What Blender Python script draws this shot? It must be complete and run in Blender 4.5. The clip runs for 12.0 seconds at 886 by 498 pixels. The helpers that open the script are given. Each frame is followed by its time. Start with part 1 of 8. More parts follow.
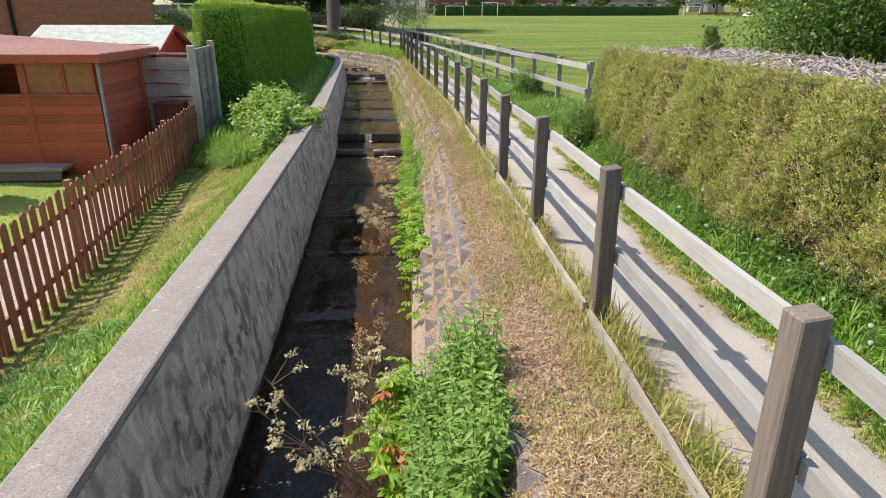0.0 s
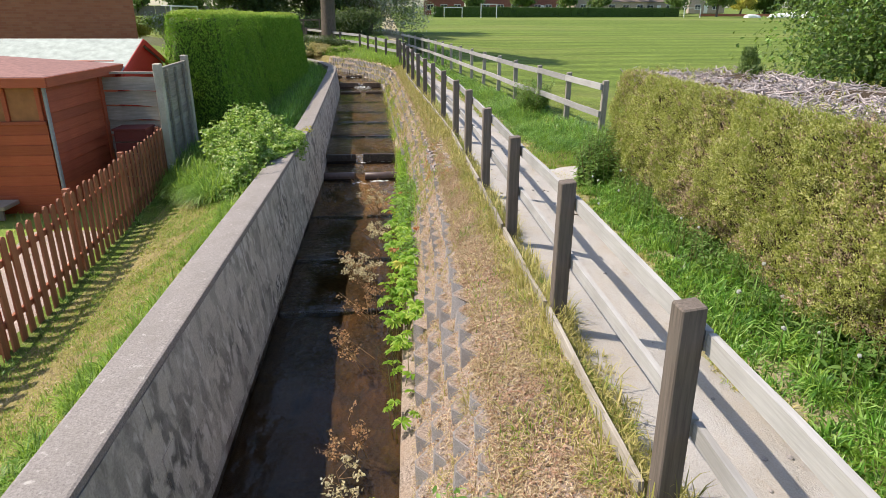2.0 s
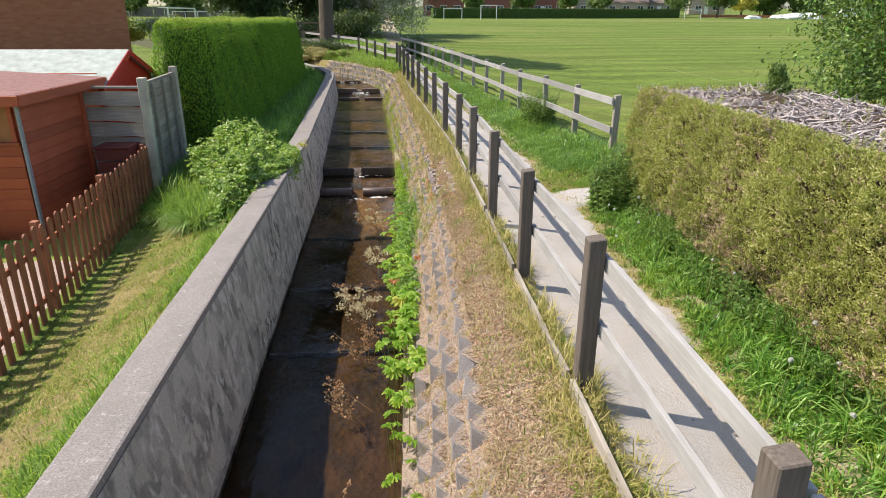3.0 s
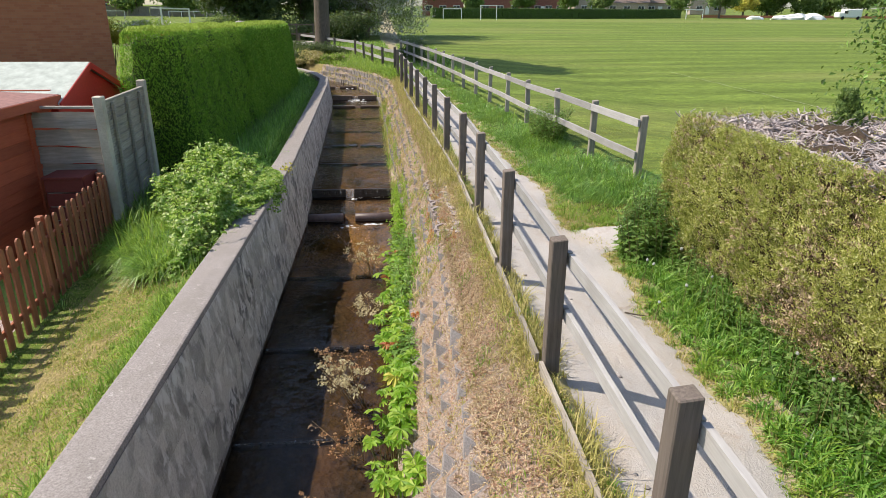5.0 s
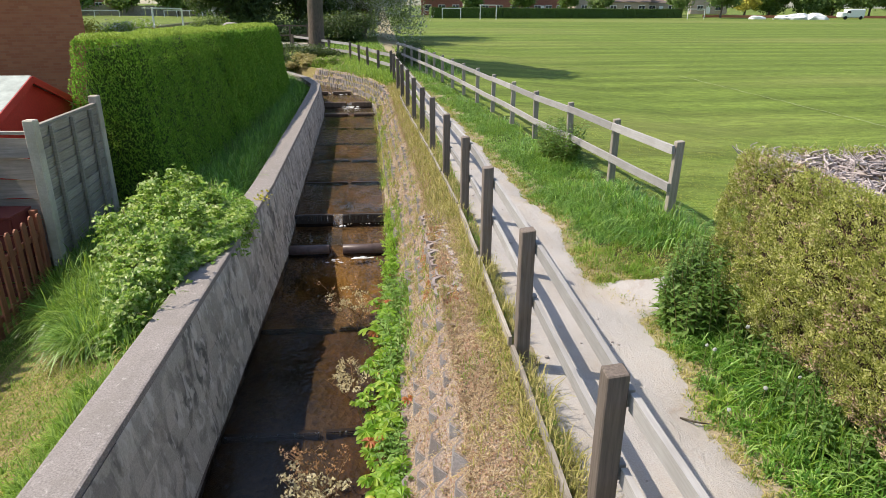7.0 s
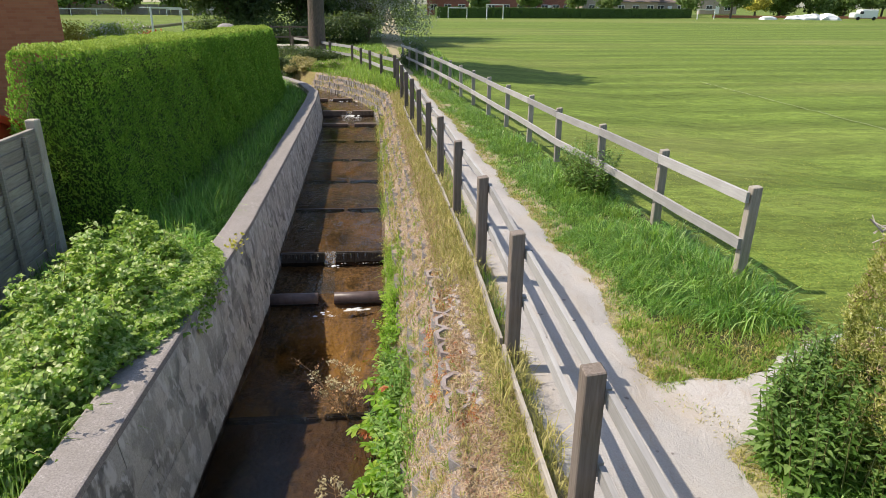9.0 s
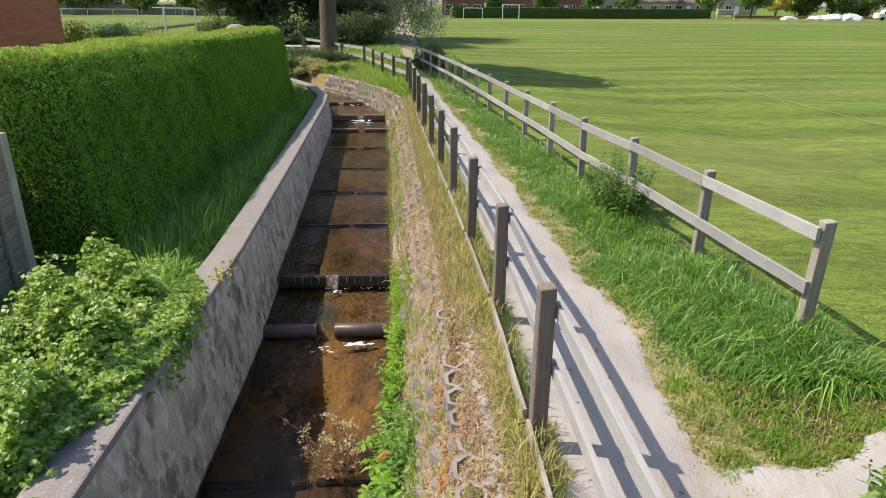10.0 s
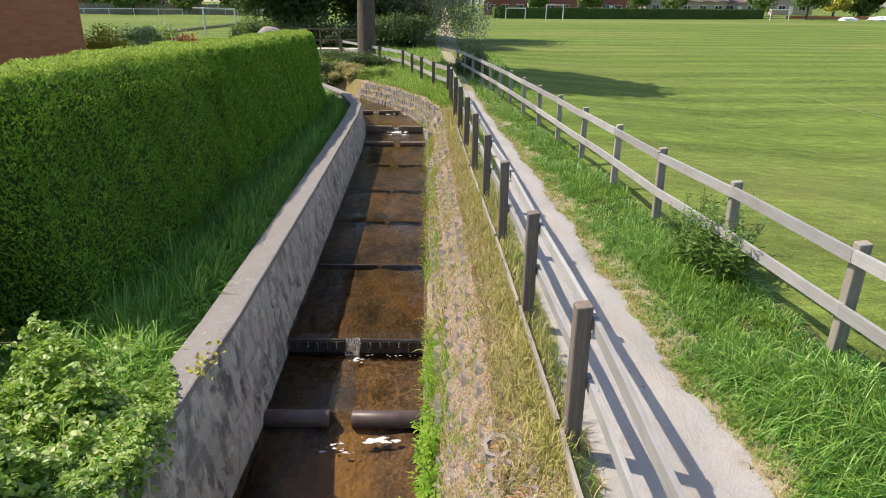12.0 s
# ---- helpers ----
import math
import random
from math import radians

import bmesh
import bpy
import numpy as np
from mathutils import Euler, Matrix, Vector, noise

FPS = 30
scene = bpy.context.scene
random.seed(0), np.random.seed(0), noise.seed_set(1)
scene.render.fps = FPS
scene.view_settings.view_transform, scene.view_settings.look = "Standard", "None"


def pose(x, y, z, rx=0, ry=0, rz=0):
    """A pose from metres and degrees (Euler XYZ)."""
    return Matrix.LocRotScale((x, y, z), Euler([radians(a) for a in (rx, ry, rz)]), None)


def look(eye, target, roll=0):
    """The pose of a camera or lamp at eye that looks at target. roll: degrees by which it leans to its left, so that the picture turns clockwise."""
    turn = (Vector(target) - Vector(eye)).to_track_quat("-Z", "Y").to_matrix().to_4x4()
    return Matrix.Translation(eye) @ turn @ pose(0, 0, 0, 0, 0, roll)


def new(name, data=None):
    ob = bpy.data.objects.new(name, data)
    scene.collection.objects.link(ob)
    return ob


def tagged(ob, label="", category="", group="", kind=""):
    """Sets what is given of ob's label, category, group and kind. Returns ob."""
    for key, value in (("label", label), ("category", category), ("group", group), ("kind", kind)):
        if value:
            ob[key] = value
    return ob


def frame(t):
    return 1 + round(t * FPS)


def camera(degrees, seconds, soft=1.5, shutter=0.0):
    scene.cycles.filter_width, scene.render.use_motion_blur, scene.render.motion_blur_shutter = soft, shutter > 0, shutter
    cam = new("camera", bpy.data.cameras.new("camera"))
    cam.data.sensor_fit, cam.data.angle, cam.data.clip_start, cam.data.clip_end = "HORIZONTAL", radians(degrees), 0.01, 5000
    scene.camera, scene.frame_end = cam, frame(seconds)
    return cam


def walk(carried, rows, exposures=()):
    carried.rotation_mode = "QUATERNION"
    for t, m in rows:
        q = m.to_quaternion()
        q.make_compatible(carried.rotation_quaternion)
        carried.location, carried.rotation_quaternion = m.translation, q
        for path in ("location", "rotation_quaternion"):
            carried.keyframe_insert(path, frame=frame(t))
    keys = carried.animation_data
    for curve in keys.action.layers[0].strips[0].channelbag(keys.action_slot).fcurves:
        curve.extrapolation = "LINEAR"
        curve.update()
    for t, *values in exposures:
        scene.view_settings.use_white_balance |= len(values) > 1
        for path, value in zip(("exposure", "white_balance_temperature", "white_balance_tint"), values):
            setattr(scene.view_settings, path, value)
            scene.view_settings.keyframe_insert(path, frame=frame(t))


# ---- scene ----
cam = camera(70.2, 12.0, soft=0.5)
METRES, EYE, TILT, LEAN, TURN = 9.1, 1.67, 0.0, 0.0, -5.0
ROWS = [
    (0.0, 0.0, 0.0, 0.0, 0.04, -20.18, -0.11),
    (0.5, 0.0002, 0.0371, 0.0013, 0.02, -20.19, -0.11),
    (1.0, 0.0029, 0.0746, 0.0057, -0.02, -20.17, -0.13),
    (1.5, 0.0035, 0.1115, 0.0125, -0.03, -20.15, -0.14),
    (2.0, 0.002, 0.1475, 0.0233, -0.08, -20.15, -0.16),
    (2.5, -0.0007, 0.1846, 0.0329, -0.12, -20.14, -0.19),
    (3.0, -0.0032, 0.2212, 0.0398, -0.13, -20.13, -0.19),
    (5.0, -0.007, 0.3671, 0.0542, -0.2, -20.18, -0.26),
    (5.5, -0.0061, 0.4074, 0.0533, -0.23, -20.18, -0.26),
    (6.0, -0.0055, 0.4468, 0.054, -0.24, -20.2, -0.26),
    (6.5, -0.0059, 0.4844, 0.0582, -0.27, -20.22, -0.28),
    (7.0, -0.0066, 0.523, 0.0642, -0.29, -20.25, -0.29),
    (9.0, -0.0136, 0.7045, 0.0753, 0.18, -20.33, -0.43),
    (9.5, -0.0118, 0.7559, 0.0756, 0.62, -20.32, -0.43),
    (10.0, -0.0131, 0.805, 0.0765, 1.49, -20.33, -0.44),
    (10.5, -0.0174, 0.8527, 0.0766, 2.37, -20.34, -0.47),
    (11.0, -0.0228, 0.8995, 0.0786, 3.24, -20.35, -0.48),
    (11.5, -0.0278, 0.9458, 0.0842, 4.11, -20.37, -0.49),
    (12.0, -0.0311, 0.9917, 0.0868, 4.99, -20.39, -0.51),
]
# the clip's own exposure sinks a little as the bright field fills its view
EXPOSURES = [(0.0, 0.36), (3.0, 0.32), (6.0, 0.28), (9.0, 0.24), (12.0, 0.28)]
walk(cam, [(t, pose(0, 0, EYE, TILT, LEAN, TURN) @ pose(METRES * x, METRES * y, METRES * z, 90 + pitch, roll, yaw)) for t, x, y, z, yaw, pitch, roll in ROWS], EXPOSURES)

# ---------------------------------------------------------------- light
SUN_DIR = Vector((-0.71, 0.22, 1.0)).normalized()
world = bpy.data.worlds.new("sky")
scene.world = world
world.use_nodes = True
wn = world.node_tree
wn.nodes.clear()
sky = wn.nodes.new("ShaderNodeTexSky")
sky.sky_type = "NISHITA"
sky.sun_disc = False
sky.sun_elevation = math.asin(SUN_DIR.z)
sky.sun_rotation = math.atan2(SUN_DIR.x, SUN_DIR.y)
sky.air_density, sky.dust_density, sky.ozone_density = 1.0, 1.5, 1.0
wbg = wn.nodes.new("ShaderNodeBackground")
wbg.inputs[1].default_value = 0.16
wout = wn.nodes.new("ShaderNodeOutputWorld")
wn.links.new(sky.outputs[0], wbg.inputs[0])
wn.links.new(wbg.outputs[0], wout.inputs[0])

sun_data = bpy.data.lights.new("sun", "SUN")
sun_data.energy, sun_data.angle, sun_data.color = 4.8, radians(0.55), (1.0, 0.895, 0.755)
sun = new("sun", sun_data)
sun.matrix_world = look(SUN_DIR * 60, (0, 0, 0))

# ---------------------------------------------------------------- materials


class Nodes:
    """A node material with a few shortcuts."""

    def __init__(self, name, rough=0.8, metal=0.0, spec=0.4):
        self.mat = bpy.data.materials.new(name)
        self.mat.use_nodes = True
        self.t = self.mat.node_tree
        self.b = self.t.nodes["Principled BSDF"]
        self.out = self.t.nodes["Material Output"]
        self.b.inputs["Roughness"].default_value = rough
        self.b.inputs["Metallic"].default_value = metal
        self.b.inputs["Specular IOR Level"].default_value = spec

    def n(self, kind):
        return self.t.nodes.new("ShaderNode" + kind)

    def link(self, a, b):
        self.t.links.new(a, b)

    def coords(self, scale=(1, 1, 1), kind="Object", rot=(0, 0, 0)):
        c, m = self.n("TexCoord"), self.n("Mapping")
        m.inputs["Scale"].default_value = scale
        m.inputs["Rotation"].default_value = rot
        self.link(c.outputs[kind], m.inputs["Vector"])
        return m.outputs[0]

    def world_pos(self, scale=(1, 1, 1)):
        c, m = self.n("NewGeometry"), self.n("Mapping")
        m.inputs["Scale"].default_value = scale
        self.link(c.outputs["Position"], m.inputs["Vector"])
        return m.outputs[0]

    def noise(self, vec, scale, detail=4, rough=0.55, distort=0.0):
        x = self.n("TexNoise")
        x.inputs["Scale"].default_value = scale
        x.inputs["Detail"].default_value = detail
        x.inputs["Roughness"].default_value = rough
        x.inputs["Distortion"].default_value = distort
        self.link(vec, x.inputs["Vector"])
        return x.outputs["Fac"]

    def ramp(self, fac, *stops):
        r = self.n("ValToRGB")
        e = r.color_ramp.elements
        while len(e) < len(stops):
            e.new(0.5)
        for el, (pos, col) in zip(e, stops):
            el.position = pos
            el.color = (*col, 1) if len(col) == 3 else col
        self.link(fac, r.inputs[0])
        return r.outputs[0]

    def mix(self, fac, a, b, blend="MIX"):
        m = self.n("MixRGB")
        m.blend_type = blend
        for sock, v in zip(m.inputs, (fac, a, b)):
            if isinstance(v, bpy.types.NodeSocket):
                self.link(v, sock)
            elif isinstance(v, (int, float)):
                sock.default_value = v
            else:
                sock.default_value = (*v, 1)
        return m.outputs[0]

    def math(self, op, a, b=0.0):
        m = self.n("Math")
        m.operation = op
        for sock, v in zip(m.inputs, (a, b)):
            if isinstance(v, bpy.types.NodeSocket):
                self.link(v, sock)
            else:
                sock.default_value = v
        return m.outputs[0]

    def color(self, c):
        if isinstance(c, bpy.types.NodeSocket):
            self.link(c, self.b.inputs["Base Color"])
        else:
            self.b.inputs["Base Color"].default_value = (*c, 1)
        return self

    def bump(self, h, strength=0.4, dist=0.01):
        b = self.n("Bump")
        b.inputs["Strength"].default_value = strength
        b.inputs["Distance"].default_value = dist
        self.link(h, b.inputs["Height"])
        self.link(b.outputs[0], self.b.inputs["Normal"])
        return self


BW0, BW1 = (0, 0, 0), (1, 1, 1)


def two_scale(name, a, b, c, fine=40.0, broad=2.5, rough=0.85, bump=0.5, dist=0.01, vec_scale=(1, 1, 1), broad_mix=0.6):
    """Grain between a and b, with broad stains towards c."""
    m = Nodes(name, rough)
    v = m.world_pos(vec_scale)
    f = m.noise(v, fine, 6, 0.65)
    w = m.noise(v, broad, 5, 0.6)
    col = m.ramp(f, (0.3, a), (0.7, b))
    stain = m.ramp(w, (0.42, BW0), (0.68, (broad_mix,) * 3))
    col = m.mix(stain, col, c)
    m.color(col)
    m.bump(f, bump, dist)
    return m.mat


def leaf_mat(name, a, b, c=None, trans=0.35, rough=0.5, spec=0.35, patch=1.2, gain=1.6, up=0.25, straw=0.0, glow=(0.42, 0.58, 0.08)):
    """Leaves: each its own tone, patches of another, light through the blade; up: how far a blade's shading leans to the sky, as a tuft's does."""
    m = Nodes(name, rough, 0, spec)
    a, b, c = (tuple(min(0.75, x * gain) for x in k) for k in (a, b, c or b))
    g = m.n("NewGeometry")
    soft = m.n("VectorMath")
    soft.operation = "ADD"
    m.link(g.outputs["Normal"], soft.inputs[0])
    soft.inputs[1].default_value = (0, 0, up * 2)
    even = m.n("VectorMath")
    even.operation = "NORMALIZE"
    m.link(soft.outputs[0], even.inputs[0])
    m.link(even.outputs[0], m.b.inputs["Normal"])
    per = g.outputs["Random Per Island"]
    dim = tuple(x * 0.6 for x in a)
    col = m.ramp(per, (0.0, dim), (0.25, a), (0.6, b), (0.93, c), (1.0, (0.62, 0.52, 0.28) if straw else c))
    w = m.noise(m.world_pos(), patch, 3)
    col = m.mix(m.ramp(w, (0.35, (0, 0, 0)), (0.7, (0.6, 0.6, 0.6))), col, a)
    m.color(col)
    tr = m.n("BsdfTranslucent")
    light = m.mix(0.5, col, glow, "MIX")
    m.link(light, tr.inputs[0])
    mx = m.n("MixShader")
    mx.inputs[0].default_value = trans
    m.link(m.b.outputs[0], mx.inputs[1])
    m.link(tr.outputs[0], mx.inputs[2])
    m.link(mx.outputs[0], m.out.inputs[0])
    return m.mat


def wood_mat(name, a, b, c, grain=(22, 22, 1.2), rough=0.8, bump=0.35):
    """Sawn wood with streaks along the object's z axis."""
    m = Nodes(name, rough)
    v = m.coords(grain)
    f = m.noise(v, 3.0, 6, 0.65, 0.4)
    w = m.noise(m.world_pos(), 3.0, 4)
    info = m.n("ObjectInfo")
    col = m.ramp(f, (0.3, a), (0.72, b))
    col = m.mix(m.ramp(w, (0.4, BW0), (0.75, (0.55,) * 3)), col, c)
    tone = m.math("ADD", m.math("MULTIPLY", info.outputs["Random"], 0.35), 0.82)
    hsv = m.n("HueSaturation")
    m.link(tone, hsv.inputs["Value"])
    m.link(col, hsv.inputs["Color"])
    m.color(hsv.outputs[0])
    m.bump(f, bump, 0.004)
    return m.mat


def concrete_mat(name, a, b, dark, moss=None, fine=60.0, drip=True, rough=0.9):
    m = Nodes(name, rough)
    v = m.world_pos()
    f = m.noise(v, fine, 6, 0.7)
    w = m.noise(v, 2.2, 6, 0.65)
    col = m.ramp(f, (0.3, a), (0.7, b))
    col = m.mix(m.ramp(w, (0.45, BW0), (0.66, (0.7,) * 3)), col, dark)
    if drip:
        s = m.noise(m.world_pos((3.0, 1.6, 2.4)), 1.5, 6, 0.7, 0.5)
        col = m.mix(m.ramp(s, (0.47, BW0), (0.60, (0.8,) * 3)), col, dark)
        s2 = m.noise(m.world_pos((3.0, 6.0, 3.6)), 1.7, 5, 0.7, 1.2)
        col = m.mix(m.ramp(s2, (0.60, BW0), (0.66, (0.8,) * 3)), col, b)
    if moss:
        col = m.mix(m.ramp(m.noise(v, 5.0, 5, 0.7), (0.55, BW0), (0.72, (0.6,) * 3)), col, moss)
    m.color(col)
    m.bump(m.mix(0.35, f, w), 0.55, 0.012)
    return m.mat


def plain(name, c, rough=0.6, metal=0.0, vary=0.12, fine=30.0):
    m = Nodes(name, rough, metal)
    f = m.noise(m.world_pos(), fine, 5, 0.6)
    lo = tuple(x * (1 - vary) for x in c)
    hi = tuple(min(1, x * (1 + vary)) for x in c)
    m.color(m.ramp(f, (0.3, lo), (0.7, hi)))
    m.bump(f, 0.15, 0.003)
    return m.mat


M_VERGE = two_scale("verge_turf", (0.16, 0.14, 0.04), (0.48, 0.40, 0.16), (0.25, 0.18, 0.10), 38, 3.4, 0.95, 1.0, 0.035)
# thatch under tall grass, with the shade between blades put into its colour
M_THATCHSHADE = two_scale("thatch_and_shade", (0.035, 0.05, 0.014), (0.12, 0.13, 0.045), (0.10, 0.075, 0.04), 45, 2.0, 0.95, 1.0, 0.03)
M_SOIL = two_scale("dry_soil_litter", (0.12, 0.088, 0.07), (0.60, 0.49, 0.41), (0.42, 0.31, 0.23), 60, 4.0, 0.95, 1.0, 0.02)


def field_mat():
    """Mown turf: stripes across the walk, paler worn bands, fine grass grain."""
    m = Nodes("mown_turf", 0.95, 0, 0.15)
    v = m.world_pos()
    f = m.noise(v, 28.0, 6, 0.7)
    fine = m.ramp(f, (0.3, (0.060, 0.102, 0.017)), (0.7, (0.196, 0.258, 0.048)))
    sep = m.n("SeparateXYZ")
    m.link(v, sep.inputs[0])
    wob = m.noise(m.world_pos((0.03, 0.2, 1)), 1.0, 3)
    ph = m.math("ADD", m.math("MULTIPLY", sep.outputs[1], 2.1), m.math("MULTIPLY", wob, 5.0))
    ph = m.math("ADD", ph, m.math("MULTIPLY", sep.outputs[0], -0.10))
    st = m.math("SINE", ph)
    st = m.ramp(m.math("ADD", m.math("MULTIPLY", st, 0.5), 0.5), (0.25, (0.87,) * 3), (0.75, (1.09,) * 3))
    col = m.mix(1.0, fine, st, "MULTIPLY")
    mid = m.noise(m.world_pos((2.2, 6.0, 1)), 1.0, 8, 0.8)
    col = m.mix(1.0, col, m.ramp(mid, (0.32, (0.52,) * 3), (0.68, (1.48,) * 3)), "MULTIPLY")
    wide = m.noise(m.world_pos((0.16, 1.1, 1)), 1.0, 6, 0.7)
    col = m.mix(1.0, col, m.ramp(wide, (0.35, (0.78,) * 3), (0.65, (1.16,) * 3)), "MULTIPLY")
    band = m.noise(m.world_pos((0.018, 0.09, 1)), 1.0, 4, 0.6)
    col = m.mix(m.ramp(band, (0.50, BW0), (0.70, (0.4,) * 3)), col, (0.28, 0.26, 0.10))
    m.color(col)
    m.bump(f, 0.6, 0.03)
    return m.mat


M_FIELD = field_mat()
M_DIRT = two_scale("trodden_dirt", (0.24, 0.19, 0.12), (0.44, 0.37, 0.26), (0.30, 0.30, 0.10), 60, 2.5, 0.95, 0.8, 0.015)
M_LAWN = two_scale("garden_lawn", (0.13, 0.22, 0.03), (0.26, 0.34, 0.06), (0.30, 0.32, 0.08), 45, 0.8, 0.95, 0.7, 0.02)


def path_mat():
    m = Nodes("chalky_path", 0.95, 0, 0.2)
    v = m.world_pos()
    f = m.noise(v, 90.0, 5, 0.7)
    w = m.noise(m.world_pos((1.6, 0.7, 1)), 1.7, 6, 0.65)
    col = m.ramp(f, (0.25, (0.34, 0.318, 0.302)), (0.7, (0.465, 0.442, 0.428)))
    col = m.mix(m.ramp(w, (0.45, BW0), (0.7, (0.55,) * 3)), col, (0.38, 0.315, 0.24))
    dirt = m.noise(m.world_pos((2.0, 1.2, 1)), 3.1, 7, 0.75, 0.8)
    col = m.mix(m.ramp(dirt, (0.56, BW0), (0.72, (0.55,) * 3)), col, (0.30, 0.24, 0.185))
    peb = m.n("TexVoronoi")
    peb.inputs["Scale"].default_value = 26.0
    m.link(v, peb.inputs["Vector"])
    col = m.mix(m.ramp(peb.outputs["Distance"], (0.02, (0.35,) * 3), (0.07, BW0)), col, (0.30, 0.27, 0.24))
    m.color(col)
    m.bump(m.mix(0.75, f, dirt), 0.8, 0.03)
    return m.mat


M_PATH = path_mat()
M_WALL = concrete_mat("weathered_cement", (0.27, 0.25, 0.225), (0.48, 0.455, 0.42), (0.09, 0.065, 0.058))
def block_face_mat():
    """Cement-faced blocks, each weathered its own way, with dark and pale runs."""
    m = Nodes("weathered_block", 0.9)
    v = m.world_pos()
    f = m.noise(v, 60, 6, 0.7)
    col = m.ramp(f, (0.3, (0.37, 0.345, 0.305)), (0.7, (0.56, 0.522, 0.47)))
    info = m.n("ObjectInfo")
    tone = m.ramp(info.outputs["Random"], (0.0, (0.86,) * 3), (0.5, (0.98,) * 3), (1.0, (1.10,) * 3))
    col = m.mix(1.0, col, tone, "MULTIPLY")
    wide = m.noise(m.world_pos((1.0, 0.55, 1.1)), 1.7, 4, 0.6, 0.6)
    film = m.ramp(wide, (0.46, BW0), (0.64, BW1))
    run = m.noise(m.world_pos((5.0, 3.6, 2.4)), 1.7, 3, 0.5, 0.4)
    dark = m.mix(0.62, m.ramp(run, (0.47, BW0), (0.57, (0.80,) * 3)), film, "MULTIPLY")
    col = m.mix(dark, col, (0.055, 0.053, 0.052))
    pale = m.noise(m.world_pos((6.0, 6.5, 3.2)), 1.5, 3, 0.55, 0.5)
    col = m.mix(m.ramp(pale, (0.54, BW0), (0.64, (0.75,) * 3)), col, (0.64, 0.615, 0.58))
    m.color(col)
    m.bump(m.mix(0.6, f, run), 0.8, 0.02)
    return m.mat


M_WALLBLOCK = block_face_mat()


def coping_mat():
    """Cast coping: pinkish grey, coarse aggregate showing, dark specks of lichen."""
    m = Nodes("concrete_coping", 0.92)
    v = m.world_pos()
    f = m.noise(v, 75, 6, 0.75)
    col = m.ramp(f, (0.30, (0.16, 0.14, 0.132)), (0.68, (0.385, 0.35, 0.33)))
    w = m.noise(m.world_pos((2.0, 1.2, 1.0)), 2.6, 6, 0.7)
    col = m.mix(m.ramp(w, (0.44, BW0), (0.66, (0.55,) * 3)), col, (0.21, 0.19, 0.17))
    stone = m.n("TexVoronoi")
    stone.inputs["Scale"].default_value = 42.0
    m.link(v, stone.inputs["Vector"])
    col = m.mix(m.ramp(stone.outputs["Distance"], (0.10, (0.45,) * 3), (0.24, BW0)), col, (0.13, 0.115, 0.105))
    speck = m.noise(v, 17, 5, 0.75)
    col = m.mix(m.ramp(speck, (0.60, BW0), (0.70, (0.7,) * 3)), col, (0.56, 0.52, 0.49))
    m.color(col)
    m.bump(m.mix(0.5, f, speck), 0.8, 0.012)
    return m.mat


M_COPING = coping_mat()
M_BLOCK = concrete_mat("grey_concrete_block", (0.20, 0.185, 0.18), (0.43, 0.395, 0.38), (0.17, 0.14, 0.125), None, 80, False)
M_POST = wood_mat("weathered_post", (0.105, 0.082, 0.067), (0.225, 0.185, 0.155), (0.18, 0.155, 0.135))
M_FIELDPOST = wood_mat("bleached_post", (0.26, 0.23, 0.19), (0.44, 0.40, 0.34), (0.24, 0.20, 0.16))
M_RAIL = wood_mat("silvered_rail", (0.30, 0.29, 0.28), (0.42, 0.408, 0.398), (0.25, 0.235, 0.22), (22, 1.2, 22))
M_BOARD = wood_mat("bleached_edging", (0.24, 0.21, 0.175), (0.42, 0.38, 0.33), (0.20, 0.165, 0.12), (22, 1.2, 22))
M_PICKET = wood_mat("red_brown_stain", (0.27, 0.088, 0.042), (0.40, 0.155, 0.08), (0.23, 0.078, 0.044), (14, 14, 1.0), 0.6)
M_SHED = wood_mat("red_shed_stain", (0.36, 0.072, 0.028), (0.47, 0.115, 0.048), (0.29, 0.064, 0.028), (1.0, 1.0, 16), 0.6)
M_SHEDROOF = plain("red_felt", (0.27, 0.145, 0.13), 0.95, 0, 0.22, 14)
M_REDPAINT = plain("bright_red_paint", (0.46, 0.035, 0.022), 0.55)
M_FELT = plain("grey_green_felt", (0.42, 0.46, 0.42), 0.95, 0, 0.2, 8)
M_BLIND = plain("amber_blind", (0.34, 0.13, 0.055), 0.3, 0, 0.2, 6)
M_GREYTRIM = plain("grey_paint", (0.30, 0.32, 0.33), 0.6)
M_PANEL = wood_mat("grey_fence_board", (0.25, 0.225, 0.19), (0.44, 0.40, 0.345), (0.21, 0.18, 0.145), (1.2, 1.2, 18))
M_CPOST = concrete_mat("precast_post", (0.47, 0.43, 0.35), (0.62, 0.57, 0.48), (0.36, 0.32, 0.25), None, 60, False)
M_PIPE = plain("brown_plastic", (0.095, 0.066, 0.062), 0.42, 0, 0.25, 12)


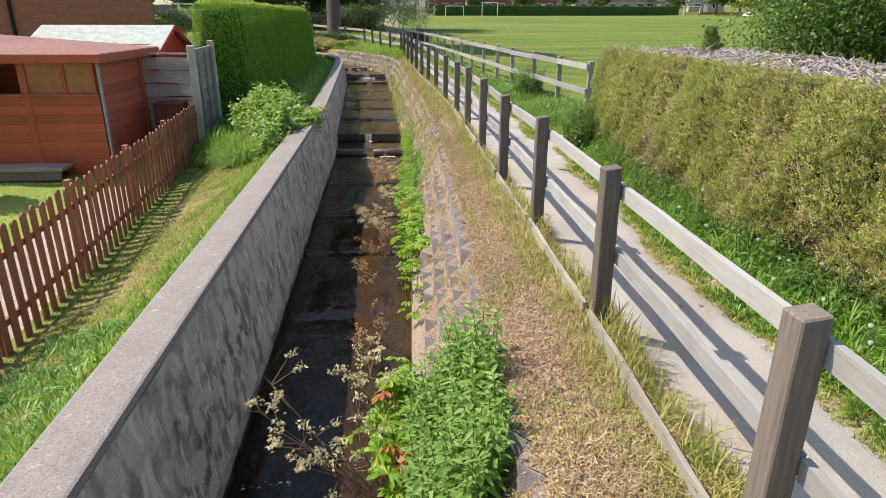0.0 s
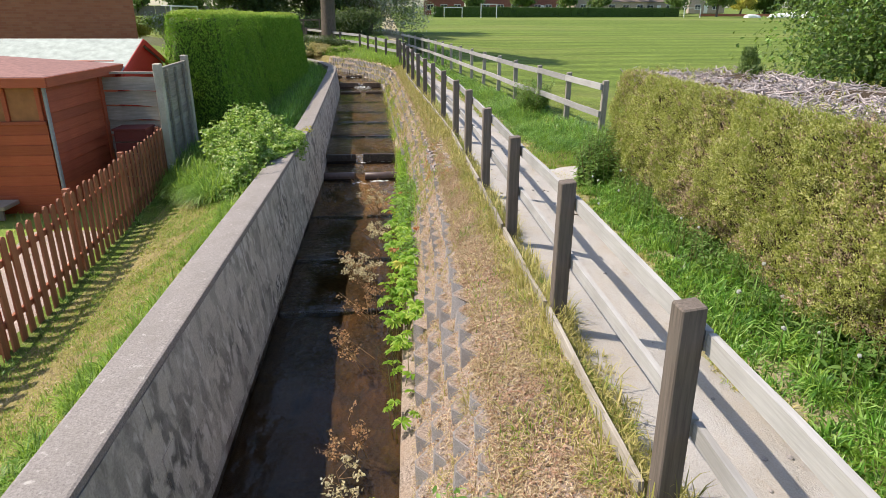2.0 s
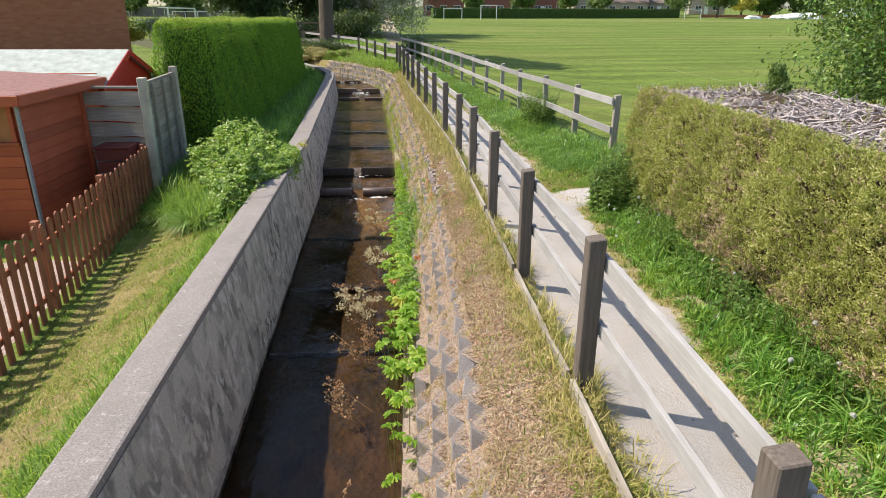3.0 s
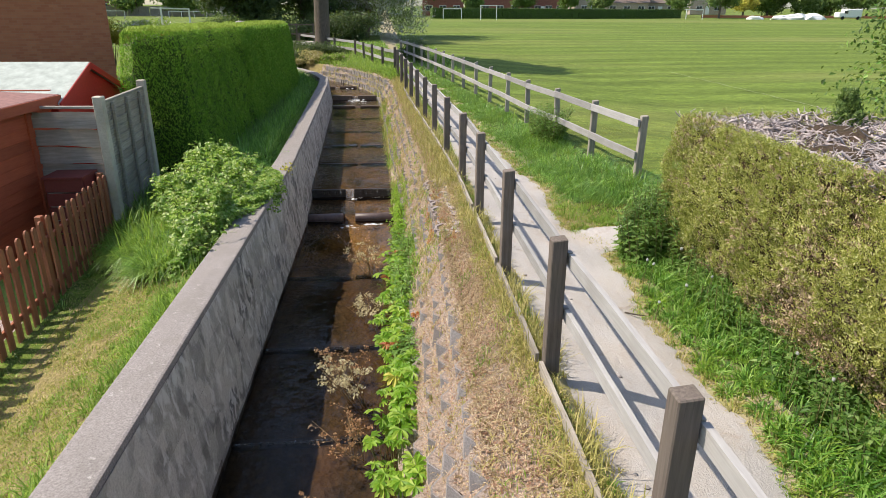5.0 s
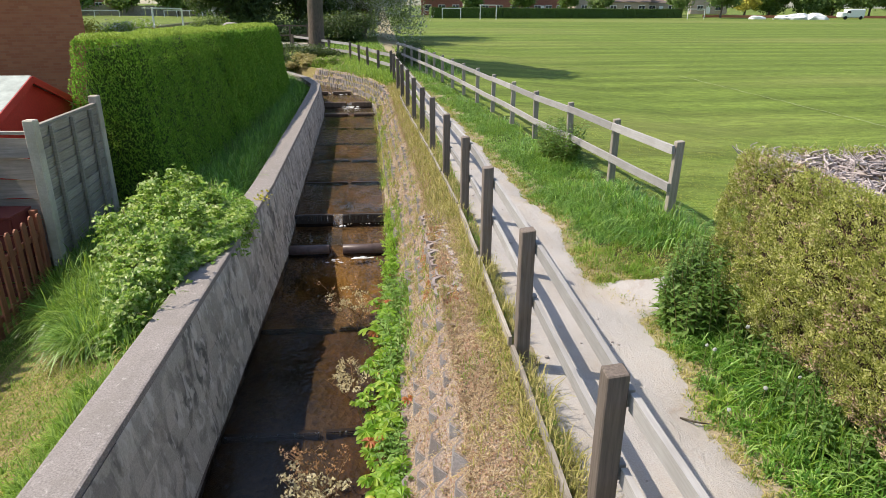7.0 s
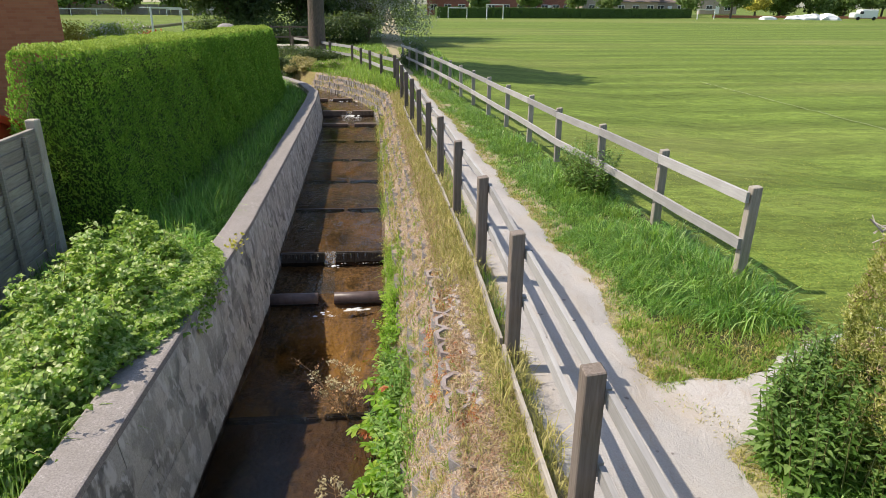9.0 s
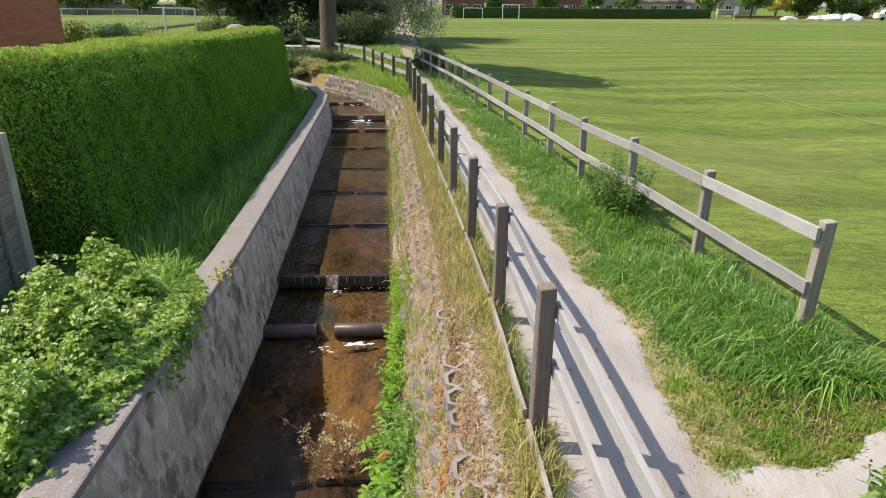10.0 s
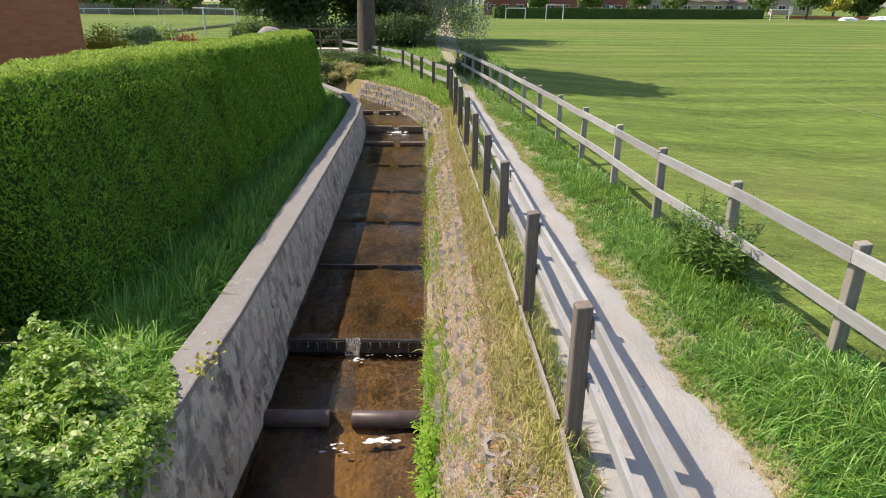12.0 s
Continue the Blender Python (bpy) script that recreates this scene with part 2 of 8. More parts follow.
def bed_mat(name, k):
    """Stones and silt, amber in patches, dark with weed elsewhere; k: how bright the brown is, low for the shaded near
    reach.
    """
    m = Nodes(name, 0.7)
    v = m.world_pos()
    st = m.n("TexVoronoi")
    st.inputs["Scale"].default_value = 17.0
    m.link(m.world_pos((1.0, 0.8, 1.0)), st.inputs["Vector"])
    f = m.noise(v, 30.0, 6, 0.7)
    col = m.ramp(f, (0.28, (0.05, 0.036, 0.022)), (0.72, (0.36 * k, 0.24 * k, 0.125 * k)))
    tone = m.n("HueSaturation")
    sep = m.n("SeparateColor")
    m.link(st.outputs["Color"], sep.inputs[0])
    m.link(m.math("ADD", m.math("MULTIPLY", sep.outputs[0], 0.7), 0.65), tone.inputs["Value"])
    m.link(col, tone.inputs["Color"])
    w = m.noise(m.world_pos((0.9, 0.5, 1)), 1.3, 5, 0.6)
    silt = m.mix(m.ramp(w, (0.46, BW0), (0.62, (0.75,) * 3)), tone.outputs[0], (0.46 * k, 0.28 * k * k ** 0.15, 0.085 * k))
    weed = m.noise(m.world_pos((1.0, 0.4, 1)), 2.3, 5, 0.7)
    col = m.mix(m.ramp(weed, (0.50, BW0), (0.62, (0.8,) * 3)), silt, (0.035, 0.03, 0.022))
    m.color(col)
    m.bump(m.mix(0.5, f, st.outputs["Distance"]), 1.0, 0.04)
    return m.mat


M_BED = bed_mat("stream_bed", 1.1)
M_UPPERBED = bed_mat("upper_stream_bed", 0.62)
# near reach: the brown is dimmed, its shade put into the bed colour
M_DARKBED = bed_mat("shade_dimmed_bed", 0.36)
M_DARK = plain("dark_interior", (0.02, 0.018, 0.016), 0.9)
M_FOAM = plain("white_foam", (0.58, 0.58, 0.57), 0.7)


def glass_like(name, tint, rough=0.05, wave=None):
    """Clear sheet: see-through below, mirror on top by angle."""
    m = Nodes(name, rough)
    tr, gl, mx, fr = m.n("BsdfTransparent"), m.n("BsdfGlossy"), m.n("MixShader"), m.n("Fresnel")
    tr.inputs[0].default_value = (*tint, 1)
    gl.inputs["Roughness"].default_value = rough
    fr.inputs[0].default_value = 1.45
    if wave:
        fr.inputs[0].default_value = 1.33
        b = m.n("Bump")
        b.inputs["Strength"].default_value = 1.0
        b.inputs["Distance"].default_value = 0.022
        big = m.noise(m.world_pos((0.8, 1.3, 1.0)), 4.0, 3, 0.5, 1.2)
        small = m.noise(m.world_pos((1.0, 1.5, 1.0)), 15.0, 4, 0.6, 0.6)
        calm = m.ramp(m.noise(m.world_pos((1.0, 0.5, 1.0)), 1.5, 4, 0.6), (0.40, (0.12,) * 3), (0.62, BW1))
        h = m.math("MULTIPLY", m.math("ADD", m.math("MULTIPLY", big, 0.9), m.math("MULTIPLY", small, 0.35)), calm)
        m.link(h, b.inputs["Height"])
        for node in (gl, fr):
            m.link(b.outputs[0], node.inputs["Normal"])
    m.link(fr.outputs[0], mx.inputs[0])
    m.link(tr.outputs[0], mx.inputs[1])
    m.link(gl.outputs[0], mx.inputs[2])
    m.link(mx.outputs[0], m.out.inputs[0])
    return m.mat


M_WATER = glass_like("stream_water", (0.45, 0.38, 0.29), 0.04, (1.0, 0.6, 1.0))


def brick_mat(name, a, b, mortar, scale=1.0):
    m = Nodes(name, 0.9)
    br = m.n("TexBrick")
    br.inputs["Color1"].default_value = (*a, 1)
    br.inputs["Color2"].default_value = (*b, 1)
    br.inputs["Mortar"].default_value = (*mortar, 1)
    br.inputs["Scale"].default_value = 1.0
    br.inputs["Brick Width"].default_value = 0.225
    br.inputs["Row Height"].default_value = 0.075
    br.inputs["Mortar Size"].default_value = 0.006
    br.inputs["Bias"].default_value = 0.0
    m.link(m.coords((1, 1, 1), "Object", (radians(90), 0, 0)), br.inputs["Vector"])
    w = m.noise(m.world_pos(), 1.5, 4)
    col = m.mix(m.ramp(w, (0.4, BW0), (0.7, (0.35,) * 3)), br.outputs[0], a)
    m.color(col)
    m.bump(br.outputs["Fac"], -0.3, 0.008)
    return m.mat


M_BRICK = brick_mat("red_brick", (0.36, 0.115, 0.062), (0.44, 0.165, 0.09), (0.37, 0.17, 0.11))
M_FARBRICK = plain("far_brick", (0.27, 0.11, 0.085), 0.9, 0, 0.2, 3)
M_FARBUFF = plain("far_buff_wall", (0.40, 0.33, 0.27), 0.9, 0, 0.15, 3)
M_FARROOF = plain("far_roof_tiles", (0.20, 0.155, 0.14), 0.9, 0, 0.2, 3)
M_WHITE = plain("white_paint", (0.78, 0.78, 0.76), 0.5, 0, 0.05)
M_PANE = plain("dark_pane", (0.045, 0.05, 0.055), 0.08, 0, 0.2, 2)
M_ORANGE = plain("orange_mesh", (0.46, 0.16, 0.09), 0.8)
M_BARK = two_scale("bark", (0.075, 0.056, 0.044), (0.22, 0.17, 0.135), (0.09, 0.09, 0.06), 12, 1.5, 0.95, 1.0, 0.05, (3, 3, 0.6))
M_TWIG = two_scale("dead_twig", (0.36, 0.31, 0.30), (0.66, 0.59, 0.58), (0.30, 0.24, 0.22), 30, 3, 0.9, 0.4, 0.004)
M_STEM = two_scale("green_stem", (0.12, 0.15, 0.04), (0.22, 0.24, 0.08), (0.20, 0.12, 0.05), 30, 3, 0.8, 0.2, 0.003)
M_DEADSTEM = two_scale("dead_stem", (0.20, 0.12, 0.06), (0.36, 0.25, 0.13), (0.26, 0.13, 0.06), 30, 3, 0.9, 0.2, 0.003)

L_LAWN = leaf_mat("lawn_blade", (0.22, 0.235, 0.04), (0.42, 0.42, 0.08), (0.60, 0.55, 0.17), 0.5, gain=1.0, up=0.35, straw=1)
L_VERGE = leaf_mat("verge_blade", (0.12, 0.23, 0.026), (0.25, 0.42, 0.05), (0.44, 0.58, 0.12), 0.5, gain=1.0, up=0.3)
L_LUSH = leaf_mat("lush_blade", (0.05, 0.15, 0.018), (0.18, 0.40, 0.05), (0.50, 0.70, 0.21), 0.40, 0.4, 0.5, patch=3.0, gain=1.0, up=0.06)
L_SHADE = leaf_mat("shade_blade", (0.09, 0.27, 0.03), (0.28, 0.58, 0.07), (0.50, 0.75, 0.20), 0.5, patch=4.0, gain=1.0, up=0.5)
L_DRY = leaf_mat("dry_blade", (0.36, 0.27, 0.15), (0.60, 0.47, 0.29), (0.74, 0.62, 0.43), 0.25, 0.7, gain=1.0, glow=(0.64, 0.50, 0.30))
L_DRYGREEN = leaf_mat("fading_blade", (0.25, 0.25, 0.055), (0.48, 0.43, 0.14), (0.66, 0.54, 0.25), 0.3, 0.7, gain=1.0, straw=1, glow=(0.62, 0.56, 0.2))
L_RUST = leaf_mat("rusty_litter", (0.32, 0.18, 0.11), (0.53, 0.34, 0.23), (0.66, 0.48, 0.36), 0.15, 0.8, gain=1.0, glow=(0.64, 0.46, 0.32))
L_HEDGE = leaf_mat("clipped_conifer_spray", (0.13, 0.30, 0.024), (0.25, 0.48, 0.038), (0.42, 0.64, 0.08), 0.35, 0.6, 0.2, gain=1.0, up=0.4)
L_HEDGETOP = leaf_mat("new_growth_spray", (0.24, 0.34, 0.05), (0.38, 0.50, 0.08), (0.52, 0.60, 0.14), 0.35, 0.6, 0.2, gain=1.0, up=0.3)
L_OLDHEDGE = leaf_mat("faded_conifer_spray", (0.25, 0.27, 0.06), (0.56, 0.54, 0.16), (0.78, 0.72, 0.36), 0.42, 0.7, 0.15, 2.0, gain=1.0, up=0.15)
L_BROWNHEDGE = leaf_mat("browned_conifer_spray", (0.22, 0.15, 0.09), (0.44, 0.33, 0.21), (0.62, 0.50, 0.34), 0.15, 0.8, 0.2, gain=1.0, glow=(0.62, 0.48, 0.28))
L_BRAMBLE = leaf_mat("bramble_leaf", (0.15, 0.30, 0.04), (0.42, 0.58, 0.11), (0.70, 0.75, 0.34), 0.45, 0.4, 0.4, up=0.3, gain=1.0)
L_NETTLE = leaf_mat("nettle_leaf", (0.13, 0.27, 0.05), (0.27, 0.44, 0.10), (0.45, 0.58, 0.21), 0.45, 0.5, gain=1.0)
L_NETTLEDARK = leaf_mat("dark_nettle_leaf", (0.07, 0.15, 0.03), (0.15, 0.27, 0.06), (0.30, 0.42, 0.14), 0.4, 0.5, gain=1.0)
L_HERB = leaf_mat("broad_herb_leaf", (0.17, 0.36, 0.025), (0.33, 0.53, 0.05), (0.50, 0.62, 0.10), 0.5, 0.45, gain=1.0)
L_RED = leaf_mat("red_leaf", (0.42, 0.12, 0.05), (0.52, 0.22, 0.07), (0.56, 0.36, 0.10), 0.3, gain=1.0, glow=(0.6, 0.3, 0.1))
L_SEED = leaf_mat("dead_seed_head", (0.32, 0.16, 0.07), (0.50, 0.29, 0.14), (0.60, 0.44, 0.24), 0.2, 0.8, gain=1.0, glow=(0.62, 0.48, 0.28))
L_PALESEED = leaf_mat("pale_flower_head", (0.48, 0.42, 0.22), (0.66, 0.59, 0.36), (0.74, 0.68, 0.48), 0.3, 0.8, gain=1.0, glow=(0.62, 0.48, 0.28))
L_TREE = leaf_mat("tree_leaf", (0.07, 0.13, 0.028), (0.14, 0.22, 0.05), (0.26, 0.34, 0.10), 0.3, gain=1.0)
L_SHRUB = leaf_mat("shrub_leaf", (0.035, 0.075, 0.014), (0.085, 0.16, 0.03), (0.20, 0.28, 0.06), 0.3, gain=1.0)
L_DARKTREE = leaf_mat("dark_tree_leaf", (0.03, 0.06, 0.018), (0.06, 0.105, 0.03), (0.11, 0.16, 0.05), 0.2, gain=1.0)
L_BLOSSOM = leaf_mat("white_blossom", (0.50, 0.50, 0.44), (0.66, 0.66, 0.60), (0.75, 0.75, 0.72), 0.2, gain=1.0, glow=(0.7, 0.7, 0.65))
L_CLOCK = leaf_mat("seed_clock_down", (0.40, 0.41, 0.38), (0.48, 0.49, 0.46), (0.54, 0.55, 0.52), 0.4, gain=1.0, glow=(0.5, 0.5, 0.46))
L_YELLOW = leaf_mat("yellow_leaf", (0.40, 0.38, 0.04), (0.56, 0.52, 0.07), (0.62, 0.58, 0.12), 0.3, gain=1.0, glow=(0.65, 0.6, 0.1))
L_HAWTHORN = leaf_mat("hawthorn_leaf", (0.13, 0.19, 0.07), (0.28, 0.36, 0.15), (0.48, 0.53, 0.30), 0.4, gain=1.0)
L_FLOWERRED = leaf_mat("red_flower", (0.50, 0.02, 0.015), (0.66, 0.05, 0.03), (0.66, 0.12, 0.05), 0.2, gain=1.0, glow=(0.7, 0.08, 0.05))
L_FARTREE = leaf_mat("far_tree_leaf", (0.08, 0.15, 0.03), (0.16, 0.26, 0.05), (0.26, 0.36, 0.09), 0.25, gain=1.0)

# ---------------------------------------------------------------- mesh helpers
rng = np.random.default_rng(7)


def fast_mesh(name, verts, faces, mats, index=None, smooth=False):
    """A mesh from a vertex array and a list of face arrays (rows of 3 or 4)."""
    me = bpy.data.meshes.new(name)
    verts = np.asarray(verts, np.float32)
    faces = [np.asarray(f, np.int32) for f in faces if len(f)]
    loops = np.concatenate([f.ravel() for f in faces])
    sizes = np.concatenate([np.full(len(f), f.shape[1], np.int32) for f in faces])
    starts = np.concatenate([[0], np.cumsum(sizes)[:-1]]).astype(np.int32)
    me.vertices.add(len(verts))
    me.vertices.foreach_set("co", verts.ravel())
    me.loops.add(len(loops))
    me.loops.foreach_set("vertex_index", loops)
    me.polygons.add(len(sizes))
    me.polygons.foreach_set("loop_start", starts)
    if index is not None:
        me.polygons.foreach_set("material_index", np.asarray(index, np.int32))
    me.polygons.foreach_set("use_smooth", np.full(len(sizes), smooth))
    for m in mats if isinstance(mats, (list, tuple)) else [mats]:
        me.materials.append(m)
    me.update(calc_edges=True)
    return me


def thing(name, place=(0, 0, 0), label="", category="", group="", kind="", turn=0.0):
    """An empty at a thing's base, to hold its parts."""
    ob = new(name)
    ob.empty_display_size = 0.2
    ob.matrix_basis = pose(*place, 0, 0, turn)
    return tagged(ob, label, category, group, kind)


def stands(ob):
    """Where an object stands in the world."""
    return stands(ob.parent) @ ob.matrix_basis if ob.parent else ob.matrix_basis.copy()


def put(name, me, parent=None, m=None, label="", category="", group="", kind=""):
    """Links a mesh as one object, at world pose m, under a parent or alone."""
    ob = new(name, me)
    m = m if m is not None else Matrix()
    if parent:
        ob.parent = parent
        m = stands(parent).inverted() @ m
    ob.matrix_basis = m
    return tagged(ob, label, category, group, kind)


def bm_mesh(name, bm, mat, smooth=False, bevel=0.0, segments=1):
    if bevel:
        bmesh.ops.bevel(bm, geom=bm.edges[:], offset=bevel, segments=segments, affect="EDGES", clamp_overlap=True)
    bmesh.ops.recalc_face_normals(bm, faces=bm.faces)
    me = bpy.data.meshes.new(name)
    bm.to_mesh(me)
    bm.free()
    for m in mat if isinstance(mat, (list, tuple)) else [mat]:
        me.materials.append(m)
    if smooth:
        me.polygons.foreach_set("use_smooth", np.full(len(me.polygons), True))
    return me


def box_mesh(name, sx, sy, sz, mat, bevel=0.004, base=True):
    """A box of that size; its origin at the middle of the base, or in its centre."""
    bm = bmesh.new()
    bmesh.ops.create_cube(bm, size=1.0)
    bmesh.ops.scale(bm, vec=(sx, sy, sz), verts=bm.verts)
    if base:
        bmesh.ops.translate(bm, vec=(0, 0, sz / 2), verts=bm.verts)
    return bm_mesh(name, bm, mat, bevel=bevel)


def box(name, lo, hi, mat, parent=None, bevel=0.004, **tags):
    """A box between two corners of the world."""
    lo, hi = Vector(lo), Vector(hi)
    me = box_mesh(name, *(hi - lo), mat, bevel)
    return put(name, me, parent, Matrix.Translation(((lo.x + hi.x) / 2, (lo.y + hi.y) / 2, lo.z)), **tags)


def along(p0, p1, up=(0, 0, 1)):
    """A pose at p0 with y towards p1."""
    y = (Vector(p1) - Vector(p0)).normalized()
    x = y.cross(Vector(up)).normalized()
    z = x.cross(y)
    m = Matrix((x, y, z)).transposed().to_4x4()
    m.translation = p0
    return m


def board(name, p0, p1, thick, tall, mat, parent=None, bevel=0.004, worn=0.0, **tags):
    """A board from p0 to p1, its section centred on that line."""
    n = (Vector(p1) - Vector(p0)).length
    bm = bmesh.new()
    bmesh.ops.create_cube(bm, size=1.0)
    bmesh.ops.scale(bm, vec=(thick, n, tall), verts=bm.verts)
    bmesh.ops.translate(bm, vec=(0, n / 2, 0), verts=bm.verts)
    if worn:
        cuts = [e for e in bm.edges if abs(e.verts[0].co.y - e.verts[1].co.y) > n / 2]
        bmesh.ops.subdivide_edges(bm, edges=cuts, cuts=6)
        seed = Vector(p0) * 3.1
        for v in bm.verts:
            v.co.z += worn * noise.noise(v.co * 2.0 + seed)
            v.co.x += worn * 0.6 * noise.noise(v.co * 1.7 - seed)
    me = bm_mesh(name, bm, mat, bevel=0.0 if worn else bevel)
    return put(name, me, parent, along(p0, p1), **tags)


def tube(name, points, radii, mat, sides=6):
    """A tapered tube through points."""
    pts = [Vector(p) for p in points]
    verts, faces = [], []
    for i, p in enumerate(pts):
        d = (pts[min(i + 1, len(pts) - 1)] - pts[max(i - 1, 0)]).normalized()
        a = d.orthogonal().normalized()
        b = d.cross(a)
        for k in range(sides):
            w = 2 * math.pi * k / sides
            verts.append(p + (a * math.cos(w) + b * math.sin(w)) * radii[i])
    for i in range(len(pts) - 1):
        for k in range(sides):
            j = (k + 1) % sides
            faces.append((i * sides + k, i * sides + j, (i + 1) * sides + j, (i + 1) * sides + k))
    return np.array([tuple(v) for v in verts]), np.array(faces)


class Pile:
    """Collects vertex and face arrays into one mesh."""

    def __init__(self):
        self.v, self.q, self.t, self.n = [], [], [], 0
        self.qi, self.ti = [], []

    def add(self, v, quads=(), tris=(), slot=0):
        v = np.asarray(v, float).reshape(-1, 3)
        if len(quads):
            self.q.append(np.asarray(quads) + self.n)
            self.qi.append(np.full(len(quads), slot))
        if len(tris):
            self.t.append(np.asarray(tris) + self.n)
            self.ti.append(np.full(len(tris), slot))
        self.v.append(v)
        self.n += len(v)

    def mesh(self, name, mats, smooth=False):
        faces, idx = [], []
        if self.q:
            faces.append(np.concatenate(self.q))
            idx.append(np.concatenate(self.qi))
        if self.t:
            faces.append(np.concatenate(self.t))
            idx.append(np.concatenate(self.ti))
        return fast_mesh(name, np.concatenate(self.v), faces, mats, np.concatenate(idx), smooth)


def unit(v):
    return v / np.maximum(np.linalg.norm(v, axis=-1, keepdims=True), 1e-9)


def blades(roots, length, width, lean, heading=None):
    """Arching grass blades: vertices, quads and tris for roots (n, 3)."""
    n = len(roots)
    a = rng.uniform(0, 2 * np.pi, n) if heading is None else heading + rng.normal(0, 0.7, n)
    out = np.stack([np.cos(a), np.sin(a), np.zeros(n)], 1)
    side = np.stack([-np.sin(a), np.cos(a), np.zeros(n)], 1)
    ln = (length * rng.uniform(0.45, 1.3, n))[:, None]
    w = (width * rng.uniform(0.6, 1.4, n))[:, None]
    le = np.minimum(lean * rng.uniform(0.15, 1.4, n), 1.6)[:, None]
    up = np.array([0, 0, 1.0])
    rows = []
    short = float(np.mean(length)) < 0.09
    for t, k in ((0.0, 0.5), (0.6, 0.42)) if short else ((0.0, 0.5), (0.4, 0.5), (0.75, 0.36)):
        c = roots + ln * (up * (t - 0.42 * le * t * t) + out * le * 0.75 * t ** 1.7)
        rows += [c - side * w * k, c + side * w * k]
    rows.append(roots + ln * (up * (1 - 0.42 * le - 0.12 * le * le) + out * le * 0.8))
    v = np.stack(rows, 1)
    if short:
        base = np.arange(n)[:, None] * 5
        return v.reshape(-1, 3), base + np.array([[0, 1, 3, 2]]), base + np.array([[2, 3, 4]])
    base = np.arange(n)[:, None] * 7
    return v.reshape(-1, 3), np.concatenate([base + np.array([[0, 1, 3, 2]]), base + np.array([[2, 3, 5, 4]])]), base + np.array([[4, 5, 6]])


def leaves(centres, normals, length, width, fold=0.25, spin=None, along_dir=None):
    """Leaves as two folded halves: vertices and quads."""
    n = len(centres)
    nn = unit(np.asarray(normals, float))
    if along_dir is None:
        r = rng.normal(size=(n, 3))
    else:
        r = np.asarray(along_dir, float) + rng.normal(size=(n, 3)) * 0.25
    d = unit(r - nn * (r * nn).sum(1, keepdims=True))
    s = np.cross(nn, d)
    ln = (length * rng.uniform(0.6, 1.35, n))[:, None]
    w = (width * rng.uniform(0.6, 1.35, n))[:, None]
    a = centres - d * ln * 0.5
    b = centres + d * ln * 0.5 - nn * ln * 0.12
    m1 = centres + s * w * 0.5 + nn * w * fold - d * ln * 0.05
    m2 = centres - s * w * 0.5 + nn * w * fold - d * ln * 0.05
    v = np.stack([a, m1, b, m2], 1).reshape(-1, 3)
    base = np.arange(n)[:, None] * 4
    return v, np.concatenate([base + np.array([[0, 1, 2]]), base + np.array([[0, 2, 3]])])


def ovate(centres, normals, length, width, fold=0.2, along_dir=None, curl=0.18, broad=0.34):
    """Pointed oval leaves folded along the rib and curling down: vertices, quads and tris."""
    n = len(centres)
    nn = unit(np.asarray(normals, float))
    r = rng.normal(size=(n, 3)) if along_dir is None else np.asarray(along_dir, float) + rng.normal(size=(n, 3)) * 0.25
    d = unit(r - nn * (r * nn).sum(1, keepdims=True))
    s = np.cross(nn, d)
    ln = (length * rng.uniform(0.6, 1.35, n))[:, None]
    w = (width * rng.uniform(0.75, 1.25, n))[:, None]
    bend = curl * rng.uniform(0.3, 1.6, (n, 1))
    at_t = lambda t, k: centres + d * ln * (t - 0.5) + s * w * k - nn * (ln * bend * (t - 0.3) ** 2) + nn * (w * fold * abs(k) * 2)
    rows = [at_t(0.0, 0), at_t(broad, 0), at_t(0.70, 0), at_t(1.0, 0), at_t(broad, 0.5), at_t(0.70, 0.36), at_t(broad, -0.5), at_t(0.70, -0.36)]
    v = np.stack(rows, 1).reshape(-1, 3)
    b = np.arange(n)[:, None] * 8
    q = np.concatenate([b + np.array([[1, 4, 5, 2]]), b + np.array([[1, 2, 7, 6]])])
    t = np.concatenate([b + np.array([[0, 4, 1]]), b + np.array([[0, 1, 6]]), b + np.array([[2, 5, 3]]), b + np.array([[2, 3, 7]])])
    return v, q, t


# ---------------------------------------------------------------- lie of the land
def chan(y):
    """How far the channel has swung to the side at y."""
    return np.interp(y, [14, 25, 27, 29, 31, 33, 36, 45, 60], [0, -0.33, -0.45, -1.0, -2.0, -3.3, -5.3, -11.5, -22])


def nip(y):
    """How far the bank leans into the channel, where it narrows downstream."""
    return np.interp(y, [1, 3.5, 5.5, 8.3, 11], [-0.27, -0.25, -0.17, -0.06, 0.0])


def lane(y):
    """How far the path and its fence have swung at y."""
    return -0.03 * np.clip(np.asarray(y, float) - 14, 0, 40)


def rise(y):
    y = np.asarray(y, float)
    return 0.06 * np.log1p(np.exp(np.clip((y - 17) / 3, -30, 300))) - 0.0062 * np.log1p(np.exp(np.clip((y - 38) / 4, -30, 300)))


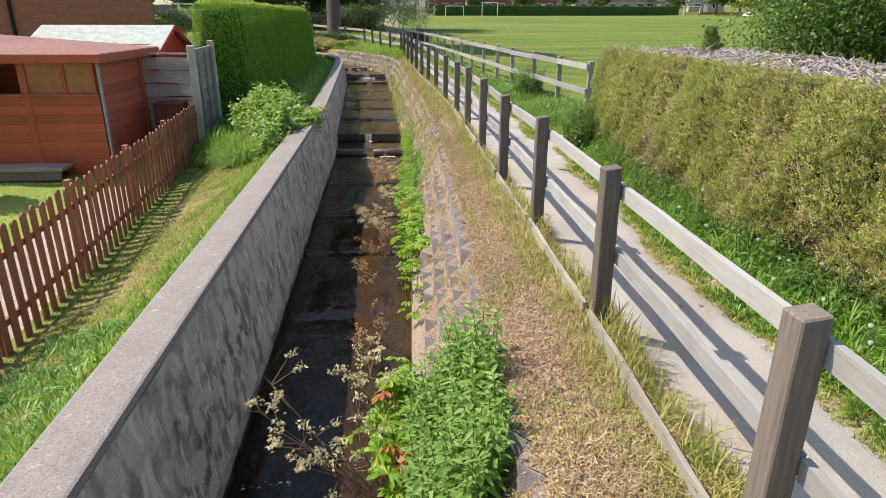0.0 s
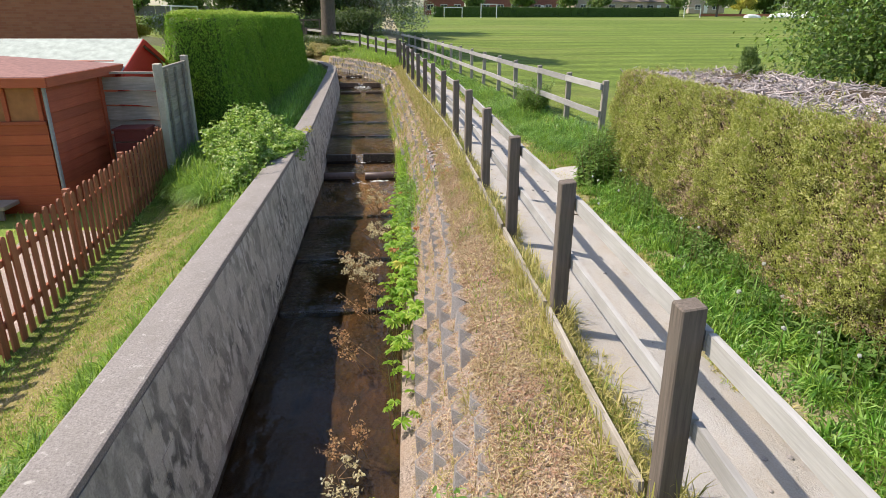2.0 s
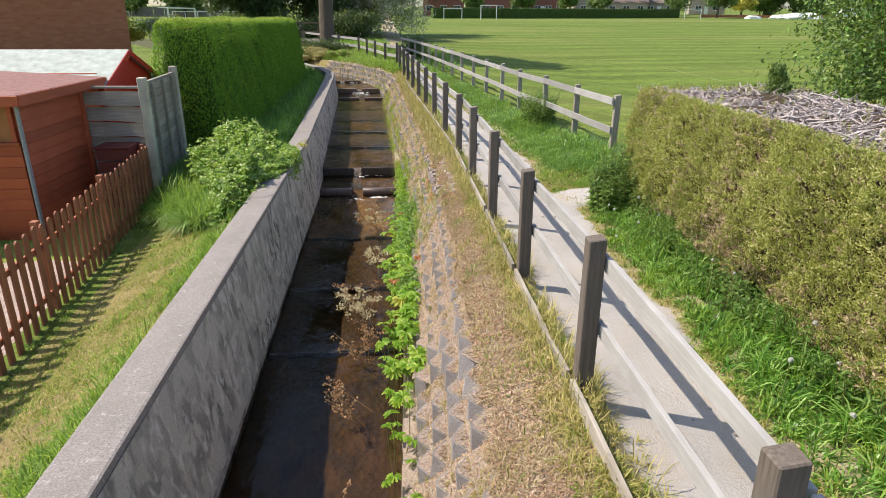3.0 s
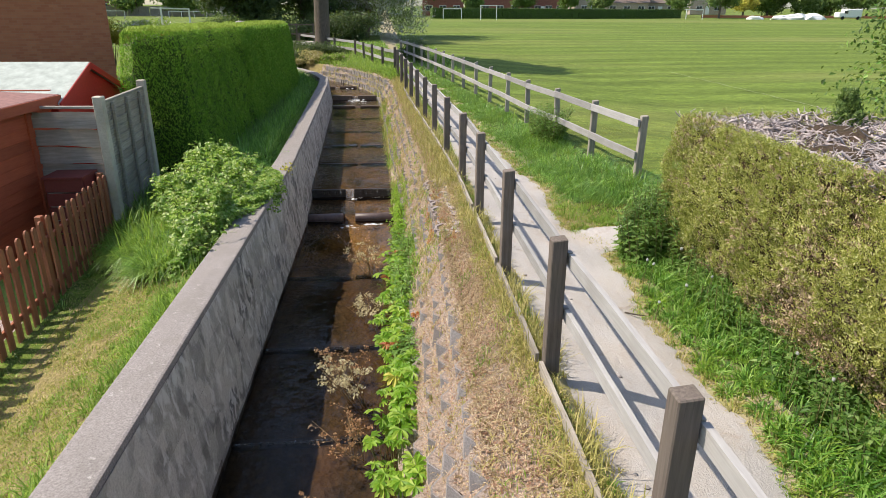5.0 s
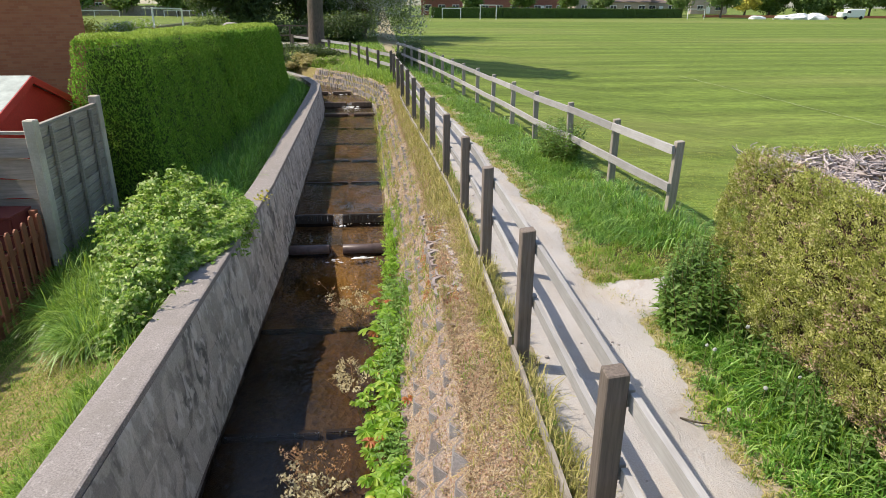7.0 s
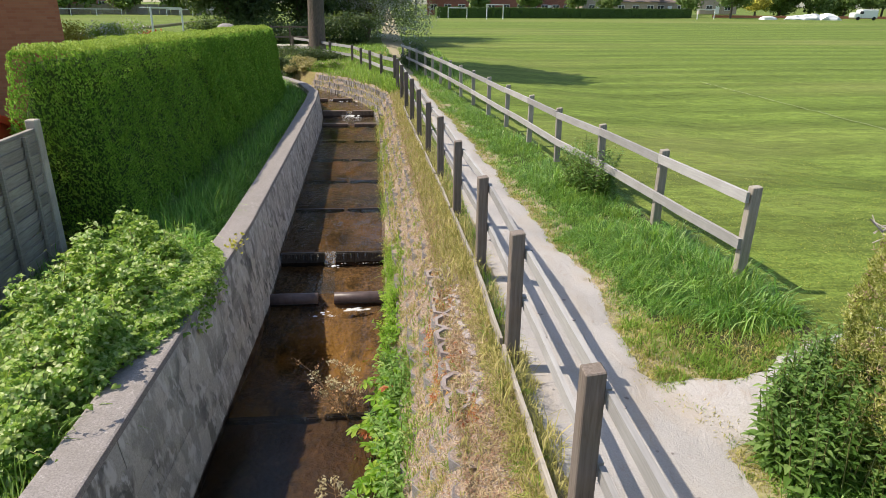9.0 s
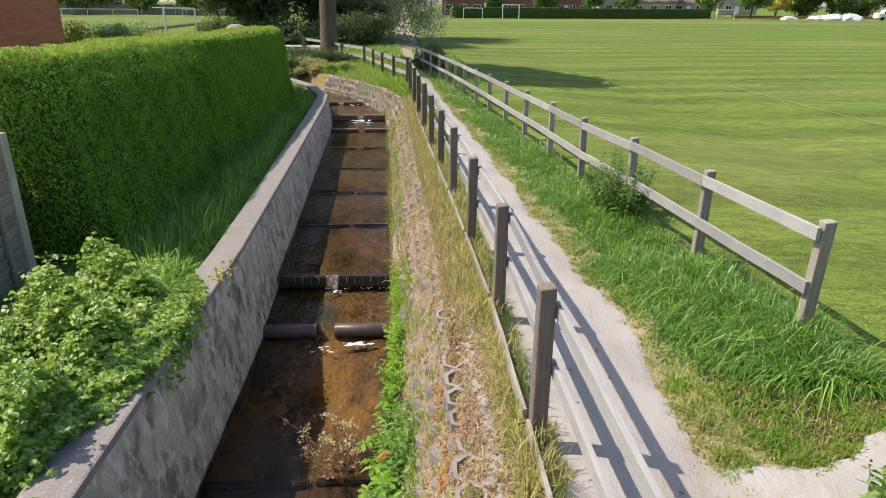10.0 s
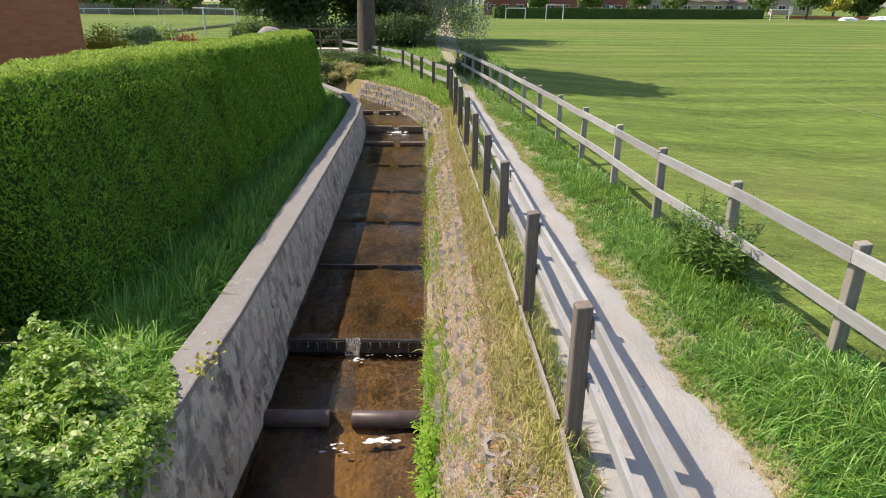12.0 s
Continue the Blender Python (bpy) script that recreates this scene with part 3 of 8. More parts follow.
PROFILE = [(-900, -0.45), (-60, -0.5), (-8, -0.62), (-3.3, -0.64), (-2.9, -0.58), (-2.2, -0.40), (-1.64, -0.27), (-1.5, -0.27),
           (-1.45, -1.6), (0.33, -1.6), (0.36, -1.04), (0.46, -0.99), (0.58, -0.76), (0.69, -0.55), (0.80, -0.345), (0.86, -0.235), (0.896, -0.19), (0.92, -0.175), (0.98, -0.14), (1.2, -0.07), (1.33, -0.10), (1.43, -0.19),
           (2.38, -0.25), (2.68, -0.22), (3.2, -0.13), (3.7, -0.06), (5, -0.03), (20, 0.10), (900, 0.15)]
PU = np.array([a for a, _ in PROFILE])
PZ = np.array([b for _, b in PROFILE])
BANK, EDGE = 0.90, 1.2


def x_of(u, y):
    """World x of the profile's u at y."""
    u, y = np.broadcast_arrays(np.asarray(u, float), np.asarray(y, float))
    c, p, b = chan(y), lane(y), nip(y)
    t = np.clip((u - BANK) / (EDGE - BANK), 0, 1)
    return np.where(u < BANK, u + c + b * np.clip((u + 1) / 1.33, 0, 1), np.where(u > EDGE, u + p, BANK + c + b + t * (EDGE + p - BANK - c - b)))


def u_of(x, y):
    x, y = np.broadcast_arrays(np.asarray(x, float), np.asarray(y, float))
    c, p, b = chan(y), lane(y), nip(y)
    t = (x - BANK - c - b) / (EDGE + p - BANK - c - b)
    low = np.where(x - c < -1, x - c, np.where(x - c - b > 0.33, x - c - b, (x - c - b / 1.33) / (1 + b / 1.33)))
    return np.where(x < BANK + c + b, low, np.where(x > EDGE + p, x - p, BANK + t * (EDGE - BANK)))


def z_of_u(u, y):
    u, y = np.broadcast_arrays(np.asarray(u, float), np.asarray(y, float))
    z = np.interp(u, PU, PZ)
    fade = np.where((u > -1.7) & (u < 1.25), np.clip((y - 34) / 7, 0, 1), np.clip((y - 34) / 22, 0, 1))
    wave = 0.16 * np.sin(y * 0.075 + 0.6) * np.clip((y - 45) / 30, 0, 1) * np.clip((u - 5) / 20, 0, 1)
    rough = 0.012 * np.sin(u * 7.3 + y * 3.1) + 0.01 * np.sin(y * 5.7 - u * 4.1)
    low = 1 - 0.55 * np.clip((u - 1.8) / 1.5, 0, 1) * (1 - np.clip((y - 40) / 50, 0, 1))
    dip = np.interp(u, [-9, -3.4, -2.85, -2.2, -1.66], [-0.10, -0.25, -0.25, -0.14, 0.0]) * np.clip((11.5 - y) / 5.5, 0, 1) * (u < -1.65)
    z = z + dip
    silt = np.clip((u - 0.42) / 0.1, 0, 1) * np.clip((0.92 - u) / 0.06, 0, 1)
    z = z + silt * (0.04 * np.sin(y * 5.3 + u * 9) * np.sin(y * 1.7 + 0.5) + 0.03 * np.sin(y * 2.3 - 1 + u * 7) + 0.005 + 0.065 * np.clip((y - 6.5) / 2.5, 0, 1))
    hollow = -0.42 * np.clip((u - 4.2) / 5, 0, 1) * np.clip((60 - y) / 22, 0, 1) * np.clip((y - 11) / 6, 0, 1)
    return z * (1 - fade * 0.85) + hollow + rise(y) * low + wave + rough * (np.abs(u) > 0.8)


def land(x, y):
    """Height of the ground at x, y."""
    return z_of_u(u_of(x, y), y)


def lz(x, y):
    return float(land(x, y))


# ---------------------------------------------------------------- ground, path, wall, water
def build_ground():
    us = np.unique(np.round(np.concatenate([
        [-900, -400, -200, -120, -80, -50, -35, -25, -18, -14, -11, -9], np.arange(-8, -3.4, 0.25), np.arange(-3.3, -1.5, 0.15),
        PU[4:27], np.arange(0.48, 0.88, 0.04), np.arange(0.8, 4.2, 0.14), np.arange(4.4, 12, 0.6), [14, 17, 21, 26, 33, 42, 55, 75, 100, 140, 200, 300, 500, 900]]), 3))
    ys = np.concatenate([[-60, -25, -12], np.arange(-6, 40, 0.2), np.arange(40, 140, 2.5), [150, 170, 200, 260, 350, 500, 750, 1100]])
    U, Y = np.meshgrid(us, ys)
    X, Z = x_of(U, Y), z_of_u(U, Y)
    v = np.stack([X, Y, Z], -1).reshape(-1, 3)
    nx, ny = len(us), len(ys)
    i = np.arange(ny - 1)[:, None] * nx + np.arange(nx - 1)[None]
    q = np.stack([i, i + 1, i + 1 + nx, i + nx], -1).reshape(-1, 4)
    um = np.broadcast_to((us[:-1] + us[1:]) / 2, i.shape).ravel()
    ym = np.broadcast_to(((ys[:-1] + ys[1:]) / 2)[:, None], i.shape).ravel()
    idx = np.select([(um < np.where(ym < 12.5, -3.45, -3.0)) & (ym < 28), um < -3, um < -1.46, um < 1.24, um < 2.75, um < np.interp(ym, [9, 11.7, 20.3, 27.5, 32, 39], [4.0, 3.8, 3.35, 2.95, 2.6, 2.2])], [1, 3, 0, 2, 4, 5], 3)
    idx = np.where((um > -1.46) & (um < 1.24) & (ym > 33), np.where(ym > 43, 3, 0), idx)
    # the strip beyond y 12 gets the shade-darkened thatch as well
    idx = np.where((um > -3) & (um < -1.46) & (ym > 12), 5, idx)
    put("ground", fast_mesh("ground", v, [q], [M_VERGE, M_LAWN, M_SOIL, M_FIELD, M_DIRT, M_THATCHSHADE], idx, True), label="rough grass, dry soil bank and mown playing field", category="ground", kind="structure")


build_ground()


def path_right(y):
    """The path's ragged edge away from the stream."""
    y = np.asarray(y, float)
    r = np.interp(y, [-6, 3, 5.2, 6.2, 8.4, 9.6, 10.4, 11.6, 12.4, 13.1, 14, 15, 20, 28, 40], [2.22, 2.25, 2.24, 2.38, 2.42, 2.55, 2.34, 2.38, 2.56, 2.42, 2.34, 2.34, 2.32, 2.0, 1.9])
    return r + 0.075 + 0.035 * np.sin(y * 2.3) + 0.02 * np.sin(y * 5.9 + 1) + 0.014 * np.sin(y * 13.7) + 0.01 * np.sin(y * 29.0)


def build_path():
    p = Pile()
    ys = np.arange(-6, 31, 0.07)
    ts = np.linspace(0, 1, 13)
    left = np.interp(ys, [1, 4, 9, 13, 17, 22, 30], [1.29, 1.35, 1.39, 1.41, 1.54, 1.72, 1.74]) + 0.03 * np.sin(ys * 3.7)
    U = left[:, None] + (path_right(ys) - left)[:, None] * ts[None]
    Y = np.broadcast_to(ys[:, None], U.shape)
    Z = z_of_u(U, Y) + 0.016 - 0.035 * (np.abs(ts - 0.5) * 2)[None] ** 8
    grid = np.stack([x_of(U, Y), Y, Z], -1).reshape(-1, 3)
    nx = len(ts)
    i = (np.arange(len(ys) - 1)[:, None] * nx + np.arange(nx - 1)[None])
    p.add(grid, np.stack([i, i + 1, i + 1 + nx, i + nx], -1).reshape(-1, 4))
    xs = np.arange(2.0, 6.6, 0.06)
    lo = np.interp(xs, [2, 2.5, 3.0, 3.6, 4.3, 6.6], [8.8, 9.35, 9.60, 9.95, 10.30, 10.9]) + 0.14 * np.clip((3.6 - xs) / 1.2, 0, 1) + 0.05 * np.sin(xs * 6) + 0.03 * np.sin(xs * 17)
    hi = np.interp(xs, [2, 2.4, 3.0, 3.6, 4.3, 6.6], [11.4, 10.45, 10.28, 10.55, 10.75, 11.2]) + 0.03 * np.sin(xs * 5 + 1) + 0.02 * np.sin(xs * 19) + 0.012 * np.sin(xs * 43)
    Y = lo[:, None] + (hi - lo)[:, None] * ts[None]
    X = np.broadcast_to(xs[:, None], Y.shape)
    Z = land(X, Y) + 0.020 + 0.004 * np.clip((X - 2.7) / 0.5, 0, 1) - 0.04 * (np.abs(ts - 0.5) * 2)[None] ** 8
    i = (np.arange(len(xs) - 1)[:, None] * nx + np.arange(nx - 1)[None])
    p.add(np.stack([X, Y, Z], -1).reshape(-1, 3), np.stack([i, i + nx, i + 1 + nx, i + 1], -1).reshape(-1, 4))
    put("path", p.mesh("path", M_PATH, True), label="pale chalky gravel footpath, dry and trodden", category="path", kind="structure")


build_path()

WALL_TOP = -0.10


def build_wall():
    """The cement-faced channel wall with its coping; a battered face."""
    ys = np.concatenate([np.arange(-6, 26, 0.25), np.arange(26, 46, 0.5)])
    c, g = chan(ys), rise(ys)
    ring = [(-1.58, -1.7), (-1.58, WALL_TOP - 0.05), (-1.302, WALL_TOP - 0.05), (-1.25, -0.55), (-1.19, -1.0), (-1.13, -1.7)]
    rows = []
    for k, (u, z) in enumerate(ring):
        bump = 0.012 * np.array([noise.noise((y * 1.4, z * 2.2, 3.0)) for y in ys]) * (2 <= k <= 5)
        rows.append(np.stack([u + c + bump, ys, z + g], 1))
    v = np.stack(rows, 1)
    n, k = v.shape[:2]
    i = np.arange(n - 1)[:, None] * k + np.arange(k - 1)[None]
    q = np.stack([i, i + 1, i + 1 + k, i + k], -1).reshape(-1, 4)
    wall = put("wall_channel", fast_mesh("wall_channel", v.reshape(-1, 3), [q], M_WALL, None, True), label="stained grey cement-faced channel wall", category="wall", kind="structure")
    ring = [(-1.61, -0.055), (-1.60, -0.004), (-1.585, 0.0), (-1.45, 0.004), (-1.315, 0.0), (-1.300, -0.006), (-1.296, -0.055)]
    rows = []
    for k, (u, z) in enumerate(ring):
        wob = np.array([noise.noise((y * 2.3, u * 9, 1.0)) for y in ys])
        rows.append(np.stack([u + c + 0.006 * wob, ys, WALL_TOP + z + g + 0.005 * wob], 1))
    v = np.stack(rows, 1)
    k = v.shape[1]
    i = np.arange(n - 1)[:, None] * k + np.arange(k - 1)[None]
    q = np.stack([i, i + 1, i + 1 + k, i + k], -1).reshape(-1, 4)
    put("coping", fast_mesh("coping", v.reshape(-1, 3), [q], M_COPING), wall, label="pale sunlit concrete coping")
    return wall


WALL = build_wall()

# reaches of the stream: from y, to y, height of the water
REACHES = [(-6, 3.7, -1.335), (3.7, 6.1, -1.315), (6.1, 8.0, -1.295), (8.0, 9.6, -1.275), (9.6, 11.6, -1.255), (11.6, 14.1, -1.25),
           (14.1, 15.3, -1.15), (15.3, 17.5, -1.005), (17.5, 19.4, -0.975), (19.4, 21.3, -0.955), (21.3, 23.4, -0.94),
           (23.4, 25.6, -0.935), (25.6, 27.2, -0.90), (27.2, 29.6, -0.78), (29.6, 36, -0.73)]


def build_stream():
    """Bed and water as two continuous sheets that drop at every sill."""
    rows = []
    for y0, y1, z in REACHES:
        for y in np.linspace(y0 + 0.045, y1 - 0.005, max(4, int((y1 - y0) / 0.12))):
            rows.append((y, z + 0.012 * (y - y0) / (y1 - y0)))
    ys, zs = np.array([r[0] for r in rows]), np.array([r[1] for r in rows])
    for name, dz, mat, label, cat in (("stream_bed", -0.06, M_BED, "brown stony stream bed under shallow water", "stream bed"), ("water", 0.0, M_WATER, "clear shallow running water, dark in shade and amber in sun", "water")):
        us = np.linspace(-1.22, 0.48, 20)
        Y, U = np.meshgrid(ys, us, indexing="ij")
        Z = zs[:, None] + rise(Y) + dz
        if dz:
            Z = Z + 0.02 * np.sin(U * 9 + Y * 4) * np.sin(Y * 6 - U * 3) - 0.20 * np.exp(-((Y - 12.75) ** 2 * 2.2 + ((U + 0.5) * 1.6) ** 2))
        else:
            Z = Z + 0.004 * np.sin(U * 21 + Y * 9) * np.sin(Y * 17 - U * 8)
        v = np.stack([x_of(U, Y), Y, Z], -1).reshape(-1, 3)
        i = np.arange(len(ys) - 1)[:, None] * 20 + np.arange(19)[None]
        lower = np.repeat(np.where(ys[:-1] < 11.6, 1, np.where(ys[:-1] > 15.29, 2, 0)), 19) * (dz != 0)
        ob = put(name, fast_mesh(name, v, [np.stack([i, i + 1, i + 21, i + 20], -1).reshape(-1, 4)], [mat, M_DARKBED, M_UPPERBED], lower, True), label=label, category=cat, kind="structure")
        ob.visible_shadow = dz != 0.0


build_stream()


def build_weir(i):
    """A sill across the channel at the head of a reach."""
    y0, _, z = REACHES[i]
    g, c = float(rise(y0)), float(chan(y0))
    main = abs(y0 - 15.3) < 0.1
    weir = thing("weir", (c - 0.4, y0, z + g - 0.2), "low dark wet sill across the stream with water trickling over" if not main else "dark wet sill with a fringe of drips and a central notch", "weir", "weirs")
    spans = [(-1.16, -0.52), (-0.36, 0.42)] if main else [(-1.16, -0.42), (-0.22, 0.44)] if i > 10 else [(-1.16, -0.30), (-0.24, 0.44)]
    for a, b in spans:
        bm = bmesh.new()
        bmesh.ops.create_cube(bm, size=1.0)
        bmesh.ops.scale(bm, vec=(b - a, 0.22 if y0 > 25 else 0.07, 0.26), verts=bm.verts)
        me = bm_mesh("sill", bm, M_SILLSTONE if y0 > 25 else M_WETSTONE, bevel=0.012, segments=2)
        put("sill", me, weir, Matrix.Translation((c + (a + b) / 2, y0 - 0.005, z + g - (0.115 if main else 0.10 if y0 > 25 else 0.142))))
    if main:
        for a, b in spans:
            n = int((b - a) / 0.034)
            for k in range(n):
                w = 0.012 + 0.010 * random.random()
                tall = 0.06 + 0.05 * random.random()
                p = (c + a + (k + 0.5) * (b - a) / n, y0 - 0.062, z + g + 0.012 - tall)
                put("drip", box_mesh("drip", w, 0.012, tall, M_WETSTONE if k % 3 else M_SPILL, 0.003), weir, Matrix.Translation(p))
    if main:
        run = Pile()
        t, xs = np.linspace(0, 1, 40), np.linspace(-0.5, 0.5, 8)
        T, X = np.meshgrid(t, xs, indexing="ij")
        zz = REACHES[i - 1][2] + g + 0.008 + 0.010 * np.sin(T * 55 + X * 9) * np.sin(X * 14 + T * 23) - 0.012 * np.abs(X * 2) ** 3
        v = np.stack([c - 0.44 + X * (0.17 + 0.14 * T), y0 - 0.15 - T * 1.02, zz], -1).reshape(-1, 3)
        k = np.arange(39)[:, None] * 8 + np.arange(7)[None]
        run.add(v, np.stack([k, k + 1, k + 9, k + 8], -1).reshape(-1, 4))
        put("broken_water", run.mesh("broken_water", M_BROKEN, True), weir, label="broken rippled water below the notch")
    if y0 < 12:
        for k in range(26):
            x = -1.12 + 1.15 * k / 25 + random.gauss(0, 0.008)
            if random.random() < 0.25:
                continue
            tall = 0.025 + 0.03 * random.random()
            put("drip", box_mesh("drip", 0.010 + 0.014 * random.random(), 0.012, tall, M_SPILL, 0.003), weir, Matrix.Translation((c + x, y0 - 0.048, z + g + 0.008 - tall)))
    if not main and y0 < 26:
        return
    low = REACHES[i - 1][2] + g if i else z
    # the sheet of water that falls through the notch
    a, b = spans[0][1], spans[1][0]
    fall = Pile()
    t = np.linspace(0, 1, 7)
    xs = np.linspace(a, b, 9)
    T, X = np.meshgrid(t, xs, indexing="ij")
    v = np.stack([c + X, y0 + 0.05 - 0.13 * T - 0.03 * T * T, z + g + 0.004 - (z + g - low) * T ** 1.6 + 0.004 * np.sin(X * 90 + T * 5)], -1).reshape(-1, 3)
    k = np.arange(6)[:, None] * 9 + np.arange(8)[None]
    fall.add(v, np.stack([k, k + 1, k + 10, k + 9], -1).reshape(-1, 4))
    put("falling_water", fall.mesh("falling_water", M_SPILL, True), weir)


M_WETSTONE = plain("wet_dark_stone", (0.045, 0.036, 0.03), 0.35, 0, 0.4, 20)
M_SILLSTONE = plain("silted_sill_stone", (0.13, 0.095, 0.07), 0.6, 0, 0.4, 14)


def spill_mat(name, most, tone):
    m = Nodes(name, 0.15)
    m.b.inputs["Roughness"].default_value = 0.2
    f = m.noise(m.world_pos((30, 8, 3)), 2.0, 4)
    m.color(tone)
    tr, mx = m.n("BsdfTransparent"), m.n("MixShader")
    m.link(m.ramp(f, (0.42, (0.05,) * 3), (0.62, (most,) * 3)), mx.inputs[0])
    m.link(tr.outputs[0], mx.inputs[1])
    m.link(m.b.outputs[0], mx.inputs[2])
    m.link(mx.outputs[0], m.out.inputs[0])
    return m.mat


M_SPILL = spill_mat("falling_water", 0.40, (0.5, 0.52, 0.53))
M_BROKEN = spill_mat("broken_water", 0.16, (0.16, 0.18, 0.20))
for weir_index in (3, 4, 5, 7, 8, 9, 10, 11, 12, 13, 14):
    build_weir(weir_index)


def build_pipe(x0, x1, y, z, label):
    """A length of brown pipe laid across the stream as a sill."""
    bm = bmesh.new()
    bmesh.ops.create_cone(bm, segments=24, radius1=0.085, radius2=0.085, depth=x1 - x0, cap_ends=True, cap_tris=False)
    bmesh.ops.rotate(bm, matrix=Matrix.Rotation(radians(90), 3, "Y"), verts=bm.verts)
    me = bm_mesh("sill_pipe", bm, M_PIPE, True, 0.006)
    ob = put("sill_pipe", me, None, Matrix.Translation(((x0 + x1) / 2, y, z)), label=label, category="pipe", group="sill pipes")
    box("bolt_strip", (x0 + 0.02, y - 0.091, z - 0.045), (x1 - 0.02, y - 0.083, z - 0.025), M_WETSTONE, ob, 0.001)
    return ob


build_pipe(-1.165, -0.545, 14.12, -1.185, "brown plastic half-sunk pipe laid across the stream")
build_pipe(-0.335, 0.42, 14.12, -1.185, "brown plastic half-sunk pipe laid across the stream")

# ---------------------------------------------------------------- fences
def post_mesh(tall, side=0.1, mat=None):
    bm = bmesh.new()
    bmesh.ops.create_cube(bm, size=1.0)
    bmesh.ops.scale(bm, vec=(side, side, tall), verts=bm.verts)
    bmesh.ops.translate(bm, vec=(0, 0, tall / 2), verts=bm.verts)
    for v in bm.verts:
        if v.co.z > tall * 0.9:
            v.co.z += 0.012 * (v.co.x / side)
            v.co.x *= 0.97
    return bm_mesh("post", bm, mat or M_POST, bevel=0.006, segments=1)


POST_TALL = 0.965
FENCE_Y = [-2.0, -0.2, 1.55, 3.37, 5.20, 6.97, 8.77, 10.60, 12.36, 14.12, 15.95, 17.70, 19.45, 21.25, 23.05, 24.85, 26.65, 28.45]


def fence_x(y):
    """The line of the path's fence."""
    return float(np.interp(y, [-2, 1.5, 3.4, 5.3, 8.8, 11, 12.5, 14, 16, 17.7], [1.10, 1.195, 1.247, 1.28, 1.315, 1.343, 1.345, 1.28, 1.22, 1.135]) - 0.043 * max(y - 17.7, 0))


def build_path_fence():
    pts = []
    for k, y in enumerate(FENCE_Y):
        x = fence_x(y) + 0.004 * math.sin(k * 2.3)
        pts.append(Vector((x, y, float(rise(y)) - 0.08)))
    fence = thing("post_and_rail_fence", pts[0], "weathered grey wooden post and rail fence beside the path", "fence", "post and rail fences")
    meshes = [post_mesh(POST_TALL + 0.12 + d) for d in (0.0, 0.015, -0.012)]
    for k, p in enumerate(pts):
        put("post", meshes[k % 3], fence, Matrix.Translation(p - Vector((0, 0, 0.12))) @ pose(0, 0, 0, 0.5 * math.sin(k * 1.7), 0.4 * math.cos(k * 2.9), 2 * math.sin(k)))
    off = Vector((0.074, 0, 0))
    for k in range(len(pts) - 1):
        a, b = pts[k], pts[k + 1]
        ext = (b - a).normalized() * 0.02
        for h, tall in ((0.825, 0.085), (0.43, 0.082)):
            wob = 0.008 * math.sin(k * 3.1 + h * 9)
            board("rail", a + off - ext + Vector((0, 0, h + wob)), b + off - ext * 2 + Vector((0, 0, h - wob)), 0.031, tall, M_RAIL, fence, worn=0.006, label="silvered bleached rail" if k == 0 else "")
        e = Vector((-0.075, 0, 0.045))
        if y_keep(k):
            board("edging_board", a + e + ext * 3, b + e - ext * 2 + Vector((0, 0, 0.01 * math.sin(k))), 0.026, 0.12, M_BOARD, fence, worn=0.012)
    return fence


def y_keep(k):
    return FENCE_Y[k] < 22


build_path_fence()


def build_far_fence():
    """The same kind of fence, turning off towards the big tree."""
    pts = [(0.72, 28.55), (0.21, 30.35), (-0.24, 32.1), (-0.65, 33.8), (-1.1, 35.6), (-2.2, 37.3), (-3.2, 39.2), (-4.4, 41.0)]
    pts = [Vector((x, y, lz(x, y) - 0.1)) for x, y in pts]
    fence = thing("post_and_rail_fence", pts[0], "short weathered post and rail fence running to a large tree", "fence", "post and rail fences")
    me = post_mesh(0.96)
    for k, p in enumerate(pts[1:]):
        put("post", me, fence, Matrix.Translation(p))
    for a, b in zip(pts, pts[1:]):
        for h in (0.85, 0.5):
            o = Vector((0.05, 0.05, h))
            board("rail", a + o, b + o, 0.04, 0.11, M_RAIL, fence, worn=0.005)


build_far_fence()


def build_field_fence():
    """The fence between path verge and playing field."""
    pts = [(3.72, 11.69), (3.59, 13.36), (3.47, 15.13), (3.27, 16.78), (3.16, 18.51), (3.02, 20.26), (2.89, 21.99), (2.74, 23.7), (2.59, 25.44), (2.43, 27.3), (2.26, 28.86), (2.09, 30.41), (1.92, 31.97), (1.67, 33.96), (1.42, 35.94), (1.17, 37.93)]
    pts = [Vector((x, y, 0.45 * float(rise(y)) + 0.02)) for x, y in pts]
    fence = thing("post_and_rail_fence", pts[0], "bleached post and rail fence along the edge of the playing field", "fence", "post and rail fences")
    me = post_mesh(0.9, 0.095, M_FIELDPOST)
    for k, p in enumerate(pts):
        put("post", me, fence, Matrix.Translation(p) @ pose(0, 0, 0, 0.9 * math.sin(k * 2.1), 1.2 * math.cos(k * 1.3), -4))
    for k, (a, b) in enumerate(zip(pts, pts[1:])):
        d = (b - a).normalized() * 0.04
        for h in (0.80, 0.36):
            o = Vector((-0.066, 0, h + 0.006 * math.sin(k * 2 + h)))
            board("rail", a + o - d, b + o - d, 0.036, 0.10, M_RAIL, fence, worn=0.006)


build_field_fence()


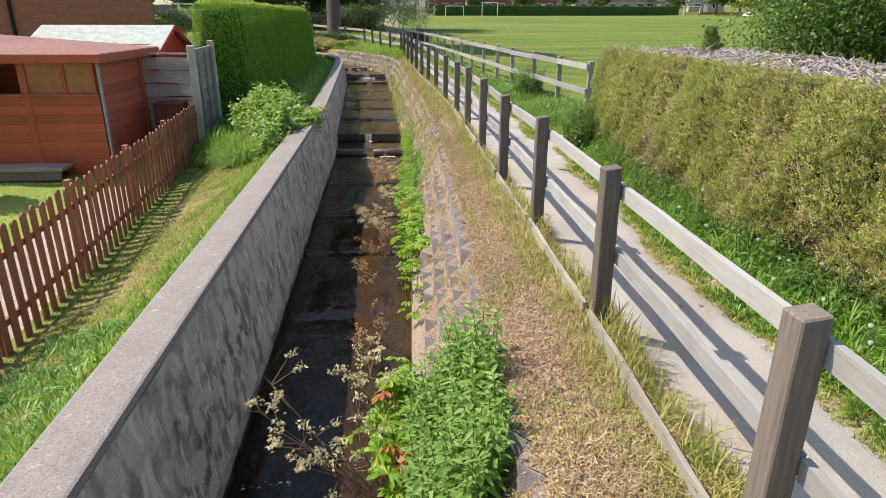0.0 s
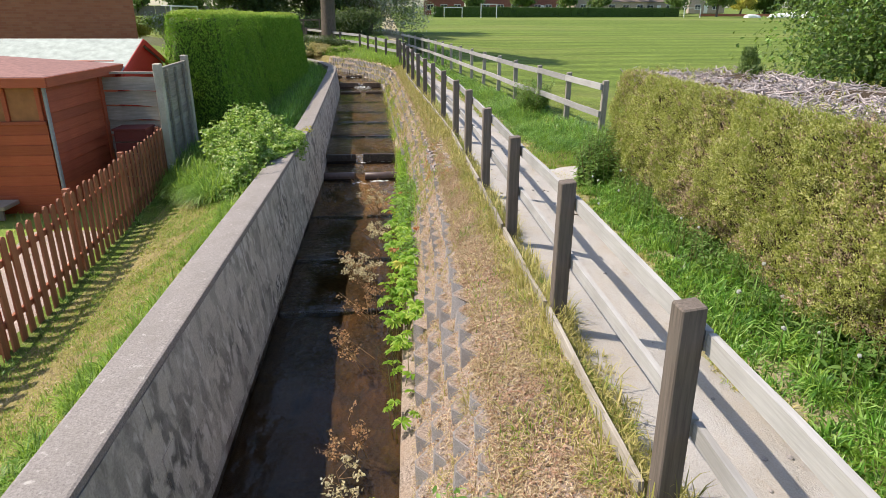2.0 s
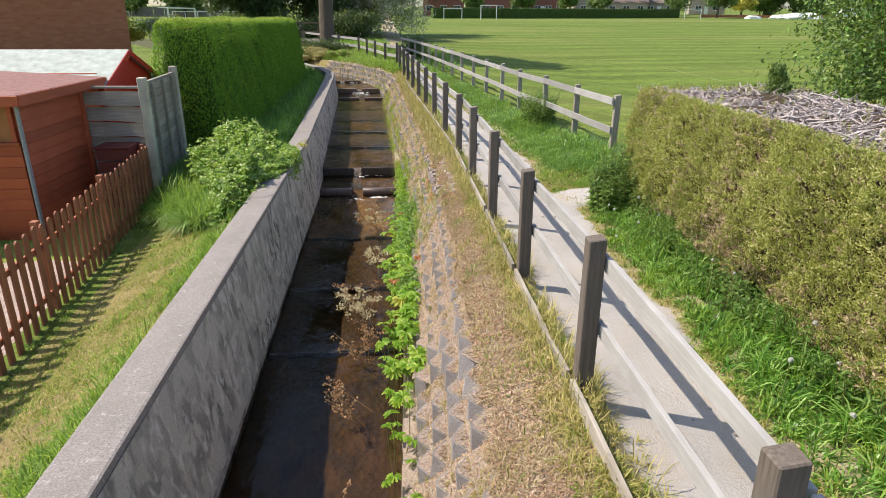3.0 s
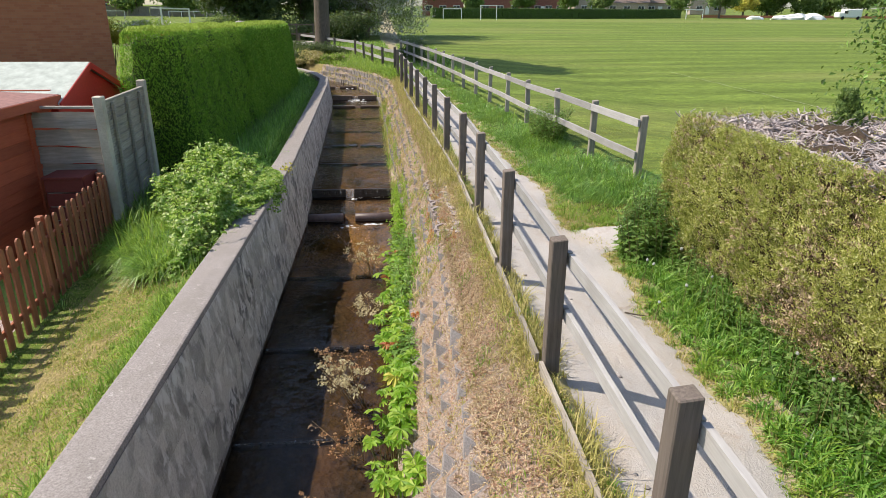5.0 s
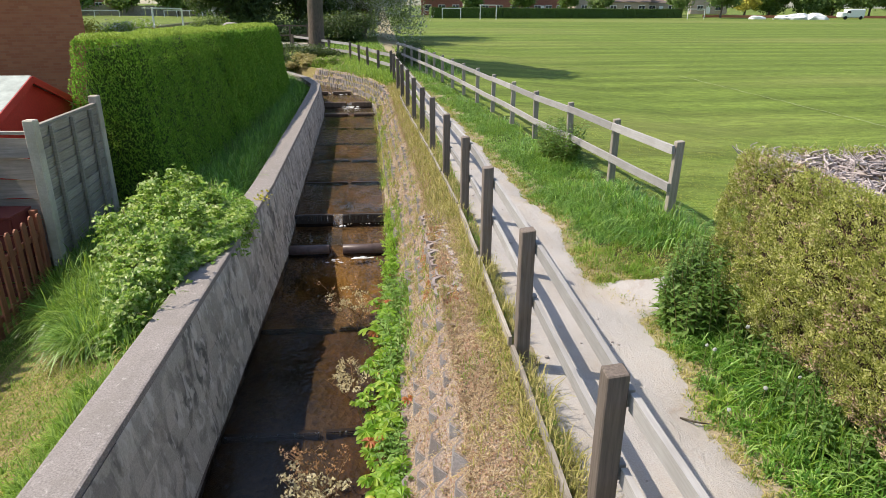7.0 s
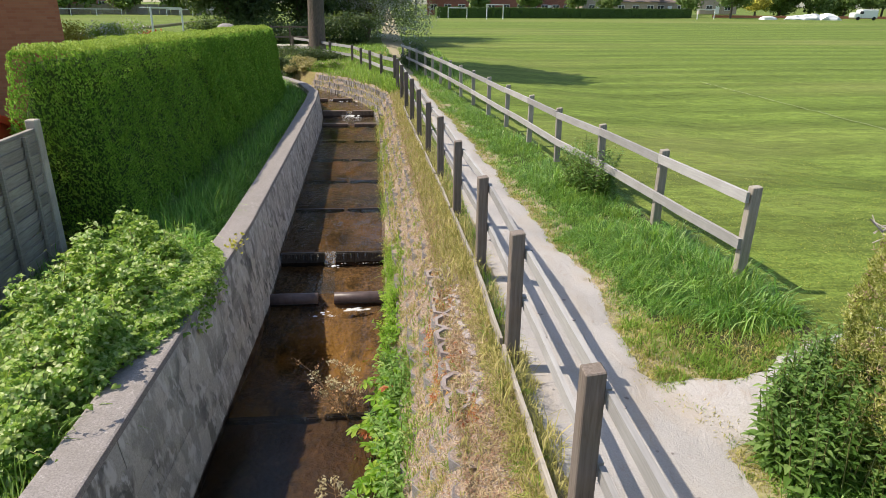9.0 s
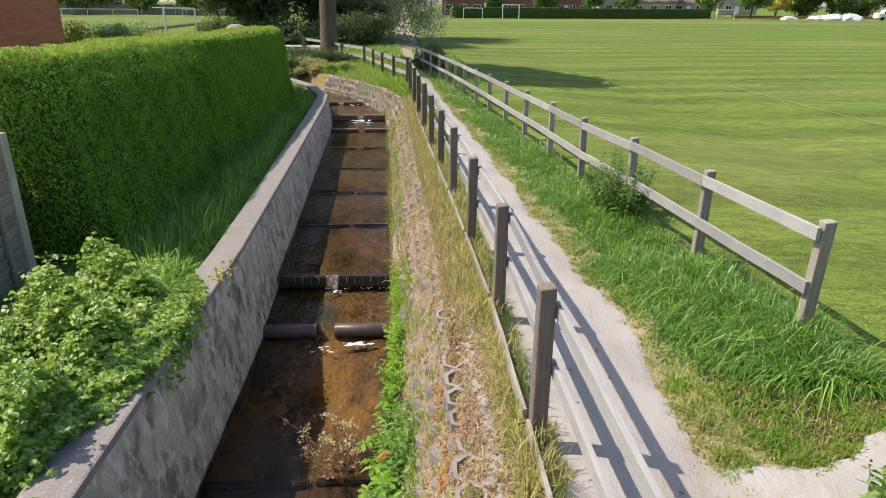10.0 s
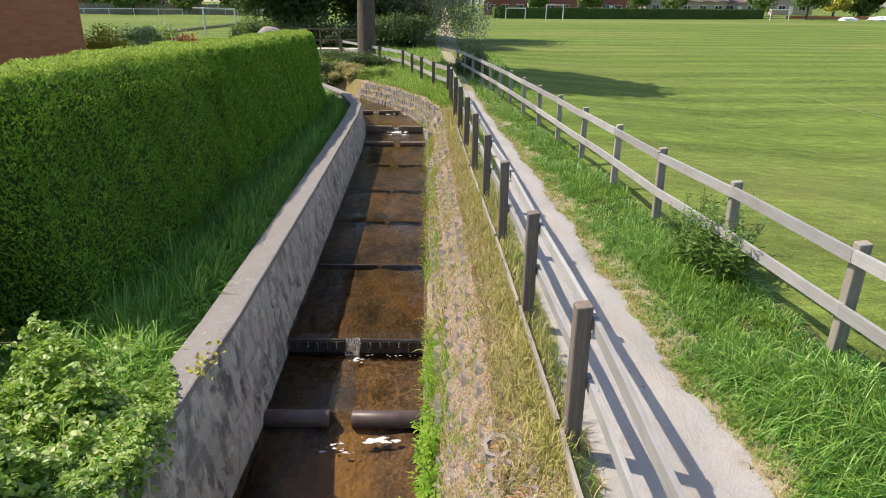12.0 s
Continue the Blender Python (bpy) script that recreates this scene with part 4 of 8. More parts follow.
def picket_mesh(tall, mat, w=0.086, t=0.018):
    """A picket with a rounded head."""
    bm = bmesh.new()
    prof = [(-w / 2, 0), (w / 2, 0), (w / 2, tall - w / 2)]
    prof += [(w / 2 * math.cos(a), tall - w / 2 + w / 2 * math.sin(a)) for a in np.linspace(0.4, math.pi - 0.4, 5)]
    prof += [(-w / 2, tall - w / 2)]
    f = bm.faces.new([bm.verts.new((-t / 2, y, z)) for y, z in prof])
    r = bmesh.ops.extrude_face_region(bm, geom=[f])
    bmesh.ops.translate(bm, vec=(t, 0, 0), verts=[e for e in r["geom"] if isinstance(e, bmesh.types.BMVert)])
    return bm_mesh("picket", bm, mat)


def build_picket_fence():
    a, b = Vector((-2.86, 1.2, 0)), Vector((-3.42, 11.75, 0))
    d = (b - a).normalized()
    n = int((b - a).length / 0.166)
    fence = thing("picket_fence", (a.x, a.y, -0.65), "red-brown stained picket fence with rounded tops", "fence")
    kinds = [picket_mesh(1.0 + 0.012 * k, M_PICKET) for k in (-1, 0, 1)]
    top = lambda y: float(np.interp(y, [1, 5, 8.7, 12], [0.02, 0.13, 0.16, 0.26]))
    head = math.degrees(math.atan2(-d.x, d.y))
    for k in range(n + 1):
        p = a + d * (k * 0.166)
        me = kinds[k % 3]
        put("picket", me, fence, Matrix.Translation((p.x + 0.012, p.y, top(p.y) - 1.0)) @ pose(0, 0, 0, random.gauss(0, 0.6), 0, head))
    for h in (-0.24, -0.74):
        for k in range(6):
            p, q = a + (b - a) * (k / 6), a + (b - a) * ((k + 1) / 6)
            board("rail", (p.x - 0.018, p.y, top(p.y) + h), (q.x - 0.018, q.y, top(q.y) + h), 0.03, 0.06, M_PICKET, fence)
    for k in range(7):
        p = a + (b - a) * (k / 6)
        put("post", box_mesh("post", 0.07, 0.07, 1.1, M_PICKET, 0.006), fence, Matrix.Translation((p.x - 0.075, p.y, top(p.y) - 1.105)))


build_picket_fence()


def build_panel(name, p0, p1, z0, z1, vertical, label):
    """A timber fence panel between two concrete posts."""
    p0, p1 = Vector((*p0, 0)), Vector((*p1, 0))
    panel = thing(name, (p0.x, p0.y, z0), label, "fence panel", "fence panels")
    d = (p1 - p0).normalized()
    nrm = Vector((d.y, -d.x, 0))
    rows = 14 if vertical else 7
    size = 9 / 14 if vertical else 1.0
    for k in range(rows):
        h0 = z0 + 0.05 + (z1 - z0 - 0.1) * k / rows
        h = h0 + 0.09 * size
        w = 0.01 * math.sin(k * 2.7)
        m = along(p0 + Vector((0, 0, h)), p1 + Vector((0, 0, h + w))) @ pose(0, 0, 0, 0, 2 if vertical else 7, 0)
        bm = bmesh.new()
        bmesh.ops.create_grid(bm, x_segments=1, y_segments=10, size=0.5)
        n = (p1 - p0).length
        for v in bm.verts:
            y = (v.co.y + 0.5) * n
            top = v.co.x > 0
            v.co = Vector((0.012 if top else -0.012, y, (0.115 if top else -0.105) * size + (0.003 if vertical else 0.030) * noise.noise((y * 2.2, k * 3.3, top * 5.0))))
        r = bmesh.ops.extrude_face_region(bm, geom=bm.faces[:])
        bmesh.ops.translate(bm, vec=(0.012, 0, 0), verts=[e for e in r["geom"] if isinstance(e, bmesh.types.BMVert)])
        put("slat", bm_mesh("slat", bm, M_PANEL), panel, m)
    board("cap", p0 + Vector((0, 0, z1 - 0.02)), p1 + Vector((0, 0, z1 - 0.02)), 0.055, 0.035, M_PANEL, panel)
    n = 3 if vertical else 0
    for k in range(n):
        q = p0 + (p1 - p0) * ((k + 0.5) / n) + nrm * 0.046
        put("batten", box_mesh("batten", 0.036, 0.045, z1 - z0 - 0.05, M_PANEL, 0.003), panel, Matrix.Translation((q.x, q.y, z0)) @ pose(0, 0, 0, 0, 0, math.degrees(math.atan2(-d.x, d.y))))
    return panel


CP1, CP2 = (-3.40, 11.90), (-3.58, 13.95)


def concrete_post(x, y, z0, z1):
    me = box_mesh("concrete_post", 0.12, 0.12, z1 - z0, M_CPOST, 0.012)
    put("concrete_post", me, None, Matrix.Translation((x, y, z0)), label="pale square concrete fence post", category="fence post", group="concrete fence posts")


concrete_post(*CP1, -0.75, 1.20)
concrete_post(*CP2, -0.75, 1.22)
build_panel("fence_panel", (CP1[0] - 0.01, CP1[1] + 0.065), (CP2[0] + 0.01, CP2[1] - 0.065), -0.62, 1.13, True, "grey weathered lap fence panel with upright battens")
build_panel("fence_panel", (CP1[0] - 0.065, CP1[1]), (CP1[0] - 1.85, CP1[1] + 0.12), -0.62, 1.08, False, "sagging grey waney-edge fence panel beside the shed")


def build_gravel():
    """Pinkish gravel laid along the garden side of the picket fence."""
    ys, ts = np.arange(1.0, 9.4, 0.15), np.linspace(0, 1, 8)
    right = -2.96 - 0.053 * (ys - 1.2)
    left = right - 1.05 - 0.05 * np.sin(ys * 2.1)
    X = left[:, None] + (right - left)[:, None] * ts[None]
    Y = np.broadcast_to(ys[:, None], X.shape)
    Z = land(X, Y) + 0.02 - 0.03 * (np.abs(ts - 0.5) * 2)[None] ** 8
    i = np.arange(len(ys) - 1)[:, None] * 8 + np.arange(7)[None]
    q = np.stack([i, i + 1, i + 9, i + 8], -1).reshape(-1, 4)
    put("gravel_strip", fast_mesh("gravel_strip", np.stack([X, Y, Z], -1).reshape(-1, 3), [q], M_GRAVEL, None, True), label="pale pinkish gravel strip along the garden side of the fence", category="gravel", kind="structure")


M_GRAVEL = two_scale("pink_gravel", (0.30, 0.22, 0.19), (0.66, 0.55, 0.49), (0.42, 0.33, 0.28), 70, 3.0, 0.95, 1.0, 0.02)
build_gravel()

# ---------------------------------------------------------------- garden buildings
def build_summerhouse():
    """Red shiplap summerhouse with a bay of windows and a shallow felt roof."""
    x1, y0, y1, zb, zt = -4.30, 10.15, 12.75, -0.70, 1.10
    x0, xp = -7.6, -5.38
    sh = thing("summerhouse", (x1, y0, zb), "red-stained shiplap summerhouse with corner windows and a low felt roof", "shed")
    # end wall: overlapping boards
    n = 13
    for k in range(n):
        h = zb + (zt - zb) * (k + 0.5) / n
        t = (zt - zb) / n
        m = along((x1, y0 + 0.02, h), (x1, y1, h)) @ pose(0, 0, 0, 0, -6, 0)
        me = box_mesh("cladding_board", 0.016, y1 - y0 - 0.02, t + 0.012, M_SHED, 0.002, False)
        put("cladding_board", me, sh, m @ Matrix.Translation((0, (y1 - y0) / 2, 0)))
    box("inner_wall", (x1 - 0.05, y0 + 0.03, zb), (x1 - 0.02, y1, zt), M_SHED, sh)
    box("door_post", (x1 + 0.004, 11.80, zb), (x1 + 0.035, 11.90, zt), M_SHED, sh)
    # front: low cladding under the glazing
    m0 = 9
    for k in range(m0):
        h = zb + 1.24 * (k + 0.5) / m0
        me = box_mesh("cladding_board", x1 - x0 - 0.05, 0.016, 1.24 / m0 + 0.012, M_SHED, 0.002, False)
        put("cladding_board", me, sh, Matrix.Translation(((x0 + x1) / 2, y0 - 0.004, h)) @ pose(0, 0, 0, 6, 0, 0))
    box("inner_wall", (x0, y0 + 0.02, zb), (x1 - 0.05, y0 + 0.05, zb + 1.24), M_SHED, sh)
    box("window_sill", (x0, y0 - 0.045, zb + 1.24), (x1 - 0.02, y0 + 0.05, zb + 1.285), M_SHED, sh)
    for x in (x1 - 0.075, -4.80, xp):
        w = 0.055 if x != xp else 0.11
        box("window_post", (x - w / 2, y0 - 0.02, zb + 1.285 if x != xp else zb), (x + w / 2, y0 + 0.04, zt), M_SHED, sh)
    box("window_head", (xp, y0 - 0.015, zt - 0.05), (x1 - 0.02, y0 + 0.04, zt), M_SHED, sh)
    for a, b in ((xp + 0.055, -4.83), (-4.77, x1 - 0.10)):
        box("pane", (a, y0 + 0.008, zb + 1.285), (b, y0 + 0.016, zt - 0.05), M_BLIND, sh, 0, label="pane with an amber-brown blind close behind it")
    box("corner_strip", (x1 + 0.002, y0 - 0.03, zb), (x1 + 0.032, y0 + 0.03, zt), M_GREYTRIM, sh, label="grey corner strip")
    box("corner_strip", (x1 + 0.004, y1 - 0.04, zb), (x1 + 0.034, y1 + 0.02, zt), M_GREYTRIM, sh)
    box("back_wall", (x0, y1 - 0.05, zb), (x1 - 0.06, y1, zt + 0.1), M_SHED, sh)
    box("side_wall", (x0, y0 + 0.06, zb), (x0 + 0.04, y1 - 0.06, zt), M_DARK, sh)
    box("floor_deck", (x0, y0 + 0.06, zb), (x1 - 0.06, y1 - 0.06, zb + 0.05), M_SHED, sh)
    # roof: shallow, a fascia all round
    bm = bmesh.new()
    c = [(x0, y0 - 0.16, zt), (x1 + 0.13, y0 - 0.16, zt), (x1 + 0.13, y1 - 0.22, zt), (x0, y1 - 0.22, zt)]
    ridge = [((x0 + x1) / 2 - 0.9, (y0 + y1) / 2, zt + 0.34), (x1 - 1.15, (y0 + y1) / 2, zt + 0.22)]
    lo = [bm.verts.new(p) for p in c]
    hi = [bm.verts.new((p[0], p[1], p[2] + 0.06)) for p in c]
    r = [bm.verts.new(p) for p in ridge]
    for i in range(4):
        bm.faces.new((lo[i], lo[(i + 1) % 4], hi[(i + 1) % 4], hi[i]))
    bm.faces.new(lo[::-1])
    bm.faces.new((hi[0], hi[1], r[1], r[0]))
    bm.faces.new((hi[1], hi[2], r[1]))
    bm.faces.new((hi[2], hi[3], r[0], r[1]))
    bm.faces.new((hi[3], hi[0], r[0]))
    put("roof", bm_mesh("roof", bm, M_SHEDROOF), sh, label="faded red felt roof")
    box("fascia", (x0, y0 - 0.185, zt - 0.07), (x1 + 0.15, y0 - 0.163, zt + 0.055), M_SHED, sh)
    box("fascia", (x1 + 0.133, y0 - 0.16, zt - 0.07), (x1 + 0.155, y1 - 0.22, zt + 0.055), M_SHED, sh)
    # the low timber step before it
    st = thing("timber_step", (-5.6, 9.9, -0.64), "low weathered timber step before the summerhouse", "step")
    box("tread", (-7.4, 9.75, -0.52), (-4.88, 10.12, -0.46), M_FIELDPOST, st, 0.01)
    box("riser", (-7.35, 9.78, -0.66), (-4.93, 9.82, -0.522), M_POST, st)


build_summerhouse()


def build_red_shed():
    """Small shed with a bright red gable and a grey-green felt roof."""
    xg, ya, ye0, ye1, za, ze = -4.20, 13.52, 12.40, 14.72, 1.49, 1.06
    sh = thing("small_shed", (xg, ya, -0.62), "small shed with a bright red gable and pale felt roof", "shed")
    bm = bmesh.new()
    pts = [(ye0 + 0.1, -0.62), (ye1 - 0.1, -0.62), (ye1 - 0.1, ze - 0.02), (ya, za - 0.05), (ye0 + 0.1, ze - 0.02)]
    f = bm.faces.new([bm.verts.new((xg, y, z)) for y, z in pts])
    r = bmesh.ops.extrude_face_region(bm, geom=[f])
    bmesh.ops.translate(bm, vec=(-2.3, 0, 0), verts=[e for e in r["geom"] if isinstance(e, bmesh.types.BMVert)])
    put("body", bm_mesh("body", bm, M_REDPAINT), sh)
    for y in (ye0, ye1):
        bm = bmesh.new()
        q = [(xg + 0.08, ya, za), (xg + 0.08, y, ze - 0.03), (xg - 2.4, y, ze - 0.03), (xg - 2.4, ya, za)]
        f = bm.faces.new([bm.verts.new(p) for p in q])
        r = bmesh.ops.extrude_face_region(bm, geom=[f])
        bmesh.ops.translate(bm, vec=(0, 0, 0.03), verts=[e for e in r["geom"] if isinstance(e, bmesh.types.BMVert)])
        put("roof", bm_mesh("roof", bm, M_FELT), sh, label="grey-green felt roof slope")
        board("bargeboard", (xg + 0.09, ya, za - 0.02), (xg + 0.09, y, ze - 0.05), 0.02, 0.09, M_REDPAINT, sh)


build_red_shed()


def build_house():
    """The end wall of a brick house behind the garden."""
    m = pose(-8.55, 25.8, -0.6, 0, 0, 31)
    h = thing("brick_house", (-8.55, 25.8, -0.6), "red brick end wall of a house with a dark drainpipe", "house")
    put("wall", box_mesh("wall", 9.0, 8.5, 6.6, M_BRICK, 0.01), h, m @ Matrix.Translation((-4.5, 4.25, 0)))
    bm = bmesh.new()
    f = bm.faces.new([bm.verts.new((x, -0.3, z)) for x, z in ((-9.3, 6.6), (0.3, 6.6), (-4.5, 9.8))])
    r = bmesh.ops.extrude_face_region(bm, geom=[f])
    bmesh.ops.translate(bm, vec=(0, 9.1, 0), verts=[e for e in r["geom"] if isinstance(e, bmesh.types.BMVert)])
    put("roof", bm_mesh("roof", bm, M_FARROOF), h, m)
    v, q = tube("drainpipe", [(-4.45, -0.07, 0.05), (-4.45, -0.07, 6.5)], [0.06, 0.06], M_DARK, 10)
    put("drainpipe", fast_mesh("drainpipe", v, [q], M_DARK, None, True), h, m, label="black drainpipe")


build_house()

# ---------------------------------------------------------------- hedges
def hedge_surface(n, x0, x1, y0, y1, z0, z1, flare, lump, faces, bow):
    """Points and outward normals over a clipped hedge; faces: weights for +x side, -x side, -y end, +y end, top."""
    area = np.array([(y1 - y0) * (z1 - z0), (y1 - y0) * (z1 - z0), (x1 - x0) * (z1 - z0), (x1 - x0) * (z1 - z0), (x1 - x0) * (y1 - y0)]) * faces
    pick = rng.choice(5, n, p=area / area.sum())
    a, b = rng.random(n), rng.random(n)
    xs, ys, zs = x0 + a * (x1 - x0), y0 + a * (y1 - y0), z0 + b * (z1 - z0)
    P, N = np.zeros((n, 3)), np.zeros((n, 3))
    for k, axis, val, sgn in ((0, 0, x1, 1), (1, 0, x0, -1), (2, 1, y0, -1), (3, 1, y1, 1), (4, 2, z1, 1)):
        m = pick == k
        if k < 2:
            P[m] = np.stack([np.full(m.sum(), val), ys[m], zs[m]], 1)
        elif k < 4:
            P[m] = np.stack([xs[m], np.full(m.sum(), val), zs[m]], 1)
        else:
            P[m] = np.stack([xs[m], y0 + b[m] * (y1 - y0), np.full(m.sum(), val)], 1)
        N[m, axis] = sgn
    return hedge_shape(P, N, x0, x1, y0, y1, z0, z1, flare, lump, bow), N


def hedge_shape(P, N, x0, x1, y0, y1, z0, z1, flare, lump, bow):
    """Rounds the edges, flares the foot, waves the faces and swings the whole along bow(y)."""
    c = np.array([(x0 + x1) / 2, (y0 + y1) / 2, (z0 + z1) / 2])
    h = np.array([(x1 - x0) / 2, (y1 - y0) / 2, (z1 - z0) / 2])
    d = P - c
    r = 0.14
    inner = np.clip(d, -(h - r), h - r)
    inner[:, 2] = np.clip(d[:, 2], -h[2], h[2] - r)
    away = d - inner
    ln = np.linalg.norm(away, axis=1, keepdims=True)
    d = np.where(ln > r, inner + away / np.maximum(ln, 1e-6) * r, d)
    q = c + d
    s = q * np.array([1.1, 1.1, 1.3])
    w = np.sin(s[:, 0] * 2.1 + s[:, 1] * 1.7) * np.sin(s[:, 2] * 2.9 + s[:, 1] * 0.9) + 0.6 * np.sin(s[:, 1] * 4.3 + s[:, 2] * 3.1) * np.sin(s[:, 0] * 3.7 + s[:, 1])
    w = w + 0.7 * np.sin(s[:, 1] * 8.3 + 2 * np.sin(s[:, 2] * 3)) * np.sin(s[:, 2] * 7.1 + s[:, 1] * 2.0 + s[:, 0] * 6)
    q = q + N * (w * lump)[:, None]
    t = np.clip((z1 - q[:, 2]) / (z1 - z0), 0, 1)
    q[:, 0] += np.clip((q[:, 0] - c[0]) / h[0], -1, 1) * flare * t
    q[:, 0] += bow(q[:, 1])
    q[:, 2] += rise(q[:, 1]) * np.clip((z1 - q[:, 2]) / (z1 - z0), 0, 1)
    return q


def hedge_body(name, x0, x1, y0, y1, z0, z1, flare, lump, bow, mat):
    """A closed shape just under a hedge's leaves; its dark colour stands in for the shade inside."""
    bm = bmesh.new()
    bmesh.ops.create_cube(bm, size=1.0)
    bmesh.ops.subdivide_edges(bm, edges=bm.edges[:], cuts=14, use_grid_fill=True)
    P = np.array([v.co[:] for v in bm.verts])
    N = unit(np.where(np.abs(P) > 0.499, np.sign(P), 0))
    P = P * np.array([x1 - x0, y1 - y0, z1 - z0]) + np.array([(x0 + x1) / 2, (y0 + y1) / 2, (z0 + z1) / 2])
    q = hedge_shape(P, N, x0, x1, y0, y1, z0, z1, flare, lump, bow)
    for v, p in zip(bm.verts, q):
        v.co = p
    return bm_mesh(name, bm, mat, True)


# core colours: the shade seen through gaps in the leaves, as dark tones
M_HEDGECORE = two_scale("hedge_inner_shade", (0.035, 0.07, 0.010), (0.10, 0.17, 0.026), (0.06, 0.08, 0.02), 30, 4, 0.95, 1.0, 0.03)
M_OLDCORE = two_scale("old_hedge_inner_shade", (0.022, 0.018, 0.010), (0.10, 0.066, 0.03), (0.07, 0.038, 0.025), 30, 4, 0.95, 1.0, 0.03)


def sprays(P, N, per, ln):
    """Flat fans of small leaves, as conifer twigs carry them: vertices and tris."""
    n = len(P)
    axis = unit(N * 0.7 + np.array([0, 0, 0.7]) + rng.normal(size=(n, 3)) * 0.35)
    flat = unit(np.cross(axis, rng.normal(size=(n, 3)) + 1e-3))
    flat = unit(flat * np.sign((flat * (N + np.array([0, 0, 0.3]))).sum(1, keepdims=True)) + N * 0.5)
    side = np.cross(flat, axis)
    reach = rng.uniform(0.6, 1.3, n)
    C, D, F = [], [], []
    for j in range(per):
        s = 0.0 if j == per - 1 else (1 if j % 2 else -1)
        along_it = (j / per - 0.5) * 0.065 * reach
        C.append(P + axis * along_it[:, None] + side * (s * ln * 0.42))
        D.append(axis + side * s * 0.9)
        F.append(flat + rng.normal(size=(n, 3)) * 0.18)
    return leaves(np.concatenate(C), np.concatenate(F), ln, ln * 0.40, 0.15, None, np.concatenate(D))


def build_green_hedge():
    args = (-4.0, -3.06, 14.35, 29.4, -0.45, 1.97)
    bow = lambda y: np.interp(y, [14, 22, 26, 28, 29.5], [0.0, 0.04, 0.04, -0.15, -0.6])
    hedge = thing("clipped_hedge", (-3.4, 20, lz(-3.4, 20)), "neatly clipped bright green conifer hedge with a flat top", "hedge")
    ax0, ax1, ay0, ay1, az0, az1 = args
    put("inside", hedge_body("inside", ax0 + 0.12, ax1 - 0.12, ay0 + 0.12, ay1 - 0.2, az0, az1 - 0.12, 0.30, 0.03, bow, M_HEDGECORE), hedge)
    p = Pile()
    P, N = hedge_surface(155000, *args, 0.30, 0.03, np.array([1.0, 0.25, 1.3, 0.6, 1.2]), bow)
    P = P + N * (rng.random((len(P), 1)) - 0.7) * 0.09
    near = P[:, 1] < 19
    nr = unit(N + rng.normal(size=N.shape) * 0.75)
    size = np.where(near, 0.050, 0.076)
    grow = N + np.array([0, 0, 0.9])
    fresh = (N[:, 2] > 0.5) | (rng.random(len(P)) < 0.06) | (P[:, 2] > 1.93)
    for slot, m in ((0, ~fresh), (1, fresh)):
        v, t = leaves(P[m], nr[m], size[m], size[m] * 0.36, 0.2, None, grow[m])
        p.add(v, (), t, slot)
    put("foliage", p.mesh("foliage", [L_HEDGE, L_HEDGETOP]), hedge)


build_green_hedge()


